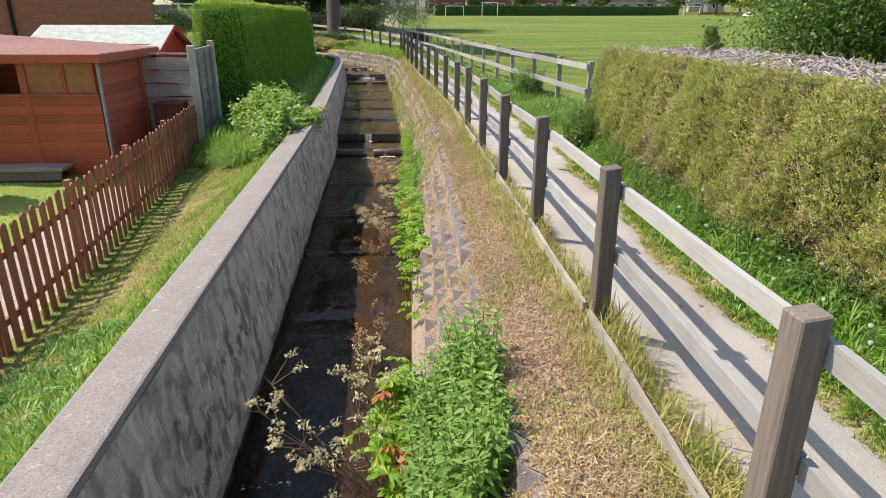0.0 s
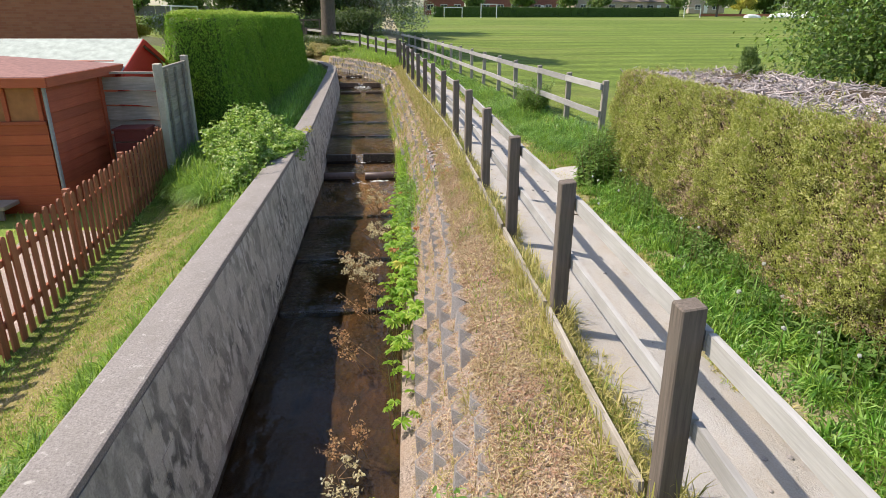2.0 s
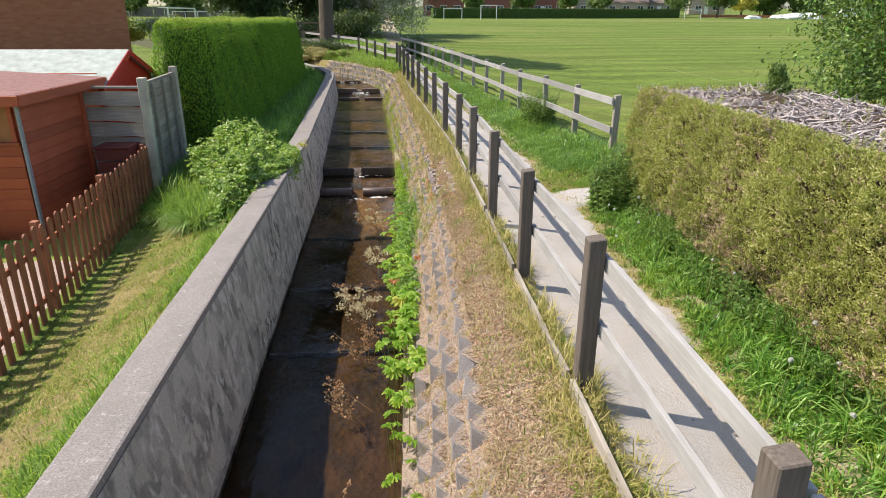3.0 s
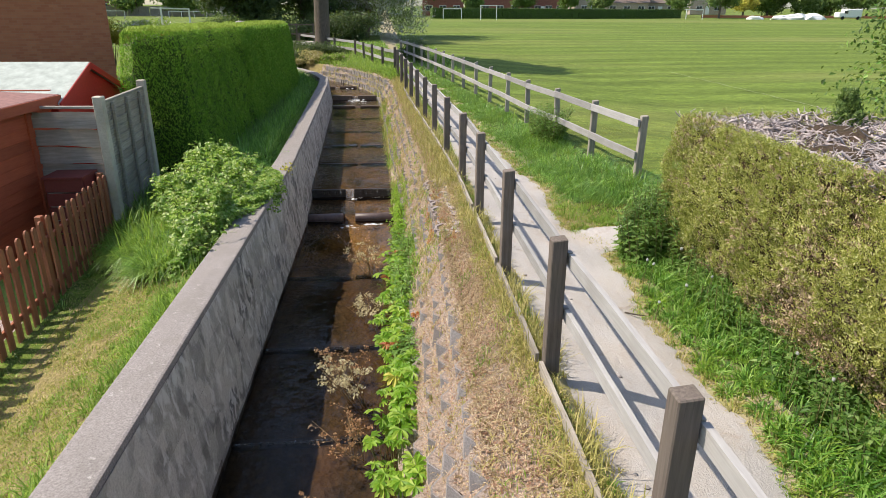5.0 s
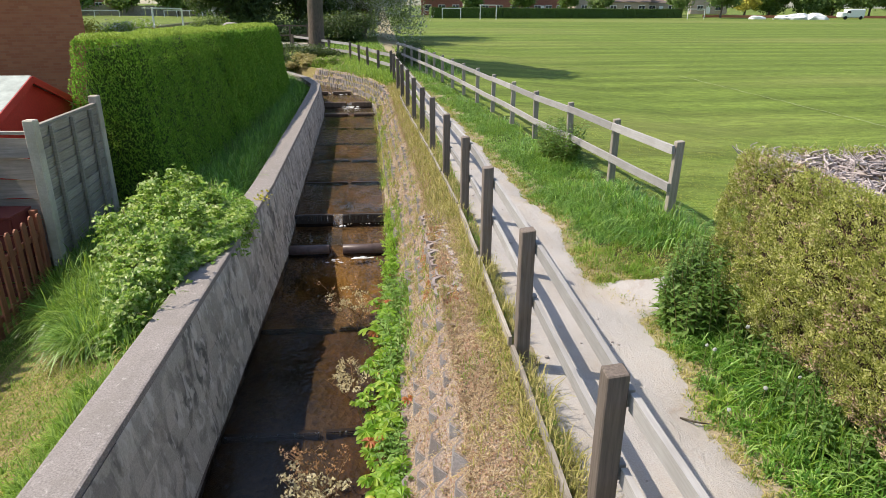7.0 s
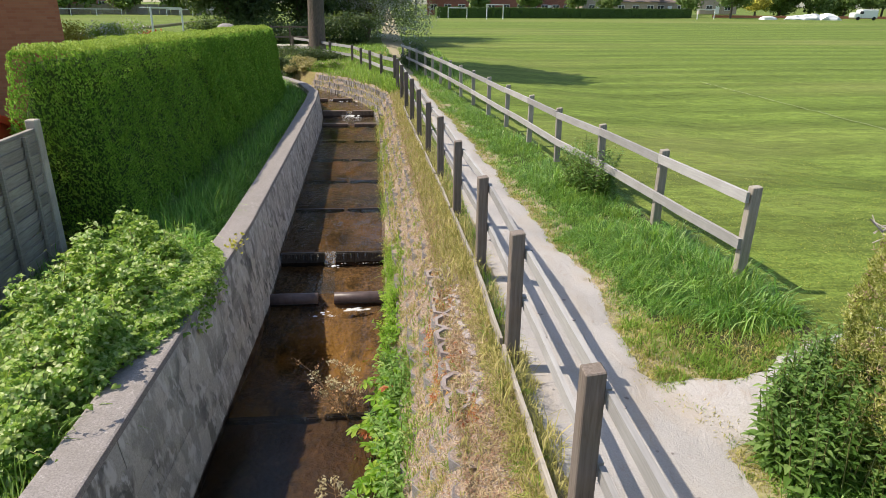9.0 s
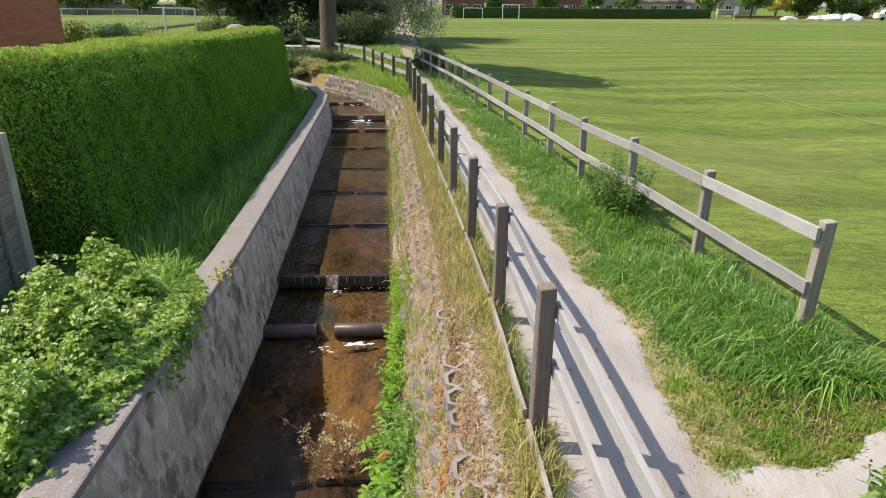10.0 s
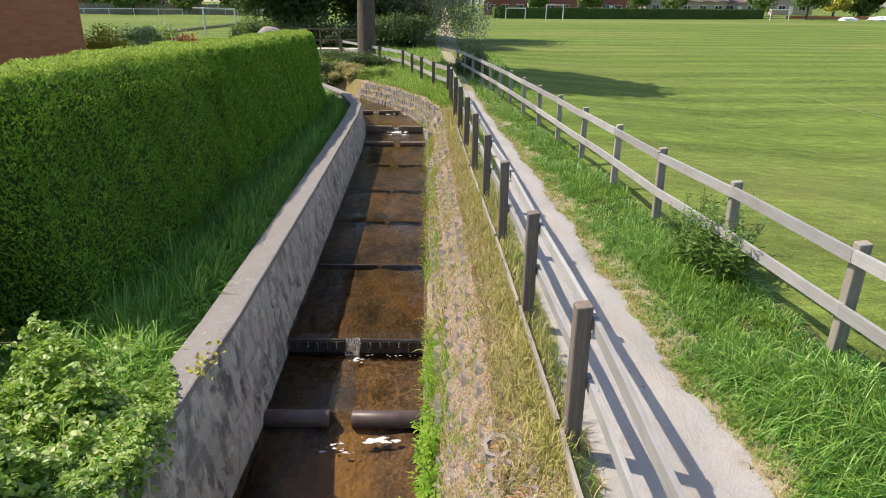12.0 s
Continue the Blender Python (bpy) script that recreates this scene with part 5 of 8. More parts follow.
def build_old_hedge():
    args = (3.16, 5.3, -2.5, 9.58, 0.0, 1.30)
    bow = lambda y: 0.03 * np.sin(y * 0.9)
    hedge = thing("overgrown_hedge", (4.2, 4, 0.0), "tired yellow-green conifer hedge with a cut woody top", "hedge")
    x0, x1, y0, y1, z0, z1 = args
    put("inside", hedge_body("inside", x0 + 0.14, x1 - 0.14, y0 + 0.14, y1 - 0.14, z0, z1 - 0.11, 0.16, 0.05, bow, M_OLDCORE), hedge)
    P, N = hedge_surface(88000, *args, 0.16, 0.06, np.array([0.15, 1.5, 0.2, 1.0, 0.12]), bow)
    # shape by height: bare and brown near the foot in patches
    k = np.sin(P[:, 1] * 1.9 + 0.6) + 0.7 * np.sin(P[:, 1] * 4.7) + 0.8 * np.sin(P[:, 1] * 1.1 + P[:, 2] * 3.0)
    foot = np.clip((0.28 + 0.15 * k - P[:, 2]) / 0.26, 0, 1)
    crease = np.sin(P[:, 1] * 5.1 + 1.3 * np.sin(P[:, 2] * 4.0)) + 0.8 * np.sin(P[:, 1] * 2.3 + 2) + 0.7 * np.sin(P[:, 2] * 6.0 + P[:, 1] * 3.0) < -1.75
    drop = rng.random(len(P)) < np.maximum(foot * 0.16, crease * 0.35)
    edge = (P[:, 2] > 1.2) & (P[:, 0] > 3.42) & (P[:, 1] < 9.45)
    keep = ~drop & ~(edge & (rng.random(len(P)) < 0.93))
    P, N, foot = P[keep], N[keep], foot[keep]
    knob = np.sin(P[:, 1] * 23 + 2.2 * np.sin(P[:, 2] * 11)) * np.sin(P[:, 2] * 37 + 1.7 * np.sin(P[:, 1] * 9)) + 0.8 * np.sin(P[:, 1] * 47 + P[:, 2] * 31) * np.sin(P[:, 2] * 53 - P[:, 1] * 19)
    keep = rng.random(len(P)) < np.clip(0.88 + 0.2 * knob, 0.5, 1)
    P, N, foot, knob = P[keep], N[keep], foot[keep], knob[keep]
    P = P + N * (rng.random((len(P), 1)) - 0.75 - 0.4 * (P[:, 2:3] > 1.12)) * 0.08 + N * (0.014 * knob - 0.07 * foot ** 2 * (N[:, 0] < -0.5))[:, None]
    streak = np.sin(P[:, 1] * 6.3 + 1.5 * np.sin(P[:, 2] * 2.1)) + np.sin(P[:, 1] * 2.7 + P[:, 2])
    brown = rng.random(len(P)) < 0.07 + 0.14 * (streak > 0.6) + 0.38 * foot
    pl = {False: Pile(), True: Pile()}
    for flag, ln in ((False, 0.024), (True, 0.027)):
        m = brown == flag
        v, t = sprays(P[m], N[m], 6, ln)
        pl[flag].add(v, (), t)
    put("foliage", pl[False].mesh("foliage", L_OLDHEDGE), hedge)
    put("dead_foliage", pl[True].mesh("dead_foliage", L_BROWNHEDGE), hedge, label="browned dead sprays near the foot")
    p = Pile()
    for k in range(8200):
        x, y = random.uniform(3.30, 5.1), -2.2 + 11.9 * random.random() ** 0.8
        z = 1.18 + random.uniform(-0.05, 0.06)
        thick = random.random() ** 3
        n = random.uniform(0.06, 0.19) + 0.12 * thick
        a, e = random.uniform(0, 6.28), random.uniform(-0.25, 1.0) * (1 - 0.6 * thick)
        d = Vector((math.cos(a) * math.cos(e), math.sin(a) * math.cos(e), math.sin(e))) * n
        q = Vector((x, y, z))
        kink = Vector((random.gauss(0, 1), random.gauss(0, 1), random.gauss(0, 0.6))) * n * 0.16
        r = 0.0035 + 0.011 * thick
        v, f = tube("", [q - d * 0.4, q + kink, q + d * 0.35 - kink * 0.5, q + d * 0.65], [r, r * 0.95, r * 0.8, r * 0.5], M_TWIG, 4)
        p.add(v, f)
    put("dead_wood", p.mesh("dead_wood", M_TWIG, True), hedge, label="bleached cut branches on the top", kind="stuff")


build_old_hedge()


# ---------------------------------------------------------------- grass
def scatter(n, u0, u1, y0, y1, near=0.0):
    """Roots over a strip of the land; near > 0 crowds them towards small y."""
    u = rng.uniform(u0, u1, n)
    y = y0 + (y1 - y0) * rng.random(n) ** (1 + near)
    return u, y


TIP, STEP_U, STEP_Z, TOOTH = 0.79, 0.107, 0.20, 0.28


def step_z(u, y):
    """Height of the soil in the hollow blocks of the bank at u, y (very low outside them)."""
    z = np.full(np.shape(u), -9.0)
    for c in range(4):
        ph = (y - 0.6) / TOOTH - (0.5 if c % 2 else 0.0)
        off = np.abs(ph - np.round(ph)) * TOOTH
        tip = TIP - STEP_U * c + np.clip((off - 0.025) / 0.115, 0, 1) * 0.088 + 0.03
        z = np.where((u > tip) & (u < 0.9), np.maximum(z, -0.215 - STEP_Z * c + rise(y)), z)
    return z


def roots_of(u, y, dz=-0.005):
    return np.stack([x_of(u, y), y, np.maximum(z_of_u(u, y), step_z(u, y)) + dz], 1)


def tufts(u0, u1, y0, y1, n, per, spread, length, width, lean, near=0.0, keep=None):
    """Tussocks: blades that fan outwards from common crowns. Roots, lengths and headings."""
    cu, cy = scatter(n, u0, u1, y0, y1, near)
    if keep is not None:
        k = keep(cu, cy)
        cu, cy = cu[k], cy[k]
    big = rng.uniform(0.55, 1.25, len(cu))
    i = np.repeat(np.arange(len(cu)), per)
    a, r = rng.uniform(0, 2 * np.pi, len(i)), np.sqrt(rng.random(len(i))) * spread * big[i]
    u, y = cu[i] + r * np.cos(a), cy[i] + r * np.sin(a)
    ln = length(cu, cy)[i] * big[i] if callable(length) else length * big[i]
    return (roots_of(u, y), ln * (1.1 - 0.35 * r / spread), width, lean, a)


def clumped(u, y, scale, cut, seed=0.0):
    """Keeps roots where a slow wave is high, for tufts and gaps."""
    w = np.sin(u * scale * 1.7 + seed) * np.sin(y * scale + seed * 2) + 0.6 * np.sin(u * scale * 3.1 - y * scale * 2.3 + seed)
    return w + rng.normal(0, 0.45, len(u)) > cut


def grass(name, label, layers):
    """One sheet of blades; layers of (roots, length, width, lean, material)."""
    p, mats = Pile(), []
    for *job, mat in layers:
        if mat not in mats:
            mats.append(mat)
        v, q, t = blades(*job)
        p.add(v, q, t, mats.index(mat))
    put(name, p.mesh(name, mats), label=label, category="grass", kind="stuff")


def on_path(u, y):
    return (u > 1.36) & (u < path_right(y) + 0.02) | ((u > 2.0) & (y > np.interp(u, [2, 2.5, 3.0, 3.6, 4.3, 6.6], [8.8, 9.35, 9.60, 9.95, 10.30, 10.9])) & (y < np.interp(u, [2, 2.4, 3.0, 3.6, 4.3, 6.6], [11.4, 10.45, 10.28, 10.55, 10.75, 11.2])))


def build_left_verge():
    u, y = scatter(56000, -3.0, -1.62, 0.6, 11.0, 0.25)
    tone = np.sin(u * 3 + y * 1.3) + np.sin(y * 2.9 - u * 2) * 0.8 + rng.normal(0, 0.7, len(u))
    bare = np.sin(u * 3.2 - y * 1.8) + np.sin(y * 2.7 + 1 + u) + 0.6 * np.sin(y * 7.1 - u * 5) > rng.normal(0.75, 0.4, len(u))
    k = (y > 3.4) | (rng.random(len(u)) < 0.35)
    u, y, tone, bare = u[k], y[k], tone[k], bare[k]
    short = roots_of(u, y)
    layers = [(short[(tone > -0.6) & ~bare], 0.030, 0.006, 1.3, L_LAWN), (short[(tone <= -0.6) & ~bare], 0.036, 0.007, 1.2, L_VERGE), (short[bare][::2], 0.020, 0.005, 1.5, L_DRYGREEN)]
    tuft_at = lambda a, b: clumped(a, b, 1.9, 0.1, 4.0)
    layers.append((*tufts(-1.86, -1.62, 0.6, 9.5, 170, 40, 0.06, 0.15, 0.008, 1.2, 0.0, tuft_at), L_VERGE))
    layers.append((*tufts(-2.3, -1.7, 0.6, 9.5, 260, 26, 0.06, 0.08, 0.007, 1.3, 0.0, tuft_at), L_VERGE))
    layers.append((*tufts(-2.9, -1.65, 0.6, 9.5, 420, 22, 0.05, 0.055, 0.006, 1.4), L_LAWN))
    layers.append((*tufts(-2.9, -1.65, 0.6, 9.5, 240, 20, 0.045, 0.05, 0.006, 1.4), L_DRYGREEN))
    layers.append((*tufts(-2.85, -1.75, 0.6, 4.4, 190, 30, 0.07, 0.15, 0.009, 1.4), L_LUSH))
    inside = lambda a, b: a > np.interp(b, [1.2, 11.75], [-2.84, -3.40])
    layers.append((*tufts(-3.4, -2.7, 0.6, 10.8, 170, 26, 0.05, 0.10, 0.008, 1.3, 0.0, lambda a, b: inside(a, b) & (a < np.interp(b, [1.2, 11.75], [-2.74, -3.28]))), L_LUSH))
    u, y = scatter(46000, -3.4, -2.0, 0.6, 10.5, 0.2)
    k = inside(u, y)
    low = roots_of(u[k], y[k])
    bare = clumped(u[k], y[k], 2.6, 0.25, 6.0)
    layers += [(low[~bare][::2], 0.034, 0.006, 1.6, L_DRYGREEN), (low[~bare][1::2], 0.036, 0.006, 1.5, L_VERGE), (low[bare][::2], 0.03, 0.006, 1.8, L_DRY)]
    layers.append((*tufts(-3.3, -2.0, 0.6, 9.5, 130, 22, 0.06, 0.08, 0.007, 1.5, 0.0, lambda a, b: inside(a, b) & tuft_at(a, b)), L_VERGE))
    u, y = scatter(9000, -1.85, -1.61, 0.6, 11)
    k = clumped(u, y, 2.2, 0.35, 1.0)
    layers.append((roots_of(u[k], y[k]), 0.17, 0.009, 1.0, L_VERGE))
    grass("verge_grass", "short yellow-green verge grass between picket fence and wall", layers)
    clump = lambda a, b: (b > np.interp(a, [-3.3, -3.0, -2.44, -1.8, -1.6], [11.4, 10.75, 9.95, 9.4, 9.3]) + 0.12 * np.sin(a * 9)) & (b < 12.6)
    u, y = scatter(9000, -3.2, -1.66, 9.2, 12.0)
    k = clump(u, y)
    u, y = u[k], y[k]
    grass("tall_grass", "tall bright green grass clump before the brambles", [(roots_of(u[::2], y[::2]), 0.32, 0.010, 1.1, L_VERGE), (*tufts(-3.25, -1.84, 9.2, 12.6, 620, 44, 0.09, 0.42, 0.010, 1.4, 0.0, clump), L_VERGE), (*tufts(-3.25, -1.82, 9.2, 12.6, 420, 40, 0.09, 0.40, 0.010, 1.5, 0.0, clump), L_LUSH), (*tufts(-3.55, -2.5, 12.2, 14.5, 420, 40, 0.08, 0.46, 0.011, 1.5), L_LUSH), (*tufts(-3.1, -1.75, 9.2, 10.8, 60, 30, 0.08, 0.30, 0.010, 1.5, 0.0, clump), L_DRYGREEN)])
    u, y = scatter(17000, -2.8, -1.64, 12.0, 31, 0.35)
    hem = np.clip((-1.6 - u) / 0.3, 0.3, 1.0)
    layers = [(roots_of(u, y), 0.30 * hem, 0.011, 1.2, L_SHADE)]
    for u1, n, per, ln, mat in ((-1.86, 760, 34, 0.46, L_SHADE), (-2.0, 150, 30, 0.60, L_SHADE), (-1.82, 420, 26, 0.40, L_LUSH), (-1.70, 260, 22, 0.17, L_SHADE)):
        layers.append((*tufts(-2.85, u1, 12.2, 31 if ln < 0.6 else 18, n, per, 0.07, ln, 0.011, 1.5, 0.55), mat))
    grass("shaded_grass", "long deep green grass in the shade of the hedge", layers)
    leafy_stems("weed_clump", "dark nettles and weeds along the foot of the clipped hedge", spots_in(150, -2.85, -2.45, 13.4, 22), 0.42, 9, 0.075, L_NETTLEDARK)



def build_garden_lawn():
    u, y = scatter(12000, -8.0, -4.05, 3.0, 10.6)
    grass("lawn_grass", "short bright garden lawn", [(roots_of(u, y), 0.05, 0.008, 0.9, L_LAWN)])


build_garden_lawn()


def build_bank_grass():
    layers = []
    u, y = scatter(45000, 0.84, 1.24, 0.6, 24, 0.6)
    k = clumped(u, y, 2.0, -0.5, 0.3)
    layers.append((roots_of(u[k], y[k]), 0.04, 0.006, 1.8, L_DRY))
    layers.append((roots_of(u[~k][::3], y[~k][::3]), 0.035, 0.005, 1.9, L_RUST))
    u, y = scatter(20000, 1.08, 1.32, 0.6, 26, 0.45)
    k = clumped(u, y, 1.5, 0.35, 1.7) | ((u > 1.08) & clumped(u, y, 2.4, -0.5, 2.2))
    layers.append((roots_of(u[k], y[k]), 0.085, 0.006, 1.3, L_DRYGREEN))
    u, y = scatter(15000, 0.9, 1.2, 0.6, 26, 0.5)
    k = clumped(u, y, 4.1, 0.85, 8.0)
    layers.append((roots_of(u[k], y[k]), 0.075, 0.006, 1.2, L_VERGE))
    k = clumped(u, y, 3.4, 0.6, 9.5)
    layers.append((roots_of(u[k], y[k]), 0.10, 0.005, 1.2, L_DRYGREEN))
    k = clumped(u, y, 2.7, 0.9, 11.0)
    layers.append((roots_of(u[k], y[k]), 0.04, 0.009, 1.6, L_RUST))
    u, y = scatter(5000, 0.72, 1.0, 9.8, 12.4)
    k = clumped(u, y, 2.9, 0.5, 2.0)
    layers.append((roots_of(u[k], y[k]), 0.04, 0.016, 1.6, L_RED))
    u, y = scatter(12000, 1.14, 1.44, 0.6, 26, 0.3)
    k = clumped(u, y, 2.6, 0.15, 3.1)
    layers.append((roots_of(u[k], y[k]), 0.22, 0.006, 0.9, L_DRYGREEN))
    u, y = scatter(11000, 0.9, 1.32, 12, 33)
    layers.append((roots_of(u, y), 0.16, 0.007, 1.0, L_DRYGREEN))
    u, y = scatter(20000, 0.44, 0.92, 0.6, 27, 0.5)
    k = clumped(u, y, 3.3, -0.3, 5.0)
    layers.append((roots_of(u[k], y[k]), 0.045, 0.005, 1.6, L_DRY))
    layers.append((roots_of(u[~k][::4], y[~k][::4]), 0.06, 0.007, 1.3, L_DRYGREEN))
    u, y = scatter(12000, 0.34, 0.60, 9, 30)
    k = clumped(u, y, 1.9, 0.1, 6.0)
    layers.append((roots_of(u[k], y[k]), 0.14, 0.008, 1.1, L_VERGE))
    u, y = scatter(4000, 0.36, 0.62, 15, 26)
    k = clumped(u, y, 1.3, -0.1, 7.0)
    layers.append((roots_of(u[k], y[k]), 0.16, 0.009, 1.1, L_DRYGREEN))
    layers.append((*tufts(1.10, 1.32, 0.6, 26, 380, 34, 0.05, 0.11, 0.006, 1.3, 0.5), L_DRYGREEN))
    layers.append((*tufts(1.12, 1.34, 0.6, 26, 170, 30, 0.05, 0.10, 0.006, 1.3, 0.5), L_VERGE))
    layers.append((*tufts(0.88, 1.22, 0.6, 24, 700, 26, 0.06, 0.06, 0.006, 1.8, 0.5), L_DRY))
    layers.append((*tufts(0.90, 1.18, 0.6, 22, 620, 22, 0.06, 0.045, 0.007, 1.8, 0.5), L_RUST))
    layers.append((*tufts(0.86, 1.25, 0.6, 22, 420, 30, 0.06, 0.07, 0.006, 1.7, 0.6), L_DRY))
    layers.append((*tufts(0.86, 1.15, 3.0, 22, 160, 26, 0.06, 0.035, 0.010, 1.7, 0.6), L_RUST))
    layers.append((*tufts(0.48, 0.90, 0.6, 26, 420, 16, 0.03, 0.07, 0.005, 1.2, 0.5), L_DRYGREEN))
    layers.append((*tufts(0.45, 0.92, 9.5, 28, 620, 20, 0.04, 0.085, 0.006, 1.2, 0.3), L_DRYGREEN))
    layers.append((*tufts(0.42, 0.85, 9.5, 28, 300, 18, 0.04, 0.10, 0.006, 1.2, 0.3), L_VERGE))
    layers.append((*tufts(1.16, 1.24, 0.6, 24, 260, 22, 0.03, 0.14, 0.006, 1.4, 0.4), L_DRYGREEN))
    layers.append((*tufts(0.60, 0.86, 0.6, 14, 120, 16, 0.05, 0.05, 0.006, 1.7, 0.4), L_DRY))
    layers.append((*tufts(1.36, 1.46, 0.6, 24, 200, 24, 0.03, 0.09, 0.006, 1.2, 0.3), L_DRYGREEN))
    grass("bank_grass", "parched straw-coloured grass and weeds on the bank", layers)
    u, y = scatter(15000, 0.9, 1.6, 26.5, 38)
    u2, y2 = scatter(900, 0.45, 0.85, 27, 33)
    grass("far_grass", "tall bright grass where the stream bends away", [(roots_of(u, y), 0.32, 0.016, 0.8, L_VERGE), (roots_of(u2, y2), 0.22, 0.016, 0.9, L_DRYGREEN)])


build_bank_grass()


def build_litter():
    """Dead leaf and straw litter lying in the block cells and on the bank."""
    p = Pile()
    for slot, n, u0, u1, y1, ln, wd in ((0, 15000, 0.47, 0.94, 27, 0.024, 0.011), (1, 16000, 0.47, 0.97, 27, 0.020, 0.012), (0, 26000, 0.88, 1.22, 22, 0.028, 0.010), (1, 15000, 0.86, 1.14, 22, 0.022, 0.014)):
        u, y = scatter(n, u0, u1, 0.6, y1, 0.6)
        if u0 > 0.8:
            k = clumped(u, y, 2.3, -0.3, slot * 3.0)
            u, y = u[k], y[k]
        c = roots_of(u, y, 0.012) + rng.normal(size=(len(u), 3)) * np.array([0, 0, 0.006])
        v, t = leaves(c, rng.normal(size=c.shape) * 0.45 + np.array([0, 0, 1]), ln, wd, 0.2)
        p.add(v, (), t, slot)
    for slot, n, u0, u1, ln in ((0, 13000, 0.44, 0.96, 0.05), (0, 17000, 0.86, 1.24, 0.05), (1, 9000, 0.60, 1.10, 0.05)):
        u, y = scatter(n, u0, u1, 0.6, 26, 0.6)
        k = clumped(u, y, 3.7, -0.35, slot * 2.0 + u0)
        c = roots_of(u[k], y[k], 0.022) + rng.normal(size=(k.sum(), 3)) * np.array([0, 0, 0.012])
        v, t = leaves(c, rng.normal(size=c.shape) * 0.5 + np.array([0, 0, 1]), ln, 0.0045, 0.2)
        p.add(v, (), t, slot)
    put("leaf_litter", p.mesh("leaf_litter", [L_DRY, L_RUST]), label="pale straw and rusty leaf litter on the bank", category="litter", kind="stuff")


build_litter()


def build_bend_grass():
    """Rough grass round the bend, under the big tree."""
    x, y = rng.uniform(-9, 3.5, 17000), rng.uniform(28.5, 47, 17000)
    u = u_of(x, y)
    k = ((u < -1.65) | (u > 0.8) | (y > 34.5)) & ~on_path(u, y) & ~((x < -3.2) & (y < 31))
    x, y = x[k], y[k]
    r = np.stack([x, y, land(x, y) - 0.01], 1)
    grass("rough_grass", "rough green grass in the shade round the stream bend", [(r, 0.24, 0.018, 0.9, L_LUSH), (r[::3], 0.3, 0.016, 0.9, L_VERGE)])




build_bend_grass()


def build_right_verge():
    layers = []
    free = lambda a, b: ~on_path(a, b) & (a > path_right(b) + 0.03)
    tall = lambda a, b: 0.09 + 0.22 * np.clip((a - path_right(b)) / 0.55, 0, 1) * (0.75 + 0.4 * np.sin(b * 2.1 + a * 3))
    u, y = scatter(13000, 2.24, 3.35, -1, 10.3)
    k = free(u, y)
    u, y = u[k], y[k]
    layers.append((roots_of(u, y), 0.6 * tall(u, y), 0.009, 1.2, L_LUSH))
    layers.append((*tufts(2.25, 3.3, -0.5, 10.3, 620, 44, 0.07, tall, 0.011, 1.25, 0.0, free), L_LUSH))
    layers.append((*tufts(2.25, 3.1, -0.5, 10.3, 300, 34, 0.06, tall, 0.010, 1.3, 0.0, free), L_VERGE))
    island = lambda a, b: free(a, b) & (a < 3.9 + lane_gap(b)) & (b > np.interp(a, [2.2, 2.46, 2.95, 3.35, 3.67], [12.2, 11.6, 11.25, 11.0, 10.9]))
    lush = lambda a, b: 0.27 * np.clip(np.minimum(a - path_right(b), 4.25 + lane_gap(b) - a) / 0.5, 0.25, 1) * (0.8 + 0.35 * np.sin(b * 1.9 + a * 3)) * np.interp(b, [10.8, 12, 30], [1.15, 1.1, 0.9])
    u, y = scatter(34000, 2.15, 3.95, 10.7, 37, 0.6)
    k = island(u, y)
    u, y = u[k], y[k]
    layers.append((roots_of(u, y), 0.7 * lush(u, y), 0.010, 1.1, L_LUSH))
    layers.append((roots_of(u[::40], y[::40]), 1.3 * lush(u[::40], y[::40]), 0.004, 0.8, L_DRYGREEN))
    layers.append((*tufts(2.15, 3.9, 10.7, 37, 1900, 44, 0.09, lush, 0.0085, 2.0, 0.8, island), L_LUSH))
    layers.append((*tufts(2.15, 3.9, 10.9, 37, 600, 40, 0.075, lush, 0.009, 1.4, 0.8, island), L_VERGE))
    layers.append((*tufts(3.2, 3.85, 10.8, 13.2, 80, 60, 0.11, 0.36, 0.0095, 2.0, 0.0, island), L_LUSH))
    tip = lambda a, b: free(a, b) & ~island(a, b) & (((a - 2.90) / 0.72) ** 2 + ((b - 10.85) / 0.62) ** 2 < 1)
    u, y = scatter(5000, 2.2, 3.65, 10.2, 11.8)
    k = tip(u, y)
    layers.append((roots_of(u[k], y[k]), 0.05, 0.007, 1.4, L_DRYGREEN))
    layers.append((*tufts(2.2, 3.65, 10.2, 11.8, 110, 26, 0.06, 0.085, 0.007, 1.3, 0.0, tip), L_DRYGREEN))
    layers.append((*tufts(2.2, 3.65, 10.3, 11.8, 170, 30, 0.06, 0.12, 0.007, 1.3, 0.0, tip), L_VERGE))
    fringe = lambda a, b: (np.abs(b - np.interp(a, [2.4, 3.0, 3.6, 4.3], [10.45, 10.28, 10.55, 10.75])) < 0.09)
    layers.append((*tufts(2.45, 3.75, 10.15, 10.8, 240, 20, 0.04, 0.06, 0.006, 1.4, 0.0, fringe), L_DRYGREEN))
    layers.append((*tufts(2.45, 3.75, 10.15, 10.8, 170, 24, 0.04, 0.085, 0.007, 1.4, 0.0, fringe), L_VERGE))
    u, y = scatter(16000, 2.1, 2.75, -1, 30, 0.3)
    k = (u > path_right(y) - 0.10 * rng.random(len(u)) ** 2) & (u < path_right(y) + 0.2)
    layers.append((roots_of(u[k], y[k]), 0.06, 0.007, 1.3, L_DRYGREEN))
    rim = lambda a, b: (np.abs(a - path_right(b)) < 0.09)
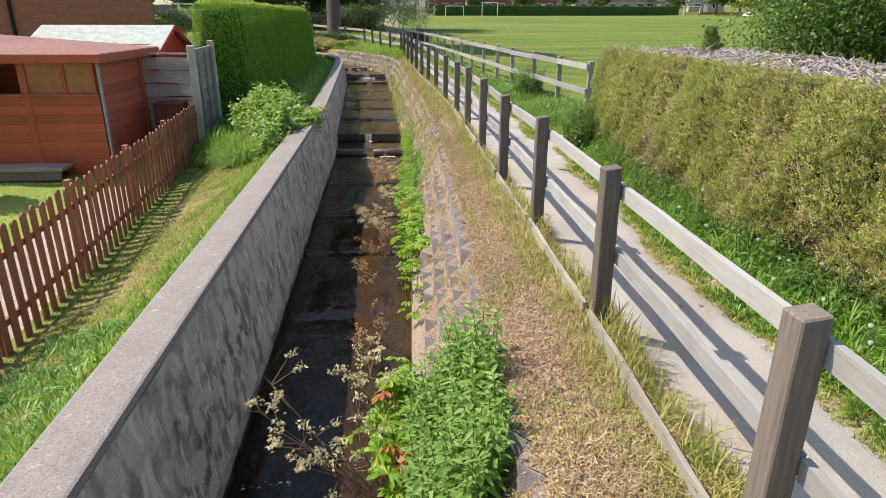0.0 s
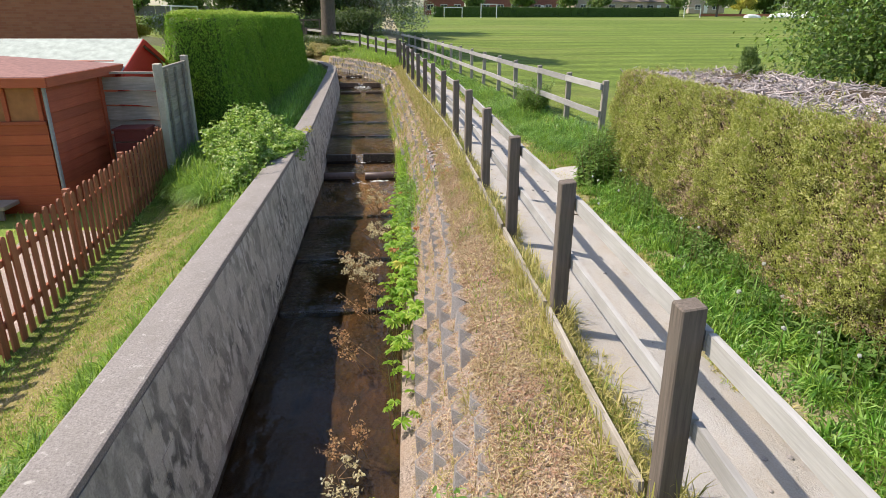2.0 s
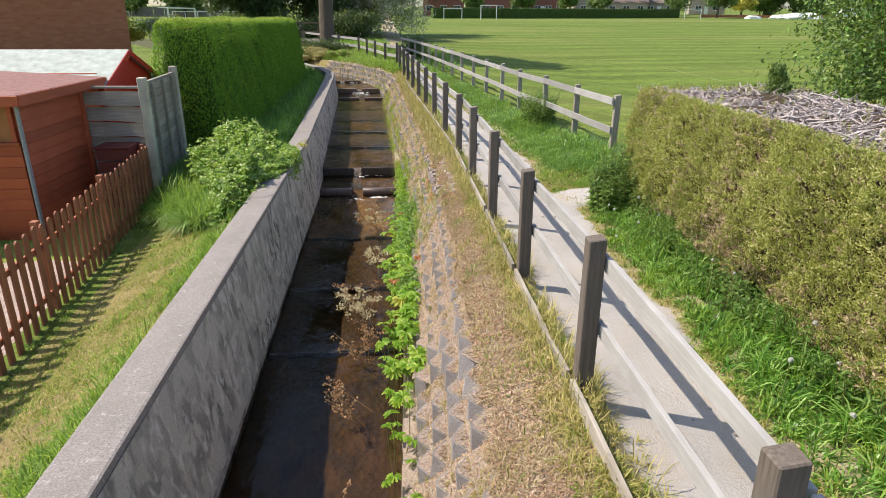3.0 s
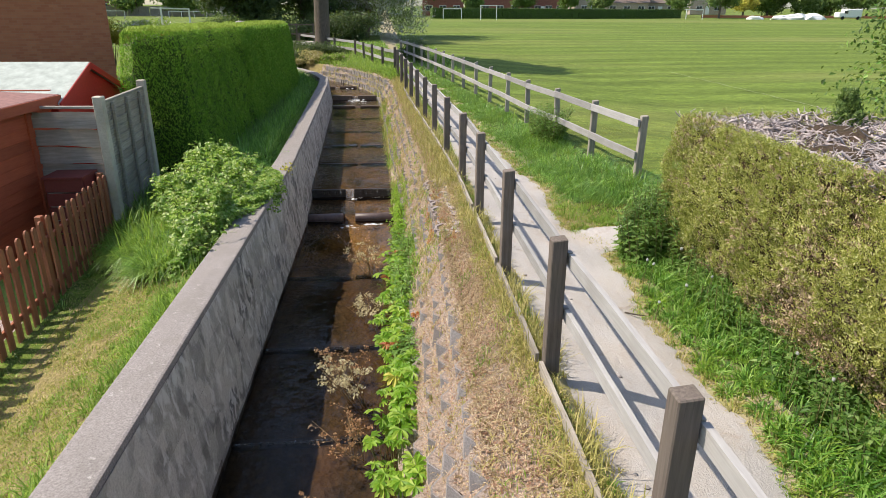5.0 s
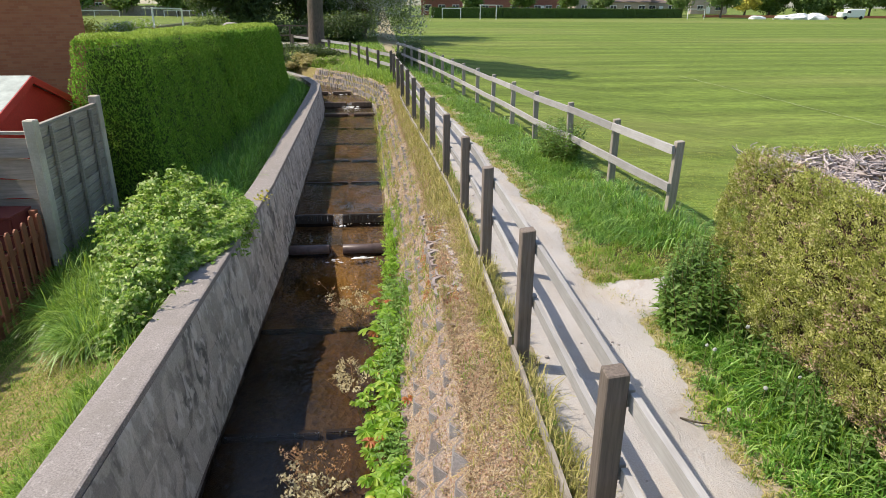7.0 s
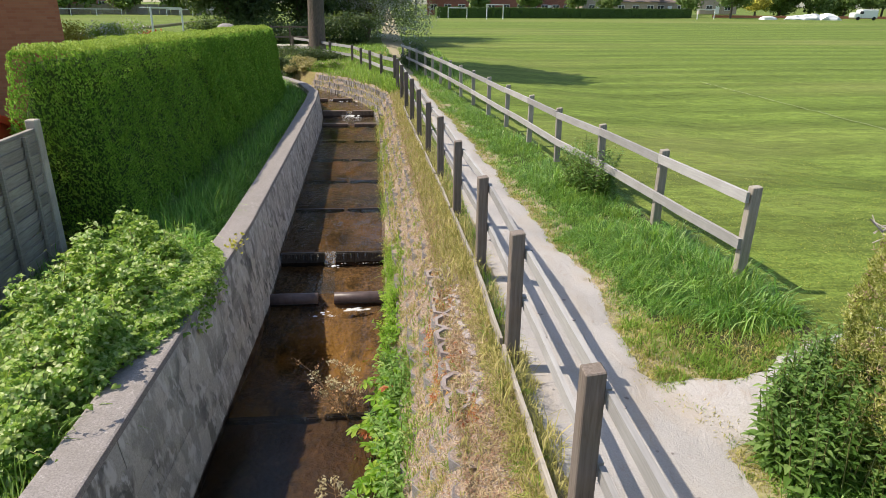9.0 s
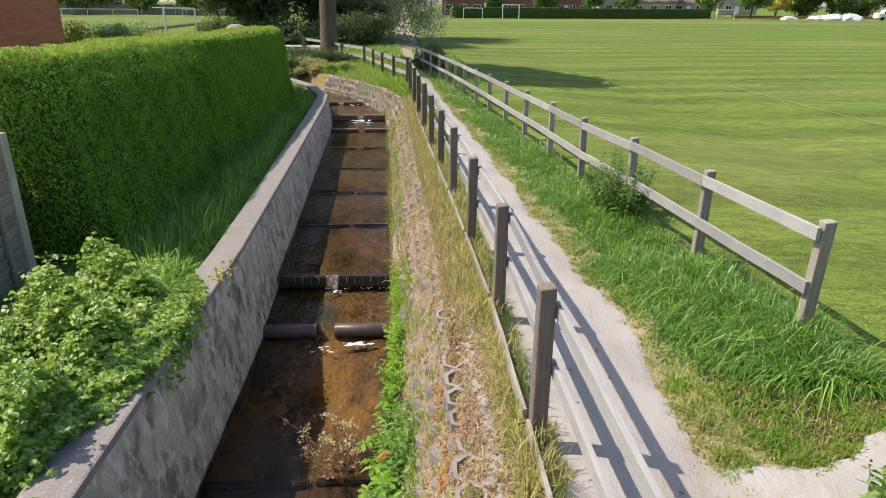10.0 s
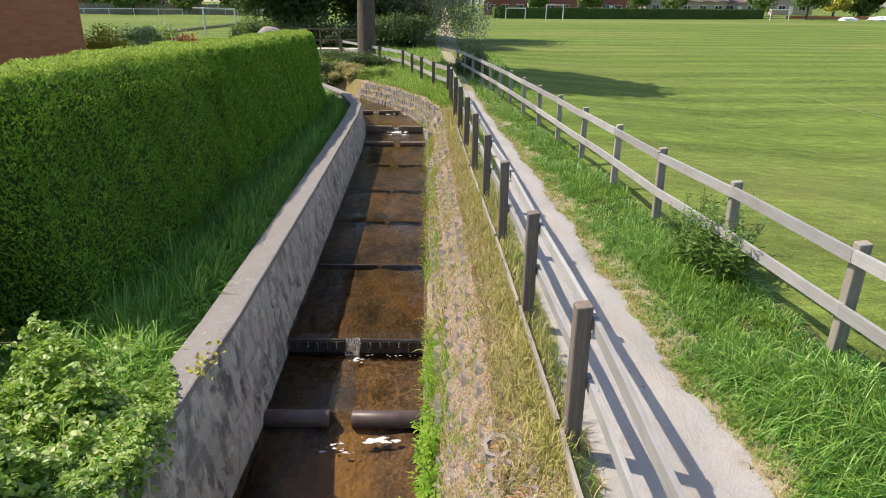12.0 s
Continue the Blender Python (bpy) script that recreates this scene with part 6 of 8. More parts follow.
    layers.append((*tufts(2.1, 2.75, -0.5, 28, 4200, 16, 0.035, 0.055, 0.006, 1.4, 0.3, rim), L_DRYGREEN))
    layers.append((*tufts(2.1, 2.75, -0.5, 28, 1500, 16, 0.03, 0.06, 0.006, 1.3, 0.3, rim), L_VERGE))
    u, y = scatter(14000, 1.24, 1.85, 11, 34)
    k = np.abs(u - np.interp(y, [11, 17, 22, 30], [1.36, 1.43, 1.52, 1.54])) < np.interp(y, [11, 17, 22], [0.08, 0.12, 0.20])
    layers.append((roots_of(u[k], y[k]), 0.11, 0.007, 1.1, L_VERGE))
    grass("tall_verge_grass", "lush tall green grass between path, hedge and field fence", layers)


def lane_gap(y):
    """Offset of the field fence's line from the path's swing."""
    x = np.interp(y, [9, 11.7, 20.3, 27.5, 32, 39], [3.85, 3.73, 3.09, 2.47, 2.0, 1.2])
    return x - 3.85 - lane(y)


build_right_verge()


def build_field_grass():
    x = rng.uniform(3.4, 9, 26000)
    y = 9.5 + 9 * rng.random(26000) ** 1.3
    k = x > np.interp(y, [9, 11.7, 20.4, 29.15], [3.6, 3.85, 3.2, 2.6])
    x, y = x[k], y[k]
    k = ~on_path(u_of(x, y), y)
    x, y = x[k], y[k]
    grass("field_grass", "short mown grass at the edge of the playing field", [(np.stack([x, y, land(x, y)], 1), 0.022, 0.006, 1.5, L_LAWN)])


build_field_grass()


# ---------------------------------------------------------------- plants
def build_brambles():
    """Mound of brambles behind the wall, spilling over the coping."""
    bush = thing("bramble_bush", (-2.2, 11.2, lz(-2.2, 11.2)), "sprawling sunlit bramble bush spilling over the wall", "bush")
    n = 15500
    a, r = rng.uniform(0, 2 * np.pi, n), np.sqrt(rng.random(n))
    x = -2.06 + 0.88 * r * np.cos(a) + 0.06 * np.sin(a * 5)
    y = 11.60 + 2.15 * r * np.sin(a) + 0.15 * np.sin(a * 4)
    left = np.interp(y, [9.4, 10.4, 11.4, 13.8], [-1.75, -2.05, -2.6, -2.95])
    x = np.where(x < left, left + (left - x) * 0.25 + 0.08 * rng.normal(size=n), x)
    reach = np.interp(y, [9.6, 10.6, 11.2, 11.7, 12.3, 12.9, 13.4, 13.8], [-1.85, -1.64, -1.42, -1.32, -1.34, -1.48, -1.58, -1.66])
    x = np.minimum(x, reach + 0.06 * rng.normal(size=n))
    lump = 0.17 * np.sin(x * 4.1 + y * 2.3) * np.sin(y * 3.3 - x) + 0.12 * np.sin(y * 7 + x * 6) + 0.07 * np.sin(x * 13 - y * 11)
    top = 0.28 - 0.66 * r ** 2.6 + lump + 0.20 * (rng.random(n) < 0.05) * rng.random(n)
    low = np.where(x > -1.60, WALL_TOP + 0.01 - np.clip((x + 1.32) * 2.5, 0, 0.5), -0.35)
    top = np.maximum(np.where(x > -1.66, np.minimum(top, WALL_TOP + 0.13), top), low + 0.04)
    z = top - (top - low) * rng.random(n) ** 2.0 * 0.7
    P = np.stack([x, y, z], 1)
    N = np.stack([0.5 * np.cos(a) * r, 0.5 * np.sin(a) * r, np.ones(n)], 1)
    nr = unit(unit(N) + rng.normal(size=P.shape) * 0.55)
    p = Pile()
    head = rng.uniform(0, 2 * np.pi, n)
    for k in range(3):
        w = head + (k - 1) * 1.25
        d = np.stack([np.cos(w), np.sin(w), np.full(n, -0.1)], 1)
        v, q, t = ovate(P + d * 0.024, nr + rng.normal(size=P.shape) * 0.22, 0.049 if k == 1 else 0.042, 0.036, 0.14, d, 0.4)
        p.add(v, q, t)
    s = Pile()
    for k in range(150):
        i = rng.integers(n)
        if top[i] - z[i] > 0.12 or x[i] > -1.62:
            continue
        q0, a0 = Vector(P[i]), random.uniform(0, 6.28)
        d = Vector((math.cos(a0), math.sin(a0), 0)) * random.uniform(0.12, 0.34)
        rise_up = Vector((0, 0, random.uniform(0.06, 0.24)))
        pts = [q0, q0 + d * 0.5 + rise_up, q0 + d + rise_up * 0.7]
        v, f = tube("", pts, [0.004, 0.003, 0.002], M_STEM, 4)
        s.add(v, f)
        w = rng.random(15)[:, None]
        c = np.array(pts[0]) * (1 - w) ** 2 + 2 * w * (1 - w) * np.array(pts[1]) + w * w * np.array(pts[2]) + rng.normal(size=(15, 3)) * 0.025
        v, q, t = ovate(c, rng.normal(size=c.shape) * 0.5 + np.array([0, 0, 1]), 0.052, 0.038, 0.14, None, 0.4)
        p.add(v, q, t)
    put("foliage", p.mesh("foliage", L_BRAMBLE), bush, kind="stuff")
    put("stem_growth", s.mesh("stem_growth", M_STEM, True), bush, kind="stuff")
    e = Pile()
    m = 34
    Q = np.stack([rng.uniform(-1.42, -1.24, m), 13.35 + rng.normal(0, 0.13, m), np.zeros(m)], 1)
    Q[:, 2] = WALL_TOP + 0.03 - np.clip(Q[:, 0] + 1.3, 0, 1) * 2.5 * rng.random(m)
    v, q, t = ovate(Q, rng.normal(size=Q.shape) * 0.5 + np.array([0.5, 0, 0.8]), 0.045, 0.036, 0.12)
    e.add(v, q, t)
    put("trailing_growth", e.mesh("trailing_growth", L_YELLOW), bush, kind="stuff", label="yellow-green trailing leaves over the coping")


build_brambles()


def leafy_stems(name, label, spots, tall, per, size, mat, spread=0.12, category="plant"):
    """A stand of upright stems with leaves in pairs up each one."""
    x, y = spots
    cx, cy = float(x.mean()), float(y.mean())
    z = land(x, y)
    base = thing(name, (cx, cy, lz(cx, cy)), label, category)
    p, s = Pile(), Pile()
    n = len(x)
    h = tall * rng.uniform(0.6, 1.15, n)
    lean = rng.normal(0, spread, (n, 2))
    for i in range(n):
        a = Vector((x[i], y[i], z[i] - 0.03))
        b = a + Vector((lean[i, 0] * h[i], lean[i, 1] * h[i], h[i]))
        v, f = tube("", [a, (a + b) / 2 + Vector((0, 0, 0.02)), b], [0.005, 0.004, 0.002], M_STEM, 4)
        s.add(v, f)
    t = np.tile(np.linspace(0.18, 1.0, per), n)
    i = np.repeat(np.arange(n), per)
    ang = np.tile(np.arange(per) * 1.57, n) + np.repeat(rng.uniform(0, 6.28, n), per)
    for turn in (0.0, math.pi):
        d = np.stack([np.cos(ang + turn), np.sin(ang + turn), np.full(len(ang), -0.15)], 1)
        ln = size * (1.25 - 0.75 * t)
        c = np.stack([x[i] + lean[i, 0] * h[i] * t, y[i] + lean[i, 1] * h[i] * t, z[i] + h[i] * t], 1) + d * ln[:, None] * 0.55
        nr = np.stack([-d[:, 0] * 0.1, -d[:, 1] * 0.1, np.ones(len(ang))], 1) + rng.normal(size=c.shape) * 0.3
        v, q, tri = ovate(c, nr, ln * 1.15, ln * 0.40, 0.14, d, 0.35)
        p.add(v, q, tri)
    put("stem_growth", s.mesh("stem_growth", M_STEM, True), base, kind="stuff")
    put("foliage", p.mesh("foliage", mat), base, kind="stuff")
    return base


def spots_in(n, x0, x1, y0, y1):
    return rng.uniform(x0, x1, n), rng.uniform(y0, y1, n)


def oval(n, cx, cy, rx, ry):
    a, r = rng.uniform(0, 6.283, n), np.sqrt(rng.random(n))
    return cx + rx * r * np.cos(a), cy + ry * r * np.sin(a)


def corner_spots(n):
    """Thick along the old hedge's foot, thinning towards the branch path."""
    x = np.maximum(rng.normal(3.20, 0.25, n), 2.72)
    return x, np.minimum(rng.normal(9.45, 0.30, n), 9.66 + (x - 2.95) * 0.7 + 0.05 * rng.normal(size=n))


leafy_stems("nettle_clump", "dense bright green nettles on the stream's edge", oval(230, 0.30, 2.95, 0.25, 0.75), 0.52, 12, 0.094, L_NETTLE)
leafy_stems("nettle_clump", "green nettles by the corner of the old hedge", corner_spots(380), 0.60, 13, 0.085, L_NETTLEDARK)
leafy_stems("nettle_clump", "dark green weeds along the foot of the old hedge", oval(460, 3.02, 5.0, 0.24, 4.4), 0.30, 7, 0.07, L_NETTLEDARK)
leafy_stems("weed_clump", "mixed green weeds by the stream", oval(190, 0.34, 10.9, 0.17, 1.3), 0.32, 8, 0.085, L_NETTLE, 0.28)
leafy_stems("weed_clump", "low green weeds by the stream", oval(70, 0.33, 8.9, 0.12, 0.7), 0.24, 8, 0.075, L_NETTLE, 0.28)
leafy_stems("weed_clump", "low green weeds by the stream", oval(150, 0.34, 12.8, 0.15, 1.1), 0.26, 8, 0.078, L_HERB, 0.28)
leafy_stems("weed_clump", "low yellow-green weeds by the stream", oval(60, 0.38, 14.6, 0.09, 0.9), 0.16, 7, 0.05, L_HERB)
leafy_stems("weed_clump", "thin straggling shrub grown through the field fence", oval(90, 3.40, 15.3, 0.28, 0.6), 0.66, 16, 0.095, L_NETTLEDARK, 0.35)


build_left_verge()


def palmate(name, label, cx, cy, rx, ry, n, size, tall, mats):
    """A clump of broad lobed leaves on stalks."""
    base = thing(name, (cx, cy, lz(cx, cy)), label, "plant", "broad-leaved herbs")
    p, s = Pile(), Pile()
    xs, ys = oval(n, cx, cy, rx, ry)
    for x, y in zip(xs, ys):
        z = lz(x, y)
        h = tall * random.uniform(0.4, 1.1)
        out = Vector((x - cx, y - cy, 0)) * 0.5 + Vector((random.gauss(0, 0.05), random.gauss(0, 0.05), 0))
        top = Vector((x, y, max(z, -1.15) + h)) + out
        v, f = tube("", [Vector((x, y, z - 0.02)), (Vector((x, y, z)) + top) / 2 + Vector((0, 0, 0.04)), top], [0.005, 0.004, 0.003], M_STEM, 4)
        s.add(v, f)
        k = random.choice((7, 9, 9))
        a0 = random.uniform(0, 6.28)
        nr = Vector((out.x + random.gauss(0, 0.25), out.y + random.gauss(0, 0.25), 1)).normalized()
        ex = nr.orthogonal().normalized()
        ey = nr.cross(ex)
        sz = size * random.uniform(0.5, 1.0)
        slot = 1 if random.random() < 0.05 and len(mats) > 1 else 0
        for j in range(k):
            w = a0 + (j - (k - 1) / 2) * 0.60
            d = ex * math.cos(w) + ey * math.sin(w)
            sd = nr.cross(d)
            tip = top + d * sz - nr * sz * 0.22
            m1 = top + d * sz * 0.55 + sd * sz * 0.15 + nr * 0.01
            m2 = top + d * sz * 0.55 - sd * sz * 0.15 + nr * 0.01
            t1 = top + d * sz * 0.82 + sd * sz * 0.17 - nr * sz * 0.1
            t2 = top + d * sz * 0.82 - sd * sz * 0.17 - nr * sz * 0.1
            p.add([top[:], m1[:], t1[:], tip[:], t2[:], m2[:], (top + d * sz * 0.6 - nr * 0.008)[:]], (), [(0, 1, 6), (1, 2, 6), (2, 3, 6), (3, 4, 6), (4, 5, 6), (5, 0, 6)], slot)
    put("stem_growth", s.mesh("stem_growth", M_STEM, True), base, kind="stuff")
    put("foliage", p.mesh("foliage", mats), base, kind="stuff")


HERB_LABEL = "bright green broad-leaved herb at the water's edge"
for cx, cy, rx, ry, n, sz in ((0.04, 3.75, 0.15, 0.42, 70, 0.13), (0.20, 5.9, 0.08, 0.45, 12, 0.09), (0.22, 7.1, 0.09, 0.55, 44, 0.105),
                             (0.28, 8.0, 0.09, 0.5, 60, 0.11), (0.25, 9.2, 0.10, 0.45, 34, 0.11), (0.30, 9.5, 0.11, 0.55, 30, 0.12), (0.32, 10.9, 0.11, 0.6, 44, 0.13), (0.36, 11.9, 0.08, 0.6, 24, 0.08)):
    palmate("broad_leaved_herb", HERB_LABEL, cx, cy, rx, ry, n, sz, 0.26, [L_HERB, L_RED if cy < 4.5 or cy > 9 else L_YELLOW])


def dead_dock(cx, cy, tall, n, pale=False, z=-1.25, tip=0.35):
    """A dead branching plant with clusters of seeds, standing in the shallows."""
    base = thing("dead_dock", (cx, cy, z), "dry rusty-brown dead dock with seed clusters, in the shallows" if not pale else "dry straggling plant with pale seed heads, over the water", "plant", "dead docks")
    s, p = Pile(), Pile()
    for k in range(max(4, int(n * (0.75 if pale else 0.7)))):
        a, e = random.uniform(0, 6.28), random.uniform(0.2, 0.8)
        h = tall * random.uniform(0.65, 1.1)
        b = Vector((cx + random.gauss(0, 0.05), cy + random.gauss(0, 0.06), z - 0.05))
        d = Vector((math.cos(a) * math.sin(e) - tip, math.sin(a) * math.sin(e), math.cos(e))).normalized()
        m, t = b + d * h * 0.5 + Vector((0, 0, 0.03)), b + d * h
        v, f = tube("", [b, m, t], [0.005, 0.004, 0.002], M_DEADSTEM, 4)
        s.add(v, f)
        for j in range(5 if pale else 6):
            w = random.uniform(0.35, 1.0)
            q = b + (t - b) * w
            o = Vector((random.gauss(0, 1), random.gauss(0, 1), random.uniform(0.2, 1.2))).normalized() * h * random.uniform(0.14, 0.36)
            v, f = tube("", [q, q + o * 0.6, q + o], [0.0028, 0.002, 0.001], M_DEADSTEM, 3)
            s.add(v, f)
            c = np.array(q + o) + rng.normal(size=(18, 3)) * np.array([0.024, 0.024, 0.014]) if pale else np.array(q) + np.outer(rng.uniform(0.4, 1, 9), np.array(o)) + rng.normal(size=(9, 3)) * 0.014
            v, f = leaves(c, rng.normal(size=c.shape), 0.030 if pale else 0.024, 0.020, 0.2)
            p.add(v, (), f)
    put("stem_growth", s.mesh("stem_growth", M_DEADSTEM, True), base, kind="stuff")
    put("seed_growth", p.mesh("seed_growth", L_PALESEED if pale else L_SEED), base, kind="stuff")


for cx, cy, tall, n, pale in ((-0.22, 3.4, 0.95, 11, True), (-0.12, 4.6, 0.5, 5, True), (-0.12, 5.3, 0.45, 6, False), (-0.10, 6.7, 0.5, 7, False), (-0.06, 7.7, 0.55, 8, False),
                              (-0.10, 8.5, 0.6, 8, True), (-0.10, 8.95, 0.5, 8, False), (-0.02, 10.1, 0.45, 6, True), (-0.0, 11.6, 0.62, 8, False), (0.0, 11.9, 0.5, 5, True)):
    dead_dock(cx, cy, tall, n, pale)


def build_umbels():
    """Cow parsley and dandelion clocks in the verge."""
    for k in range(22):
        u, y = random.uniform(2.45, 3.0), random.uniform(2.5, 8.8)
        x, z = float(x_of(u, y)), float(z_of_u(u, y))
        h = random.uniform(0.18, 0.38)
        f = thing("white_flower_head", (x, y, z), "small white flower head on a thin green stalk in the verge", "flower", "verge flowers")
        v, q = tube("", [(x, y, z - 0.01), (x + 0.02, y, z + h)], [0.003, 0.002], M_STEM, 4)
        put("stalk", fast_mesh("stalk", v, [q], M_STEM), f)
        bm = bmesh.new()
        bmesh.ops.create_icosphere(bm, subdivisions=2, radius=random.uniform(0.010, 0.017))
        for w in bm.verts:
            w.co *= random.uniform(0.7, 1.15)
            w.co += Vector((x + 0.02, y, z + h))
        put("petals", bm_mesh("petals", bm, L_CLOCK), f)


build_umbels()


# ---------------------------------------------------------------- trees, bushes and distance
def build_tree(name, x, y, tall, crown_z, radii, n, leaf, mats, label, trunk_r=0.3, lobes=9, blossom=0.0, limbs=7, category="tree", lean=(0.0, 0.0)):
    """A tapered trunk with limbs, and a crown of many leaves gathered in uneven lobes."""
    z = lz(x, y)
    tree = thing(name, (x, y, z), label, category)
    s = Pile()
    if trunk_r > 0:
        v, f = tube("", [(x, y, z - 0.2), (x, y, z + 0.3), (x + 0.1, y, z + tall * 0.4), (x + 0.2, y + 0.1, z + tall * 0.8)], [trunk_r * 1.35, trunk_r, trunk_r * 0.8, trunk_r * 0.25], M_BARK, 12)
        s.add(v, f)
    cz = z + crown_z
    centres = []
    for k in range(lobes):
        a = k * 2.4 + random.uniform(-0.4, 0.4)
        r = math.sqrt((k + 0.5) / lobes)
        c = Vector((x + lean[0] + radii[0] * 0.72 * r * math.cos(a), y + lean[1] + radii[1] * 0.72 * r * math.sin(a), cz + radii[2] * random.uniform(-0.55, 0.6) * (1.1 - 0.4 * r)))
        centres.append((c, random.uniform(0.36, 0.58)))
        if trunk_r > 0 and k < limbs:
            q = Vector((x + 0.1, y, z + tall * random.uniform(0.25, 0.5)))
            v, f = tube("", [q, (q + c) / 2 + Vector((0, 0, 0.2)), c], [trunk_r * 0.35, trunk_r * 0.2, trunk_r * 0.06], M_BARK, 6)
            s.add(v, f)
    if s.n:
        put("trunk", s.mesh("trunk", M_BARK, True), tree)
    which = rng.integers(lobes, size=n)
    C = np.array([tuple(c) for c, _ in centres])[which]
    R = np.array([r for _, r in centres])[which][:, None] * np.array(radii)
    d = unit(rng.normal(size=(n, 3)))
    rad = rng.random((n, 1)) ** 0.45
    wob = 1 + 0.25 * np.sin(d[:, :1] * 7 + which[:, None]) * np.sin(d[:, 1:2] * 9 + d[:, 2:3] * 5)
    P = C + d * R * rad * wob
    nr = unit(d + np.array([0, 0, 0.5]) + rng.normal(size=d.shape) * 0.7)
    p = Pile()
    slot = (rng.random(n) < blossom * (rad[:, 0] > 0.6)).astype(int)
    for k in range(len(mats)):
        m = slot == k
        if m.any():
            v, t = leaves(P[m], nr[m], leaf, leaf * 0.6, 0.15)
            p.add(v, (), t, k)
    put("crown", p.mesh("crown", mats), tree)
    return tree


def build_sprout(x, y):
    """A young conifer shoot standing out of the cut hedge top."""
    z = 1.15
    shoot = thing("conifer_sprout", (x, y, z), "young green conifer sprout grown through the hedge top", "plant")
    v, f = tube("", [(x, y, z), (x + 0.02, y, z + 0.18), (x - 0.04, y, z + 0.36)], [0.012, 0.008, 0.004], M_STEM, 6)
    put("stem_growth", fast_mesh("stem_growth", v, [f], M_STEM, None, True), shoot)
    a, h = rng.uniform(0, 2 * np.pi, 260), rng.random(260) ** 0.8
    r = 0.21 * (1.08 - 0.8 * h) * np.sqrt(rng.random(260))
    P = np.stack([x + r * np.cos(a) - 0.06 * h, y + r * np.sin(a), z + 0.04 + 0.36 * h - 0.5 * r * r / 0.2], 1)
    N = np.stack([np.cos(a), np.sin(a), np.full(260, 0.2)], 1)
    v, t = sprays(P, N, 9, 0.036)
    put("foliage", fast_mesh("foliage", v, [t], L_TREE), shoot)


build_tree("big_tree", -2.9, 38.6, 16, 11.0, (3.6, 4.2, 5.2), 52000, 0.42, [L_DARKTREE], "large broadleaf tree with a thick bare trunk above the stream bend", 0.41, 14, lean=(-0.9, -0.4))
build_tree("blossom_tree", -0.9, 54, 6.0, 2.9, (3.9, 4.2, 3.4), 40000, 0.15, [L_HAWTHORN, L_BLOSSOM], "low hawthorn in white blossom at the field's edge", 0.22, 14, 0.55)
build_tree("dark_tree", -5.5, 53, 9, 4.2, (5.0, 4.0, 4.8), 18000, 0.28, [L_DARKTREE], "dark dense tree behind the stream bend", 0.3, 12)
build_tree("dark_tree", -9.6, 50, 10, 4.2, (3.4, 3.4, 4.8), 18000, 0.26, [L_DARKTREE], "dark evergreen tree at the edge of the field", 0.3, 12)
build_tree("dark_tree", -3.2, 62, 14, 6.6, (6.5, 4.0, 7.4), 22000, 0.36, [L_DARKTREE], "dark tree in shade behind the hawthorn", 0.3, 14)
build_tree("round_bush", -8.4, 40.5, 2.4, 1.1, (1.3, 1.2, 1.3), 7000, 0.12, [L_SHRUB], "rounded green garden conifer behind the hedge", 0.1, 8, category="bush")
build_tree("shrub", 7.5, 9.4, 3.4, 1.75, (2.2, 1.9, 1.6), 62000, 0.062, [L_SHRUB, L_LUSH], "dense leafy shrub behind the old hedge", 0.08, 18, 0.2, category="bush")
build_sprout(4.62, 9.0)
build_tree("bank_shrub", -1.9, 33.4, 0.6, 0.25, (0.75, 0.55, 0.4), 3500, 0.06, [L_VERGE, L_PALESEED], "pale grey-green shrub over the stream bend", 0.0, 6, 0.3, category="bush")
build_tree("dark_bush", -3.2, 36.8, 0.8, 0.3, (1.8, 1.0, 0.5), 6000, 0.09, [L_DARKTREE], "dark shaded bush under the big tree", 0.0, 7, category="bush")
build_tree("dark_bush", -3.9, 34.9, 0.9, 0.3, (1.3, 0.9, 0.55), 6000, 0.09, [L_DARKTREE], "dark shaded bush beside the bend of the wall", 0.0, 7, category="bush")
build_tree("bank_shrub", -3.1, 34.1, 0.6, 0.2, (0.8, 0.6, 0.4), 4000, 0.07, [L_DRYGREEN, L_PALESEED], "straw-coloured tangle above the stream bend", 0.0, 6, 0.25, category="bush")
build_tree("dark_bush", 1.6, 36.4, 1.2, 0.35, (1.0, 1.6, 0.75), 5500, 0.09, [L_DARKTREE], "dark bush at the end of the field fence", 0.0, 7, category="bush")
build_tree("garden_shrub", -10.7, 31.0, 1.5, 1.85, (0.9, 0.7, 0.6), 3500, 0.08, [L_YELLOW], "yellow-leaved garden shrub beside the house", 0.04, 6, category="bush")
build_tree("garden_shrub", -9.3, 31.2, 1.8, 1.85, (1.1, 0.8, 0.75), 5000, 0.08, [L_VERGE, L_BLOSSOM], "garden shrub with pale flowers behind the hedge", 0.04, 7, 0.35, category="bush")
build_tree("garden_shrub", -7.7, 31.0, 1.8, 1.75, (1.1, 0.8, 0.55), 5000, 0.09, [L_TREE, L_FLOWERRED], "garden shrub in bright red flower behind the hedge", 0.04, 7, 0.65, category="bush")
build_tree("garden_plant", -5.9, 8.95, 1.5, 1.0, (0.42, 0.4, 0.65), 1600, 0.10, [L_LUSH], "leafy garden plant before the summerhouse", 0.02, 6, category="plant")
for bx, by in ((-7.5, 48), (-4.5, 47), (-2.0, 48.5)):
    build_tree("dark_bush", bx, by, 2.0, 0.9, (2.4, 1.5, 1.3), 4200, 0.16, [L_DARKTREE], "dark shaded undergrowth beneath the trees", 0.0, 8, category="bush")


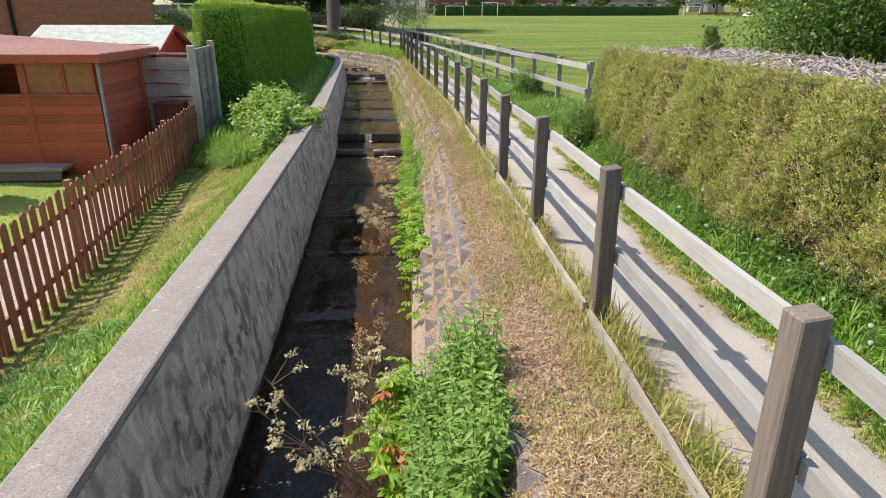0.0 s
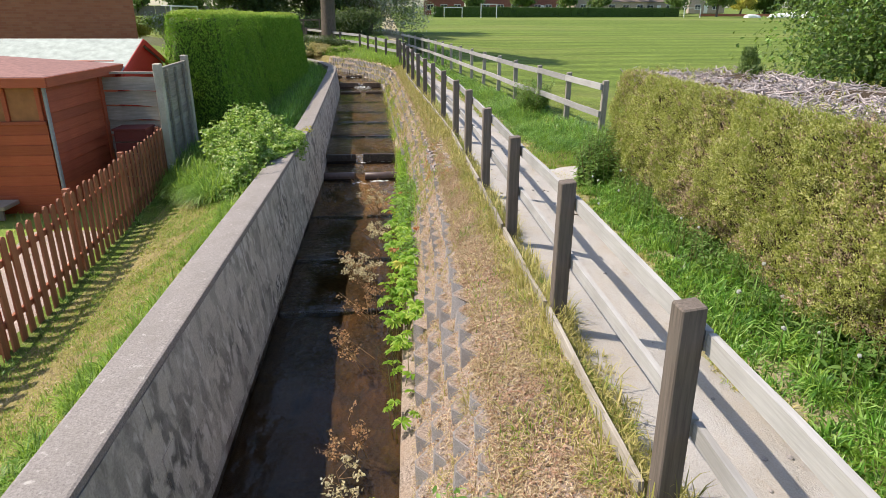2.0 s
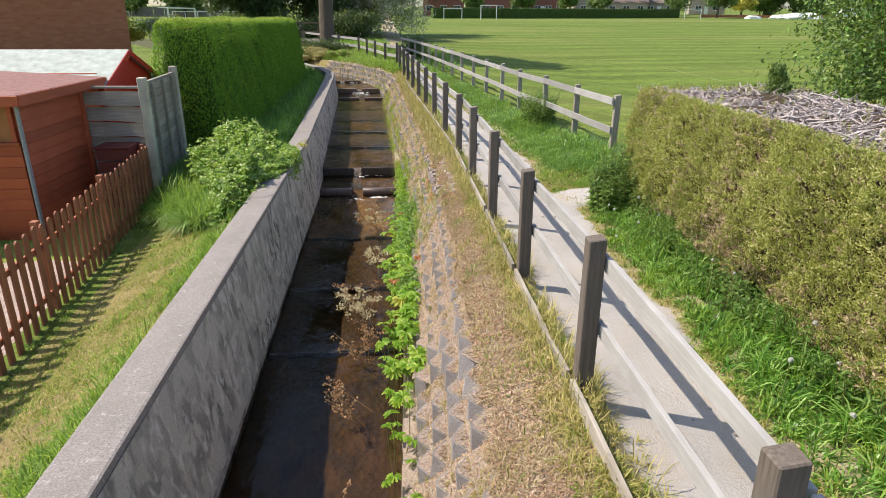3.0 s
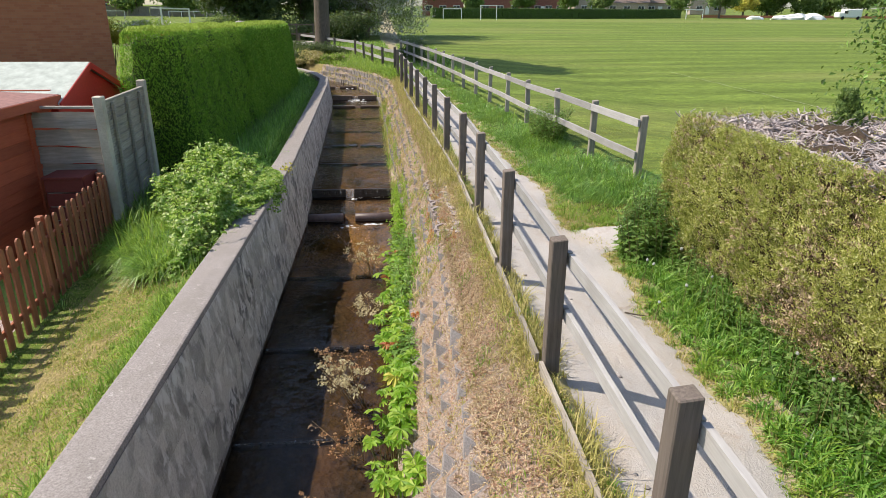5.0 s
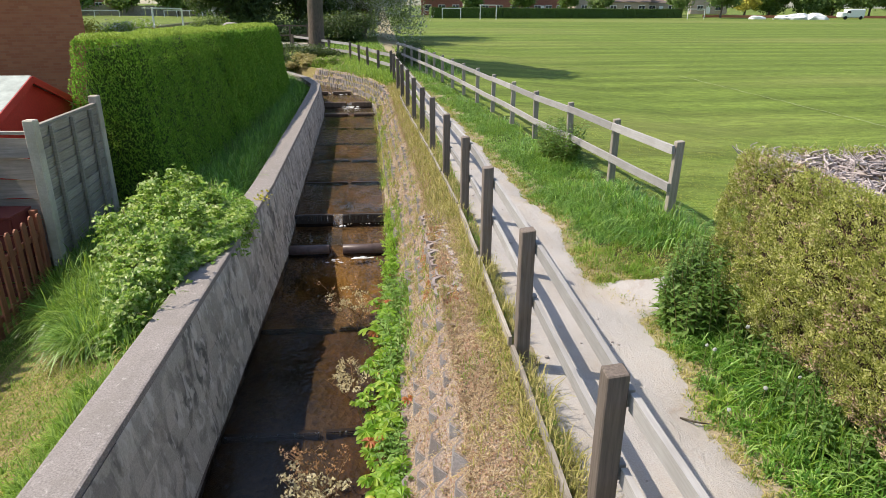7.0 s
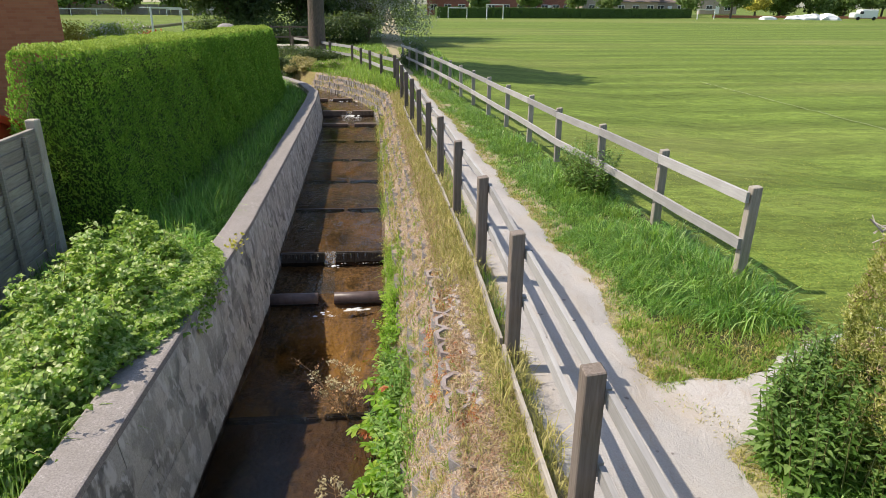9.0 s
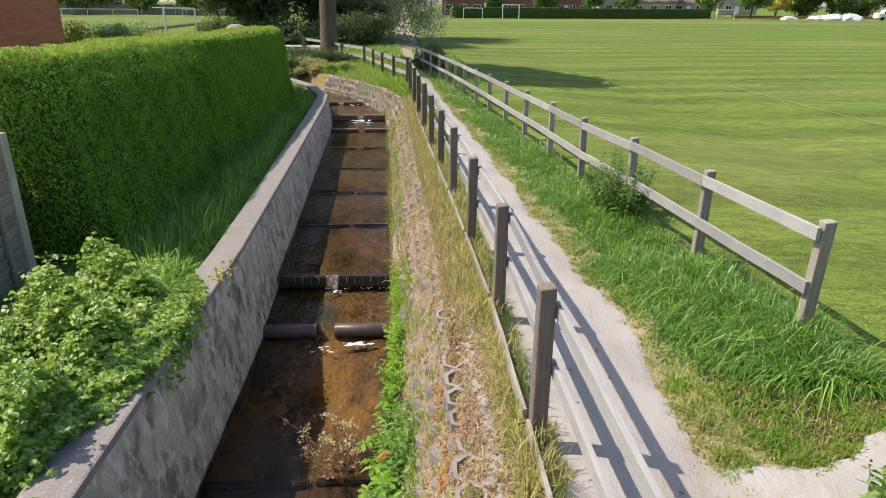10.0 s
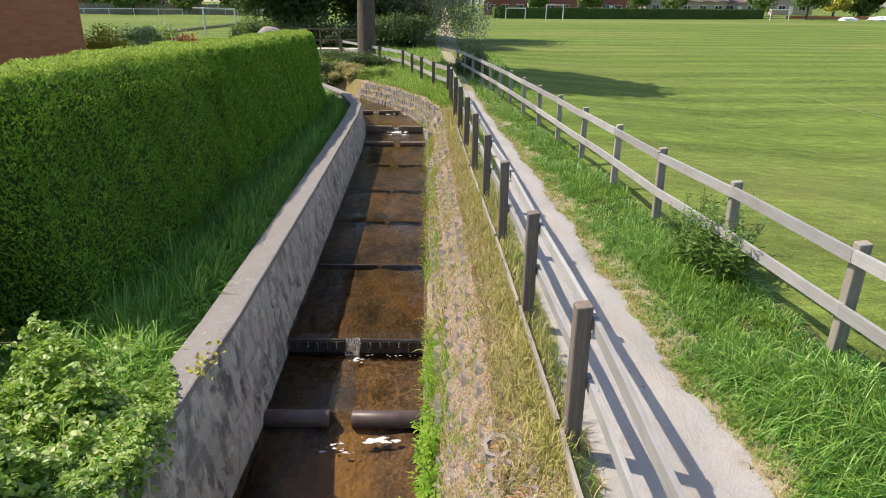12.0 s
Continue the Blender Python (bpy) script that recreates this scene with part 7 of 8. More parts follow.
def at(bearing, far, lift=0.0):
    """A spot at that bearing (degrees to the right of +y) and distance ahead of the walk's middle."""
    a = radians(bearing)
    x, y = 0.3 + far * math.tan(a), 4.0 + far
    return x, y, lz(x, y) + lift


def far_hedge():
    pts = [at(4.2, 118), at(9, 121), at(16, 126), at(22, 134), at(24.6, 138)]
    h = thing("field_hedge", pts[0], "long dark clipped hedge along the far side of the field", "hedge")
    b, p = Pile(), Pile()
    for a, c in zip(pts, pts[1:]):
        a, c = Vector(a), Vector(c)
        d = c - a
        s = Vector((d.y, -d.x, 0)).normalized() * 0.6
        v = [a + s, a - s, c - s, c + s]
        v = [w[:] for w in v] + [(w + Vector((0, 0, 1.75)))[:] for w in v]
        b.add(v, [(0, 1, 5, 4), (1, 2, 6, 5), (2, 3, 7, 6), (3, 0, 4, 7), (4, 5, 6, 7)])
        n = int(d.length * 130)
        t = rng.random((n, 1))
        P = np.array(a) + t * np.array(d) + np.outer(rng.choice([0.62, 0.5, -0.3], n), np.array(s / 0.6)) + np.outer(rng.random(n) * 1.85, [0, 0, 1])
        v, f = leaves(P, rng.normal(size=P.shape) + np.array([0, -1, 0.4]), 0.30, 0.2, 0.1)
        p.add(v, (), f)
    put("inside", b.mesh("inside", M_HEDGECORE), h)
    put("foliage", p.mesh("foliage", L_DARKTREE), h)


far_hedge()


def far_house(bearing, far, wide, deep, eaves, ridge, wall_mat, label, windows, turn=0.0, storeys=2):
    """A far house with roof, windows and door."""
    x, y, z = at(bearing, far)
    h = thing("house", (x, y, z), label, "house", "far houses", "", turn)
    m = Matrix.Translation((x, y, z)) @ pose(0, 0, 0, 0, 0, turn)
    put("wall", box_mesh("wall", wide, deep, eaves, wall_mat, 0.0), h, m)
    bm = bmesh.new()
    w, d = wide / 2 + 0.3, deep / 2 + 0.35
    f = bm.faces.new([bm.verts.new(p) for p in ((-w, -d, eaves), (-w, d, eaves), (-w, 0, ridge))])
    r = bmesh.ops.extrude_face_region(bm, geom=[f])
    bmesh.ops.translate(bm, vec=(2 * w, 0, 0), verts=[e for e in r["geom"] if isinstance(e, bmesh.types.BMVert)])
    roof = put("roof", bm_mesh("roof", bm, M_FARROOF), h, m)
    put("chimney", box_mesh("chimney", 0.7, 0.5, 1.5, wall_mat, 0.0), roof, m @ Matrix.Translation((wide * 0.28, 0, ridge - 0.6)))
    for s in range(storeys):
        for k in range(windows):
            wx = -wide / 2 + wide * (k + 0.5) / windows
            wz = 0.9 + s * 2.6
            win = put("window", box_mesh("window", 1.5, 0.12, 1.25, M_WHITE, 0.0), h, m @ Matrix.Translation((wx, -deep / 2 - 0.03, wz)))
            for o in (-0.36, 0.36):
                put("pane", box_mesh("pane", 0.62, 0.06, 1.05, M_PANE, 0.0), win, m @ Matrix.Translation((wx + o, -deep / 2 - 0.085, wz + 0.1)))
    put("door", box_mesh("door", 0.95, 0.1, 2.05, M_WHITE, 0.0), h, m @ Matrix.Translation((-wide * 0.02, -deep / 2 - 0.03, 0.0)))


for args in ((5.2, 150, 9, 7, 5.2, 8.2, M_FARBRICK, "red brick semi-detached house beyond the field", 3, -6), (10.0, 152, 9.5, 7, 5.2, 8.3, M_FARBRICK, "red brick semi-detached house beyond the field", 3, -8),
             (13.6, 155, 10, 7, 5.2, 8.3, M_FARBRICK, "red brick house with white windows beyond the field", 4, -10), (17.2, 160, 8, 7, 5.0, 8.0, M_FARBUFF, "buff house beyond the far hedge", 2, 6),
             (20.2, 158, 10, 7, 2.8, 6.6, M_FARBUFF, "low bungalow with a big tiled roof beyond the field", 3, -6), (23.0, 160, 9, 7, 2.8, 6.4, M_FARBUFF, "low bungalow with a gable beyond the field", 2, -15), (26.6, 175, 9, 7, 5.0, 7.8, M_FARBUFF, "pale house among the far trees", 2, -20),
             (-27.5, 150, 12, 7, 3.0, 6.0, M_FARBRICK, "brick house far across the other field", 3, 10), (-33, 155, 11, 7, 3.0, 6.0, M_FARBRICK, "brick house far across the other field", 3, 14), (-22.5, 158, 11, 7, 3.0, 6.0, M_FARBRICK, "brick house far across the other field", 3, 8)):
    far_house(*args)


def goal(x, y, wide, tall, turn, label):
    z = lz(x, y)
    g = thing("goal", (x, y, z), label, "goal", "football goals", "", turn)
    m = Matrix.Translation((x, y, z)) @ pose(0, 0, 0, 0, 0, turn)
    for s in (-1, 1):
        put("post", box_mesh("post", 0.12, 0.12, tall, M_WHITE, 0.01), g, m @ Matrix.Translation((s * wide / 2, 0, -0.02)))
        put("stay", box_mesh("stay", 0.06, 0.8, 0.06, M_WHITE, 0.01), g, m @ Matrix.Translation((s * wide / 2, 0.46, tall - 0.08)))
    put("crossbar", box_mesh("crossbar", wide - 0.12, 0.12, 0.12, M_WHITE, 0.01), g, m @ Matrix.Translation((0, 0, tall - 0.12)))


for bearing, far, wide, tall, turn in ((9.1, 108, 2.6, 2.2, 0), (6.0, 116, 3.2, 1.7, 0), (25.8, 128, 3.4, 1.9, 0)):
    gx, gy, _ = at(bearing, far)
    goal(gx, gy, wide, tall, turn, "white football goal without a net on the field")
goal(-17.4, 63.0, 5.0, 1.95, 80, "white football goal seen from its side")


def white_rail(x0, y0, x1, y1):
    r = thing("pitch_rail", (x0, y0, lz(x0, y0)), "white pitch-side rail on posts across the far field", "rail", "pitch rails")
    n = 6
    for k in range(n + 1):
        x, y = x0 + (x1 - x0) * k / n, y0 + (y1 - y0) * k / n
        put("post", box_mesh("post", 0.09, 0.09, 1.1, M_WHITE, 0.0), r, Matrix.Translation((x, y, lz(x, y) - 0.02)))
    board("bar", (x0, y0, lz(x0, y0) + 1.05), (x1, y1, lz(x1, y1) + 1.05), 0.08, 0.10, M_WHITE, r)


white_rail(-66, 118, -44, 124)
white_rail(-36, 122, -24, 124)


def close_board(x0, y0, x1, y1, tall=1.8):
    me = Pile()
    n = 40
    f = thing("boundary_fence", (x0, y0, lz(x0, y0)), "grey close-boarded fence at the far edge of the field", "fence", "boundary fences")
    for k in range(n):
        a, b = k / n, (k + 0.96) / n
        xa, ya, xb, yb = x0 + (x1 - x0) * a, y0 + (y1 - y0) * a, x0 + (x1 - x0) * b, y0 + (y1 - y0) * b
        z = lz(xa, ya) - 0.05
        v = [(xa, ya, z), (xb, yb, z), (xb, yb + 0.05, z), (xa, ya + 0.05, z)]
        v += [(p[0], p[1], z + tall + 0.05 * (k % 2)) for p in v]
        me.add(v, [(0, 1, 5, 4), (1, 2, 6, 5), (2, 3, 7, 6), (3, 0, 4, 7), (4, 5, 6, 7)])
    put("board_run", me.mesh("board_run", M_PANEL), f, kind="stuff")


close_board(-100, 128, -22, 138)

FAR_LABEL = "broadleaf tree in full leaf beyond the field"
for bearing, far, r, h, mat in ((-40, 150, 5, 5, L_FARTREE), (-36, 160, 6, 6, L_FARTREE), (-30.5, 150, 4, 4, L_FARTREE), (-25, 150, 4, 4, L_FARTREE), (2.5, 140, 6, 6, L_DARKTREE), (7.6, 138, 2.2, 3.0, L_FARTREE), (11.9, 140, 2.6, 3.2, L_FARTREE), (15.9, 138, 3.0, 3.6, L_FARTREE),
                                (18.4, 140, 3.2, 3.8, L_TREE), (24.6, 142, 4.0, 4.0, L_FARTREE), (27.6, 138, 4.4, 4.6, L_FARTREE), (29.3, 145, 3.5, 3.6, L_YELLOW), (31.0, 150, 6, 5.5, L_FARTREE), (33.0, 150, 6.5, 6, L_TREE), (35.2, 152, 6.5, 6, L_FARTREE), (37.5, 150, 7, 6, L_TREE), (40, 150, 7, 6, L_FARTREE), (43, 150, 7, 6, L_TREE)):
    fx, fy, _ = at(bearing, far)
    build_tree("far_tree", fx, fy, h * 1.3, h * (0.8 if bearing > 30 else 0.95), (r, r * 0.8, h * 0.78), 5200 if bearing > 30 else 2600, 0.75 if bearing > 30 else 0.55, [mat], FAR_LABEL, 0.25, 9, 0.0, 4)


def build_works():
    """Orange mesh barrier, white van and white heaps by the far trees."""
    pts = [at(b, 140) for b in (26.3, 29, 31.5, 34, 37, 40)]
    f = thing("mesh_barrier", pts[0], "orange plastic mesh barrier along the far field edge", "barrier")
    for a, b in zip(pts, pts[1:]):
        board("mesh_strip", Vector(a) + Vector((0, 0, 0.35)), Vector(b) + Vector((0, 0, 0.35)), 0.05, 0.5, M_ORANGE, f)
    for b, s in ((30.2, 0.9), (32.0, 1.0), (33.0, 1.4), (34.1, 1.5)):
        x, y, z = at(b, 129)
        bm = bmesh.new()
        bmesh.ops.create_icosphere(bm, subdivisions=3, radius=1.0)
        for v in bm.verts:
            v.co = Vector((v.co.x * 2.0 * s, v.co.y * s, max(v.co.z, -0.05) * 0.8 * s)) * (1 + 0.3 * noise.noise(v.co * 2.1 + Vector((b, 0, 0))))
        put("covered_mound", bm_mesh("covered_mound", bm, M_WHITE), None, Matrix.Translation((x, y, z)), label="heap under white sheeting at the field's edge", category="heap", group="covered heaps")
    x, y, z = at(36.4, 131)
    van = thing("van", (x, y, z), "white van parked by the far trees", "van")
    m = Matrix.Translation((x, y, z))
    put("body", box_mesh("body", 3.6, 1.9, 1.7, M_WHITE, 0.15), van, m @ Matrix.Translation((0.6, 0, 0.35)))
    put("cab", box_mesh("cab", 1.5, 1.85, 1.1, M_WHITE, 0.2), van, m @ Matrix.Translation((-1.9, 0, 0.35)))
    put("window", box_mesh("window", 0.8, 0.05, 0.5, M_PANE, 0.02), van, m @ Matrix.Translation((-1.2, -0.96, 1.2)))
    for wx in (-1.8, 1.6):
        bm = bmesh.new()
        bmesh.ops.create_cone(bm, segments=16, radius1=0.34, radius2=0.34, depth=0.22, cap_ends=True)
        bmesh.ops.rotate(bm, matrix=Matrix.Rotation(radians(90), 3, "X"), verts=bm.verts)
        put("wheel", bm_mesh("wheel", bm, M_DARK), van, m @ Matrix.Translation((wx, -0.9, 0.34)))


build_works()


def build_pitch_line():
    """A worn white line across the field."""
    p = Pile()
    ys = np.linspace(33, 17, 60)
    xs = 13.0 + (ys - 17) * 0.041
    up = np.maximum(land(xs - 0.3, ys), land(xs + 0.3, ys)) + 0.02
    v = np.concatenate([np.stack([xs - 0.02, ys, up], 1), np.stack([xs + 0.02, ys, up], 1)])
    i = np.arange(59)
    p.add(v, np.stack([i, i + 1, i + 61, i + 60], 1))
    put("pitch_line", p.mesh("pitch_line", M_CHALK), label="faint white painted line on the turf", category="pitch line", kind="structure")


M_CHALK = two_scale("worn_chalk_line", (0.20, 0.25, 0.08), (0.42, 0.45, 0.28), (0.18, 0.23, 0.06), 30, 5, 0.95, 0.2, 0.01)
build_pitch_line()


for tx, ty, tr in ((-74, 128, 6.0), (-64, 134, 5.0), (-55, 130, 6.5), (-46, 136, 5.0), (-37, 133, 5.5), (-28, 138, 5.0)):
    build_tree("far_tree", tx, ty, 6.5, 4.2, (tr, 3.5, 3.6), 2600, 0.7, [L_FARTREE], "distant green tree beyond the field", 0.25, 8)


def build_bin():
    """Low maroon compost box in the corner by the fence panel."""
    b = thing("compost_box", (-3.85, 11.45, -0.64), "low dark maroon wooden box in the corner behind the picket fence", "box")
    for k in range(5):
        box("side_board", (-4.02, 11.4, -0.64 + 0.18 * k), (-3.56, 11.425, -0.48 + 0.18 * k), M_MAROON, b, 0.003)
        box("side_board", (-3.58, 11.43, -0.64 + 0.18 * k), (-3.555, 11.80, -0.48 + 0.18 * k), M_MAROON, b, 0.003)
    box("lid", (-4.04, 11.38, 0.245), (-3.54, 11.82, 0.275), M_MAROON, b)


M_MAROON = plain("maroon_stain", (0.14, 0.03, 0.025), 0.7)
build_bin()


def build_boulder():
    bm = bmesh.new()
    bmesh.ops.create_icosphere(bm, subdivisions=4, radius=1.0)
    for v in bm.verts:
        v.co = Vector((v.co.x * 0.85, v.co.y * 0.6, v.co.z * 1.15)) * (1 + 0.06 * noise.noise(v.co * 2.5))
    put("garden_boulder", bm_mesh("garden_boulder", bm, M_BLOCK, True), None, Matrix.Translation((-6.2, 35.0, lz(-6.2, 35) + 0.70)), label="rounded grey boulder-like dome behind the hedge", category="boulder")


build_boulder()


def build_footbridge():
    """Railing and deck of a small bridge beside the big tree."""
    b = thing("footbridge", (-6.0, 42.5, lz(-6, 42.5)), "small grey footbridge with a railing beyond the stream bend", "bridge")
    z = lz(-6, 42.5)
    box("deck", (-9.5, 42.0, z + 0.15), (-3.6, 43.4, z + 0.32), M_CPOST, b)
    for k in range(7):
        x = -9.4 + k * 0.95
        put("post", box_mesh("post", 0.07, 0.07, 1.0, M_POST, 0.0), b, Matrix.Translation((x, 42.05, z + 0.32)))
    for h in (0.75, 1.25):
        board("rail", (-9.5, 42.05, z + h), (-3.6, 42.05, z + h), 0.04, 0.07, M_POST, b)


build_footbridge()


def build_small_things():
    """Foam, a stick and stones on path and water."""
    for x, y, z, sx, sy, n, raft in ((-1.0, 3.55, -1.325, 0.05, 0.02, 8, 0.02), (-0.82, 3.57, -1.325, 0.07, 0.02, 10, 0.02), (-0.36, 13.72, -1.24, 0.16, 0.09, 34, 0.03), (-0.06, 13.84, -1.24, 0.07, 0.03, 60, 0.045),
                                     (-0.44, 15.12, -1.14, 0.05, 0.03, 22, 0.035), (0.05, 15.20, -1.14, 0.16, 0.012, 18, 0.02), (-0.76, 26.95, -0.885, 0.14, 0.10, 90, 0.06), (-0.62, 26.6, -0.885, 0.16, 0.08, 40, 0.05), (-1.0, 29.3, -0.765, 0.2, 0.08, 30, 0.05)):
        p = Pile()
        z += float(rise(y))
        for k in range(n):
            c = Vector((x + random.gauss(0, sx), y + random.gauss(0, sy), z))
            r = random.uniform(0.003, 0.009) if k > n // 5 else raft * random.uniform(0.35, 1.0)
            a = np.arange(9) * math.pi / 4.5
            w0 = random.uniform(0.3, 0.7)
            v = [(c.x + r * q * math.cos(w) * 1.3, c.y + r * q * w0 * math.sin(w), c.z + 0.001) for w, q in zip(a, rng.uniform(0.6, 1.15, 9))] + [(c.x, c.y, c.z + 0.002 + min(r * 0.35, 0.012))]
            p.add(v, (), [(i, (i + 1) % 9, 9) for i in range(9)])
        put("foam_patch", p.mesh("foam_patch", M_FOAM, True), None, None, label="flecks of white foam floating on the stream", category="foam", group="foam patches", kind="stuff")
    v, f = tube("", [(2.26, 8.12, lz(2.26, 8.12) + 0.02), (2.33, 8.06, lz(2.33, 8.06) + 0.035), (2.43, 8.05, lz(2.43, 8.05) + 0.02)], [0.008, 0.007, 0.004], M_BARK, 6)
    put("fallen_twig", fast_mesh("fallen_twig", v, [f], M_BARK, None, True), None, None, label="dark dead twig lying on the path", category="twig")
    for k in range(60):
        y = random.uniform(2.5, 16)
        u = random.uniform(1.45, 2.2)
        r = random.uniform(0.008, 0.02)
        bm = bmesh.new()
        bmesh.ops.create_icosphere(bm, subdivisions=1, radius=r)
        for w in bm.verts:
            w.co.z *= 0.6
            w.co *= 1 + 0.3 * noise.noise(w.co * 60 + Vector((k, 0, 0)))
        put("pebble", bm_mesh("pebble", bm, M_BLOCK), None, Matrix.Translation((float(x_of(u, y)), y, float(z_of_u(u, y)) + 0.018)), label="small grey pebble on the chalky path", category="pebble", group="pebbles on the path")


build_small_things()


# ---------------------------------------------------------------- pieces of the bank and the wall
def cell_mesh(name):
    """A hollow concrete revetment unit with a blunt pointed front, filled with soil."""
    h, t, hw = 0.25, 0.013, TOOTH / 2 - 0.003
    outer = [(0.088, -hw), (0.0, -0.026), (0.0, 0.026), (0.088, hw)]
    inner = [(0.088 + t * 1.2, -hw), (t, -0.018), (t, 0.018), (0.088 + t * 1.2, hw)]
    n = len(outer)
    v = [(x, y, -h) for x, y in outer] + [(x, y, 0.0) for x, y in outer] + [(x, y, -0.004) for x, y in inner]
    q = []
    for i in range(n - 1):
        q += [(i, i + 1, n + i + 1, n + i), (n + i, n + i + 1, 2 * n + i + 1, 2 * n + i)]
    soil = []
    b = len(v)
    v += [(x, y, -0.005) for x, y in inner] + [(x, y * 0.99, -0.028) for x, y in inner]
    q += [(b + i, b + i + 1, b + n + i + 1, b + n + i) for i in range(n - 1)]
    b = len(v)
    v += [(x - 0.002, y, 0.003 + 0.007 * math.sin(y * 40)) for x, y in inner] + [(0.215, y, -0.012) for _, y in inner]
    soil += [(b + i, b + i + 1, b + n + i + 1, b + n + i) for i in range(n - 1)]
    faces = np.array(q + soil)
    idx = np.array([0] * len(q) + [1] * len(soil))
    return fast_mesh(name, v, [faces], [M_BLOCK, M_SOIL], idx), np.array(v), np.array(q), np.array(soil)


def build_revetment():
    """Four stepped courses of hollow concrete units along the bank."""
    rev = thing("revetment", (0.6, 6, -1.2), "stepped bank of hollow grey concrete blocks, silted and weedy", "retaining wall")
    me, v, q, soil = cell_mesh("block")
    rest = Pile()
    for c in range(4):
        for k in range(115):
            yy = 0.6 + TOOTH * k + (TOOTH / 2 if c % 2 else 0.0)
            slope = float(chan(yy + 0.1) - chan(yy - 0.1)) / 0.2
            x = TIP - STEP_U * c + float(chan(yy) + nip(yy)) + random.gauss(0, 0.006)
            z = -0.195 - STEP_Z * c + float(rise(yy)) + random.gauss(0, 0.008)
            m = pose(x, yy, z, random.gauss(0, 2.2), random.gauss(0, 3.0), math.degrees(math.atan2(-slope, 1)) + random.gauss(0, 3.0)) @ Matrix.Diagonal((1, math.hypot(1, slope), 1, 1))
            sunk = random.random() * (0.5 if yy > 25.5 else 0.93)
            if sunk < 0.06 and yy < 25.5:
                continue
            if yy > 25.5:
                for side in (-0.25, 0.25):
                    w = np.array([tuple(m @ Vector((0.02 + 0.05 * px, TOOTH * (side + 0.16 * py), -0.2 + 0.19 * pz))) for px in (-1, 1) for py in (-1, 1) for pz in (0, 1)])
                    rest.add(w, np.array([(0, 1, 3, 2), (4, 6, 7, 5), (0, 4, 5, 1), (2, 3, 7, 6), (1, 5, 7, 3)]))
            m = Matrix.Translation((0, 0, -0.05 * max(0.0, sunk - 0.6) / 0.4)) @ m
            if 2.0 < yy < 20.0:
                put("block", me, rev, m)
            else:
                w = np.array([tuple(m @ Vector(p)) for p in v])
                rest.add(w, q)
                rest.add(w, soil, (), 1)
    put("block_rest", rest.mesh("block_rest", [M_BLOCK, M_SOIL]), rev, kind="stuff")
    return rev


REVETMENT = build_revetment()


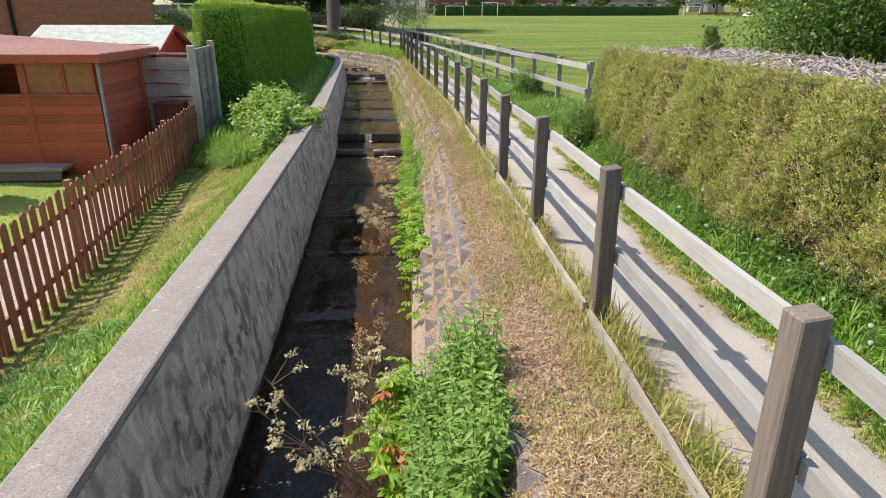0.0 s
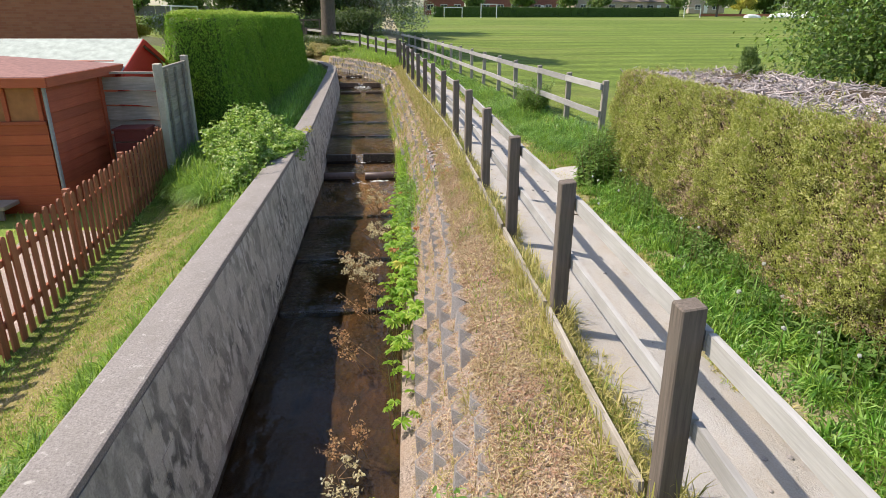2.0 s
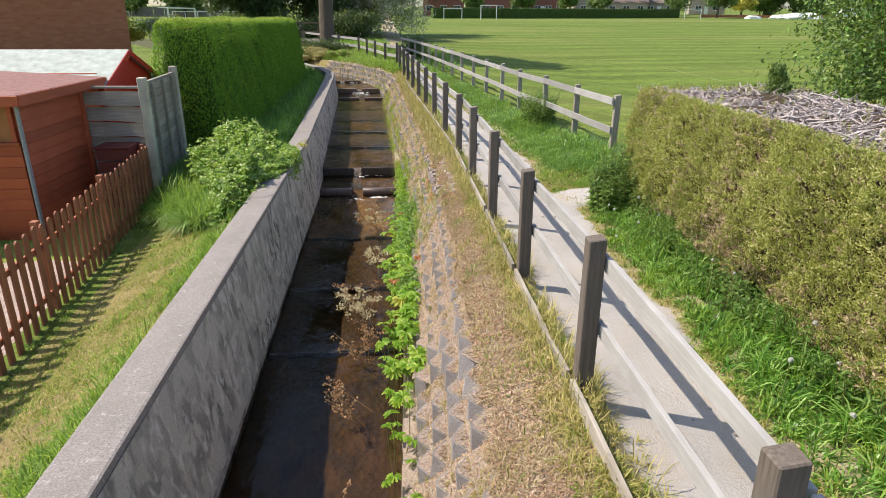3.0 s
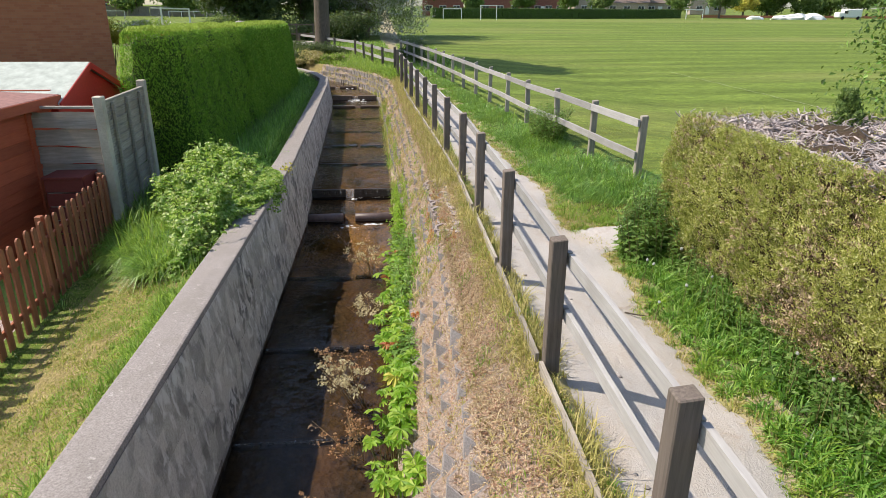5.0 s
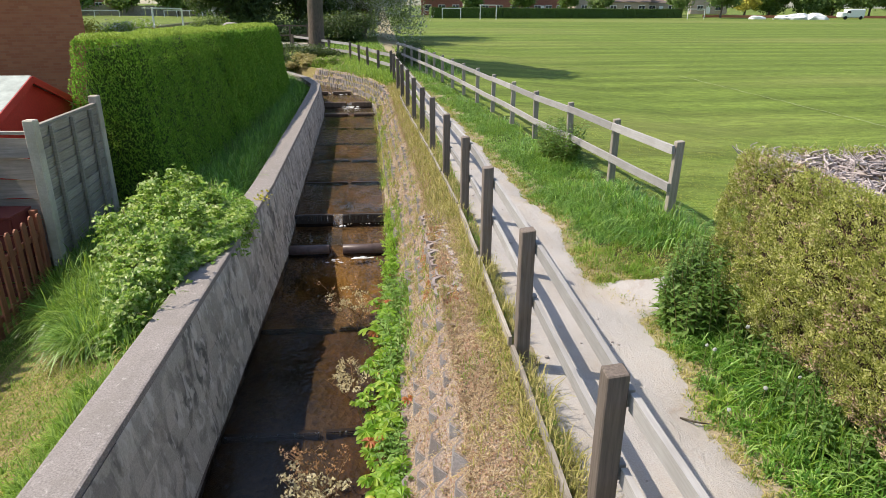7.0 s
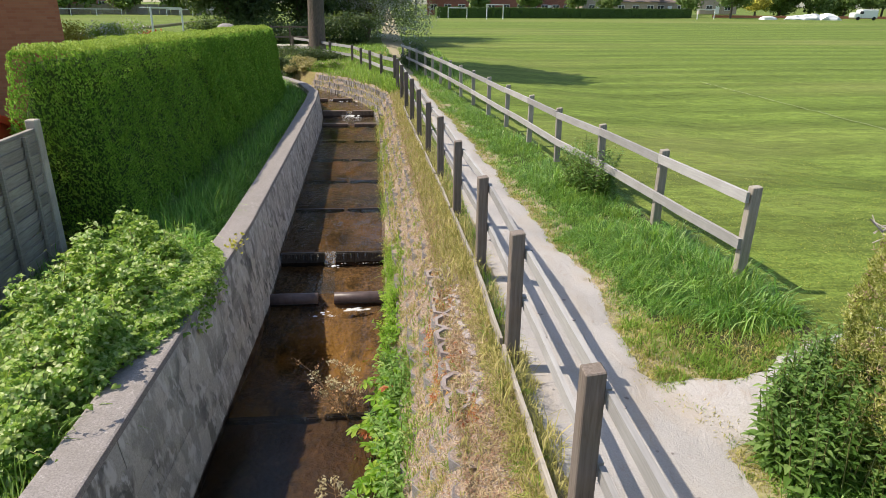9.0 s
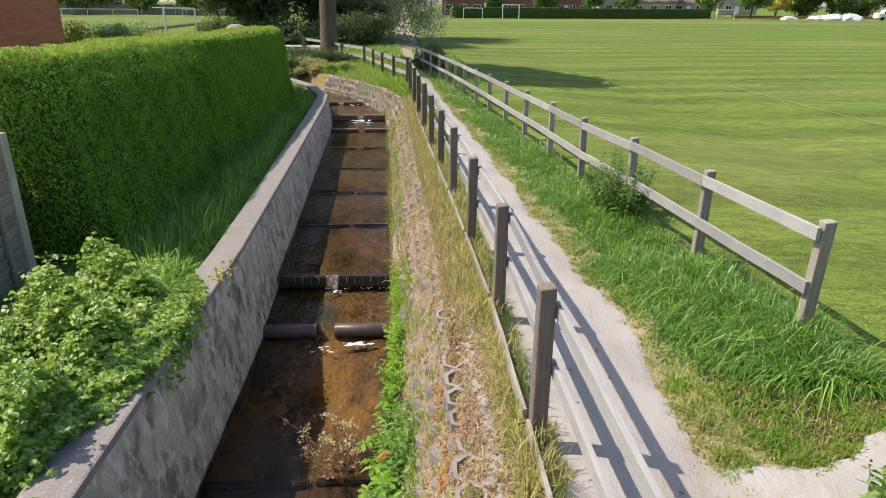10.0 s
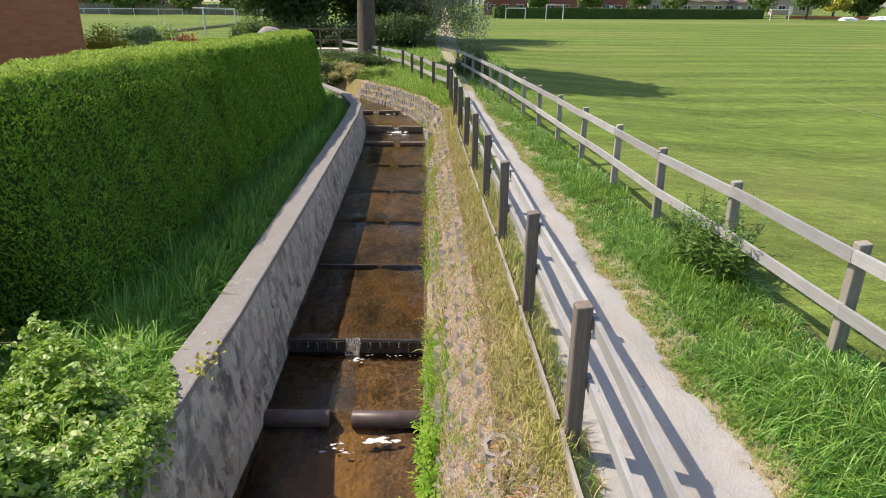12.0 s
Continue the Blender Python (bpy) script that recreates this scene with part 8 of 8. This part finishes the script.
def build_open_cells():
    """Hexagonal cells left open along the top course, pale rims round floors coloured dark as shaded hollows."""
    bm = bmesh.new()
    outer = [(0.105 * math.cos(a), 0.135 * math.sin(a)) for a in np.arange(6) * math.pi / 3 + math.pi / 6]
    rings = [[bm.verts.new((x * s, y * s, z)) for x, y in outer] for s, z in ((1.0, -0.12), (1.0, 0.0), (0.70, -0.004), (0.68, -0.016))]
    for lo, hi in zip(rings, rings[1:]):
        for i in range(6):
            bm.faces.new((lo[i], lo[(i + 1) % 6], hi[(i + 1) % 6], hi[i]))
    # shallow floor: the shade of a deep hollow is put into its colour
    floor_face = bm.faces.new(rings[-1])
    floor_face.material_index = 1
    me = bm_mesh("open_cell", bm, [M_RIM, M_THATCHSHADE])
    deep = me.copy()
    for v in deep.vertices:
        if v.co.z > -0.10 and abs(v.co.x) < 0.075 and abs(v.co.y) < 0.096 and v.co.z < -0.01:
            v.co.z = -0.115
    for k in range(10):
        y = 10.1 + 0.252 * k
        x = 0.895 + float(chan(y) + nip(y)) + random.gauss(0, 0.014)
        put("open_cell", deep if k in (1, 2, 5, 6, 9) else me, REVETMENT, pose(x, y, -0.146 + float(rise(y)) + random.gauss(0, 0.012), random.gauss(0, 2), random.gauss(-6, 2), random.gauss(0, 3)))
    # crumbled concrete backing, in pieces
    for k in range(62):
        y = 10.0 + 2.55 * k / 62 + random.gauss(0, 0.01)
        x = 1.035 + float(chan(y) + nip(y)) + random.gauss(0, 0.022)
        bm = bmesh.new()
        bmesh.ops.create_icosphere(bm, subdivisions=1, radius=random.uniform(0.022, 0.045))
        for v in bm.verts:
            v.co = Vector((v.co.x, v.co.y * 1.2, v.co.z * 0.45)) * (1 + 0.5 * noise.noise(v.co * 40 + Vector((k, 0, 0))))
        put("rubble", bm_mesh("rubble", bm, M_RIM), REVETMENT, Matrix.Translation((x, y, lz(x, y) + 0.008)))


M_RIM = concrete_mat("crumbling_pink_concrete", (0.22, 0.19, 0.18), (0.47, 0.415, 0.395), (0.20, 0.14, 0.12), None, 90, False)
build_open_cells()


def wall_block_mesh(seed, rough=False):
    """A cement-faced wall block, 440 x 210 mm; the rough ones bulge, with soft recessed edges."""
    bm = bmesh.new()
    bmesh.ops.create_grid(bm, x_segments=7, y_segments=5, size=0.5)
    for v in bm.verts:
        e = max(abs(v.co.x), abs(v.co.y))
        lump = noise.noise(v.co * 4 + Vector((seed * 7.0, 0, 0)))
        soft = min(1.0, (0.5 - e) / 0.16)
        out = 0.005 + soft * (0.004 + 0.011 * lump) if rough else 0.006 + 0.004 * lump * soft
        v.co = Vector((out, v.co.x * 0.4396, v.co.y * 0.2145))
    return bm_mesh("wall_block", bm, M_WALLBLOCK, True)


def build_wall_blocks():
    kinds = [wall_block_mesh(k) for k in range(5)] + [wall_block_mesh(k, True) for k in range(5)]
    for row in range(5):
        h = WALL_TOP - 0.158 - 0.21 * row
        y = 1.0 + (0.22 if row % 2 else 0.0) + random.random() * 0.05
        while y < 27.2:
            yc = y + 0.22
            u = float(np.interp(h, [-1.7, -1.0, -0.55, WALL_TOP - 0.05], [-1.13, -1.19, -1.25, -1.302]))
            slope = float(chan(yc + 0.1) - chan(yc - 0.1)) / 0.2
            m = pose(u + float(chan(yc)) + 0.002 + random.uniform(0, 0.003), yc, h + float(rise(yc)), 0, -7, math.degrees(math.atan2(-slope, 1)))
            put("wall_block", kinds[random.randrange(5) + (5 if yc > 9 + random.uniform(-1.5, 1.5) else 0)], WALL, m)
            y += 0.44


build_wall_blocks()
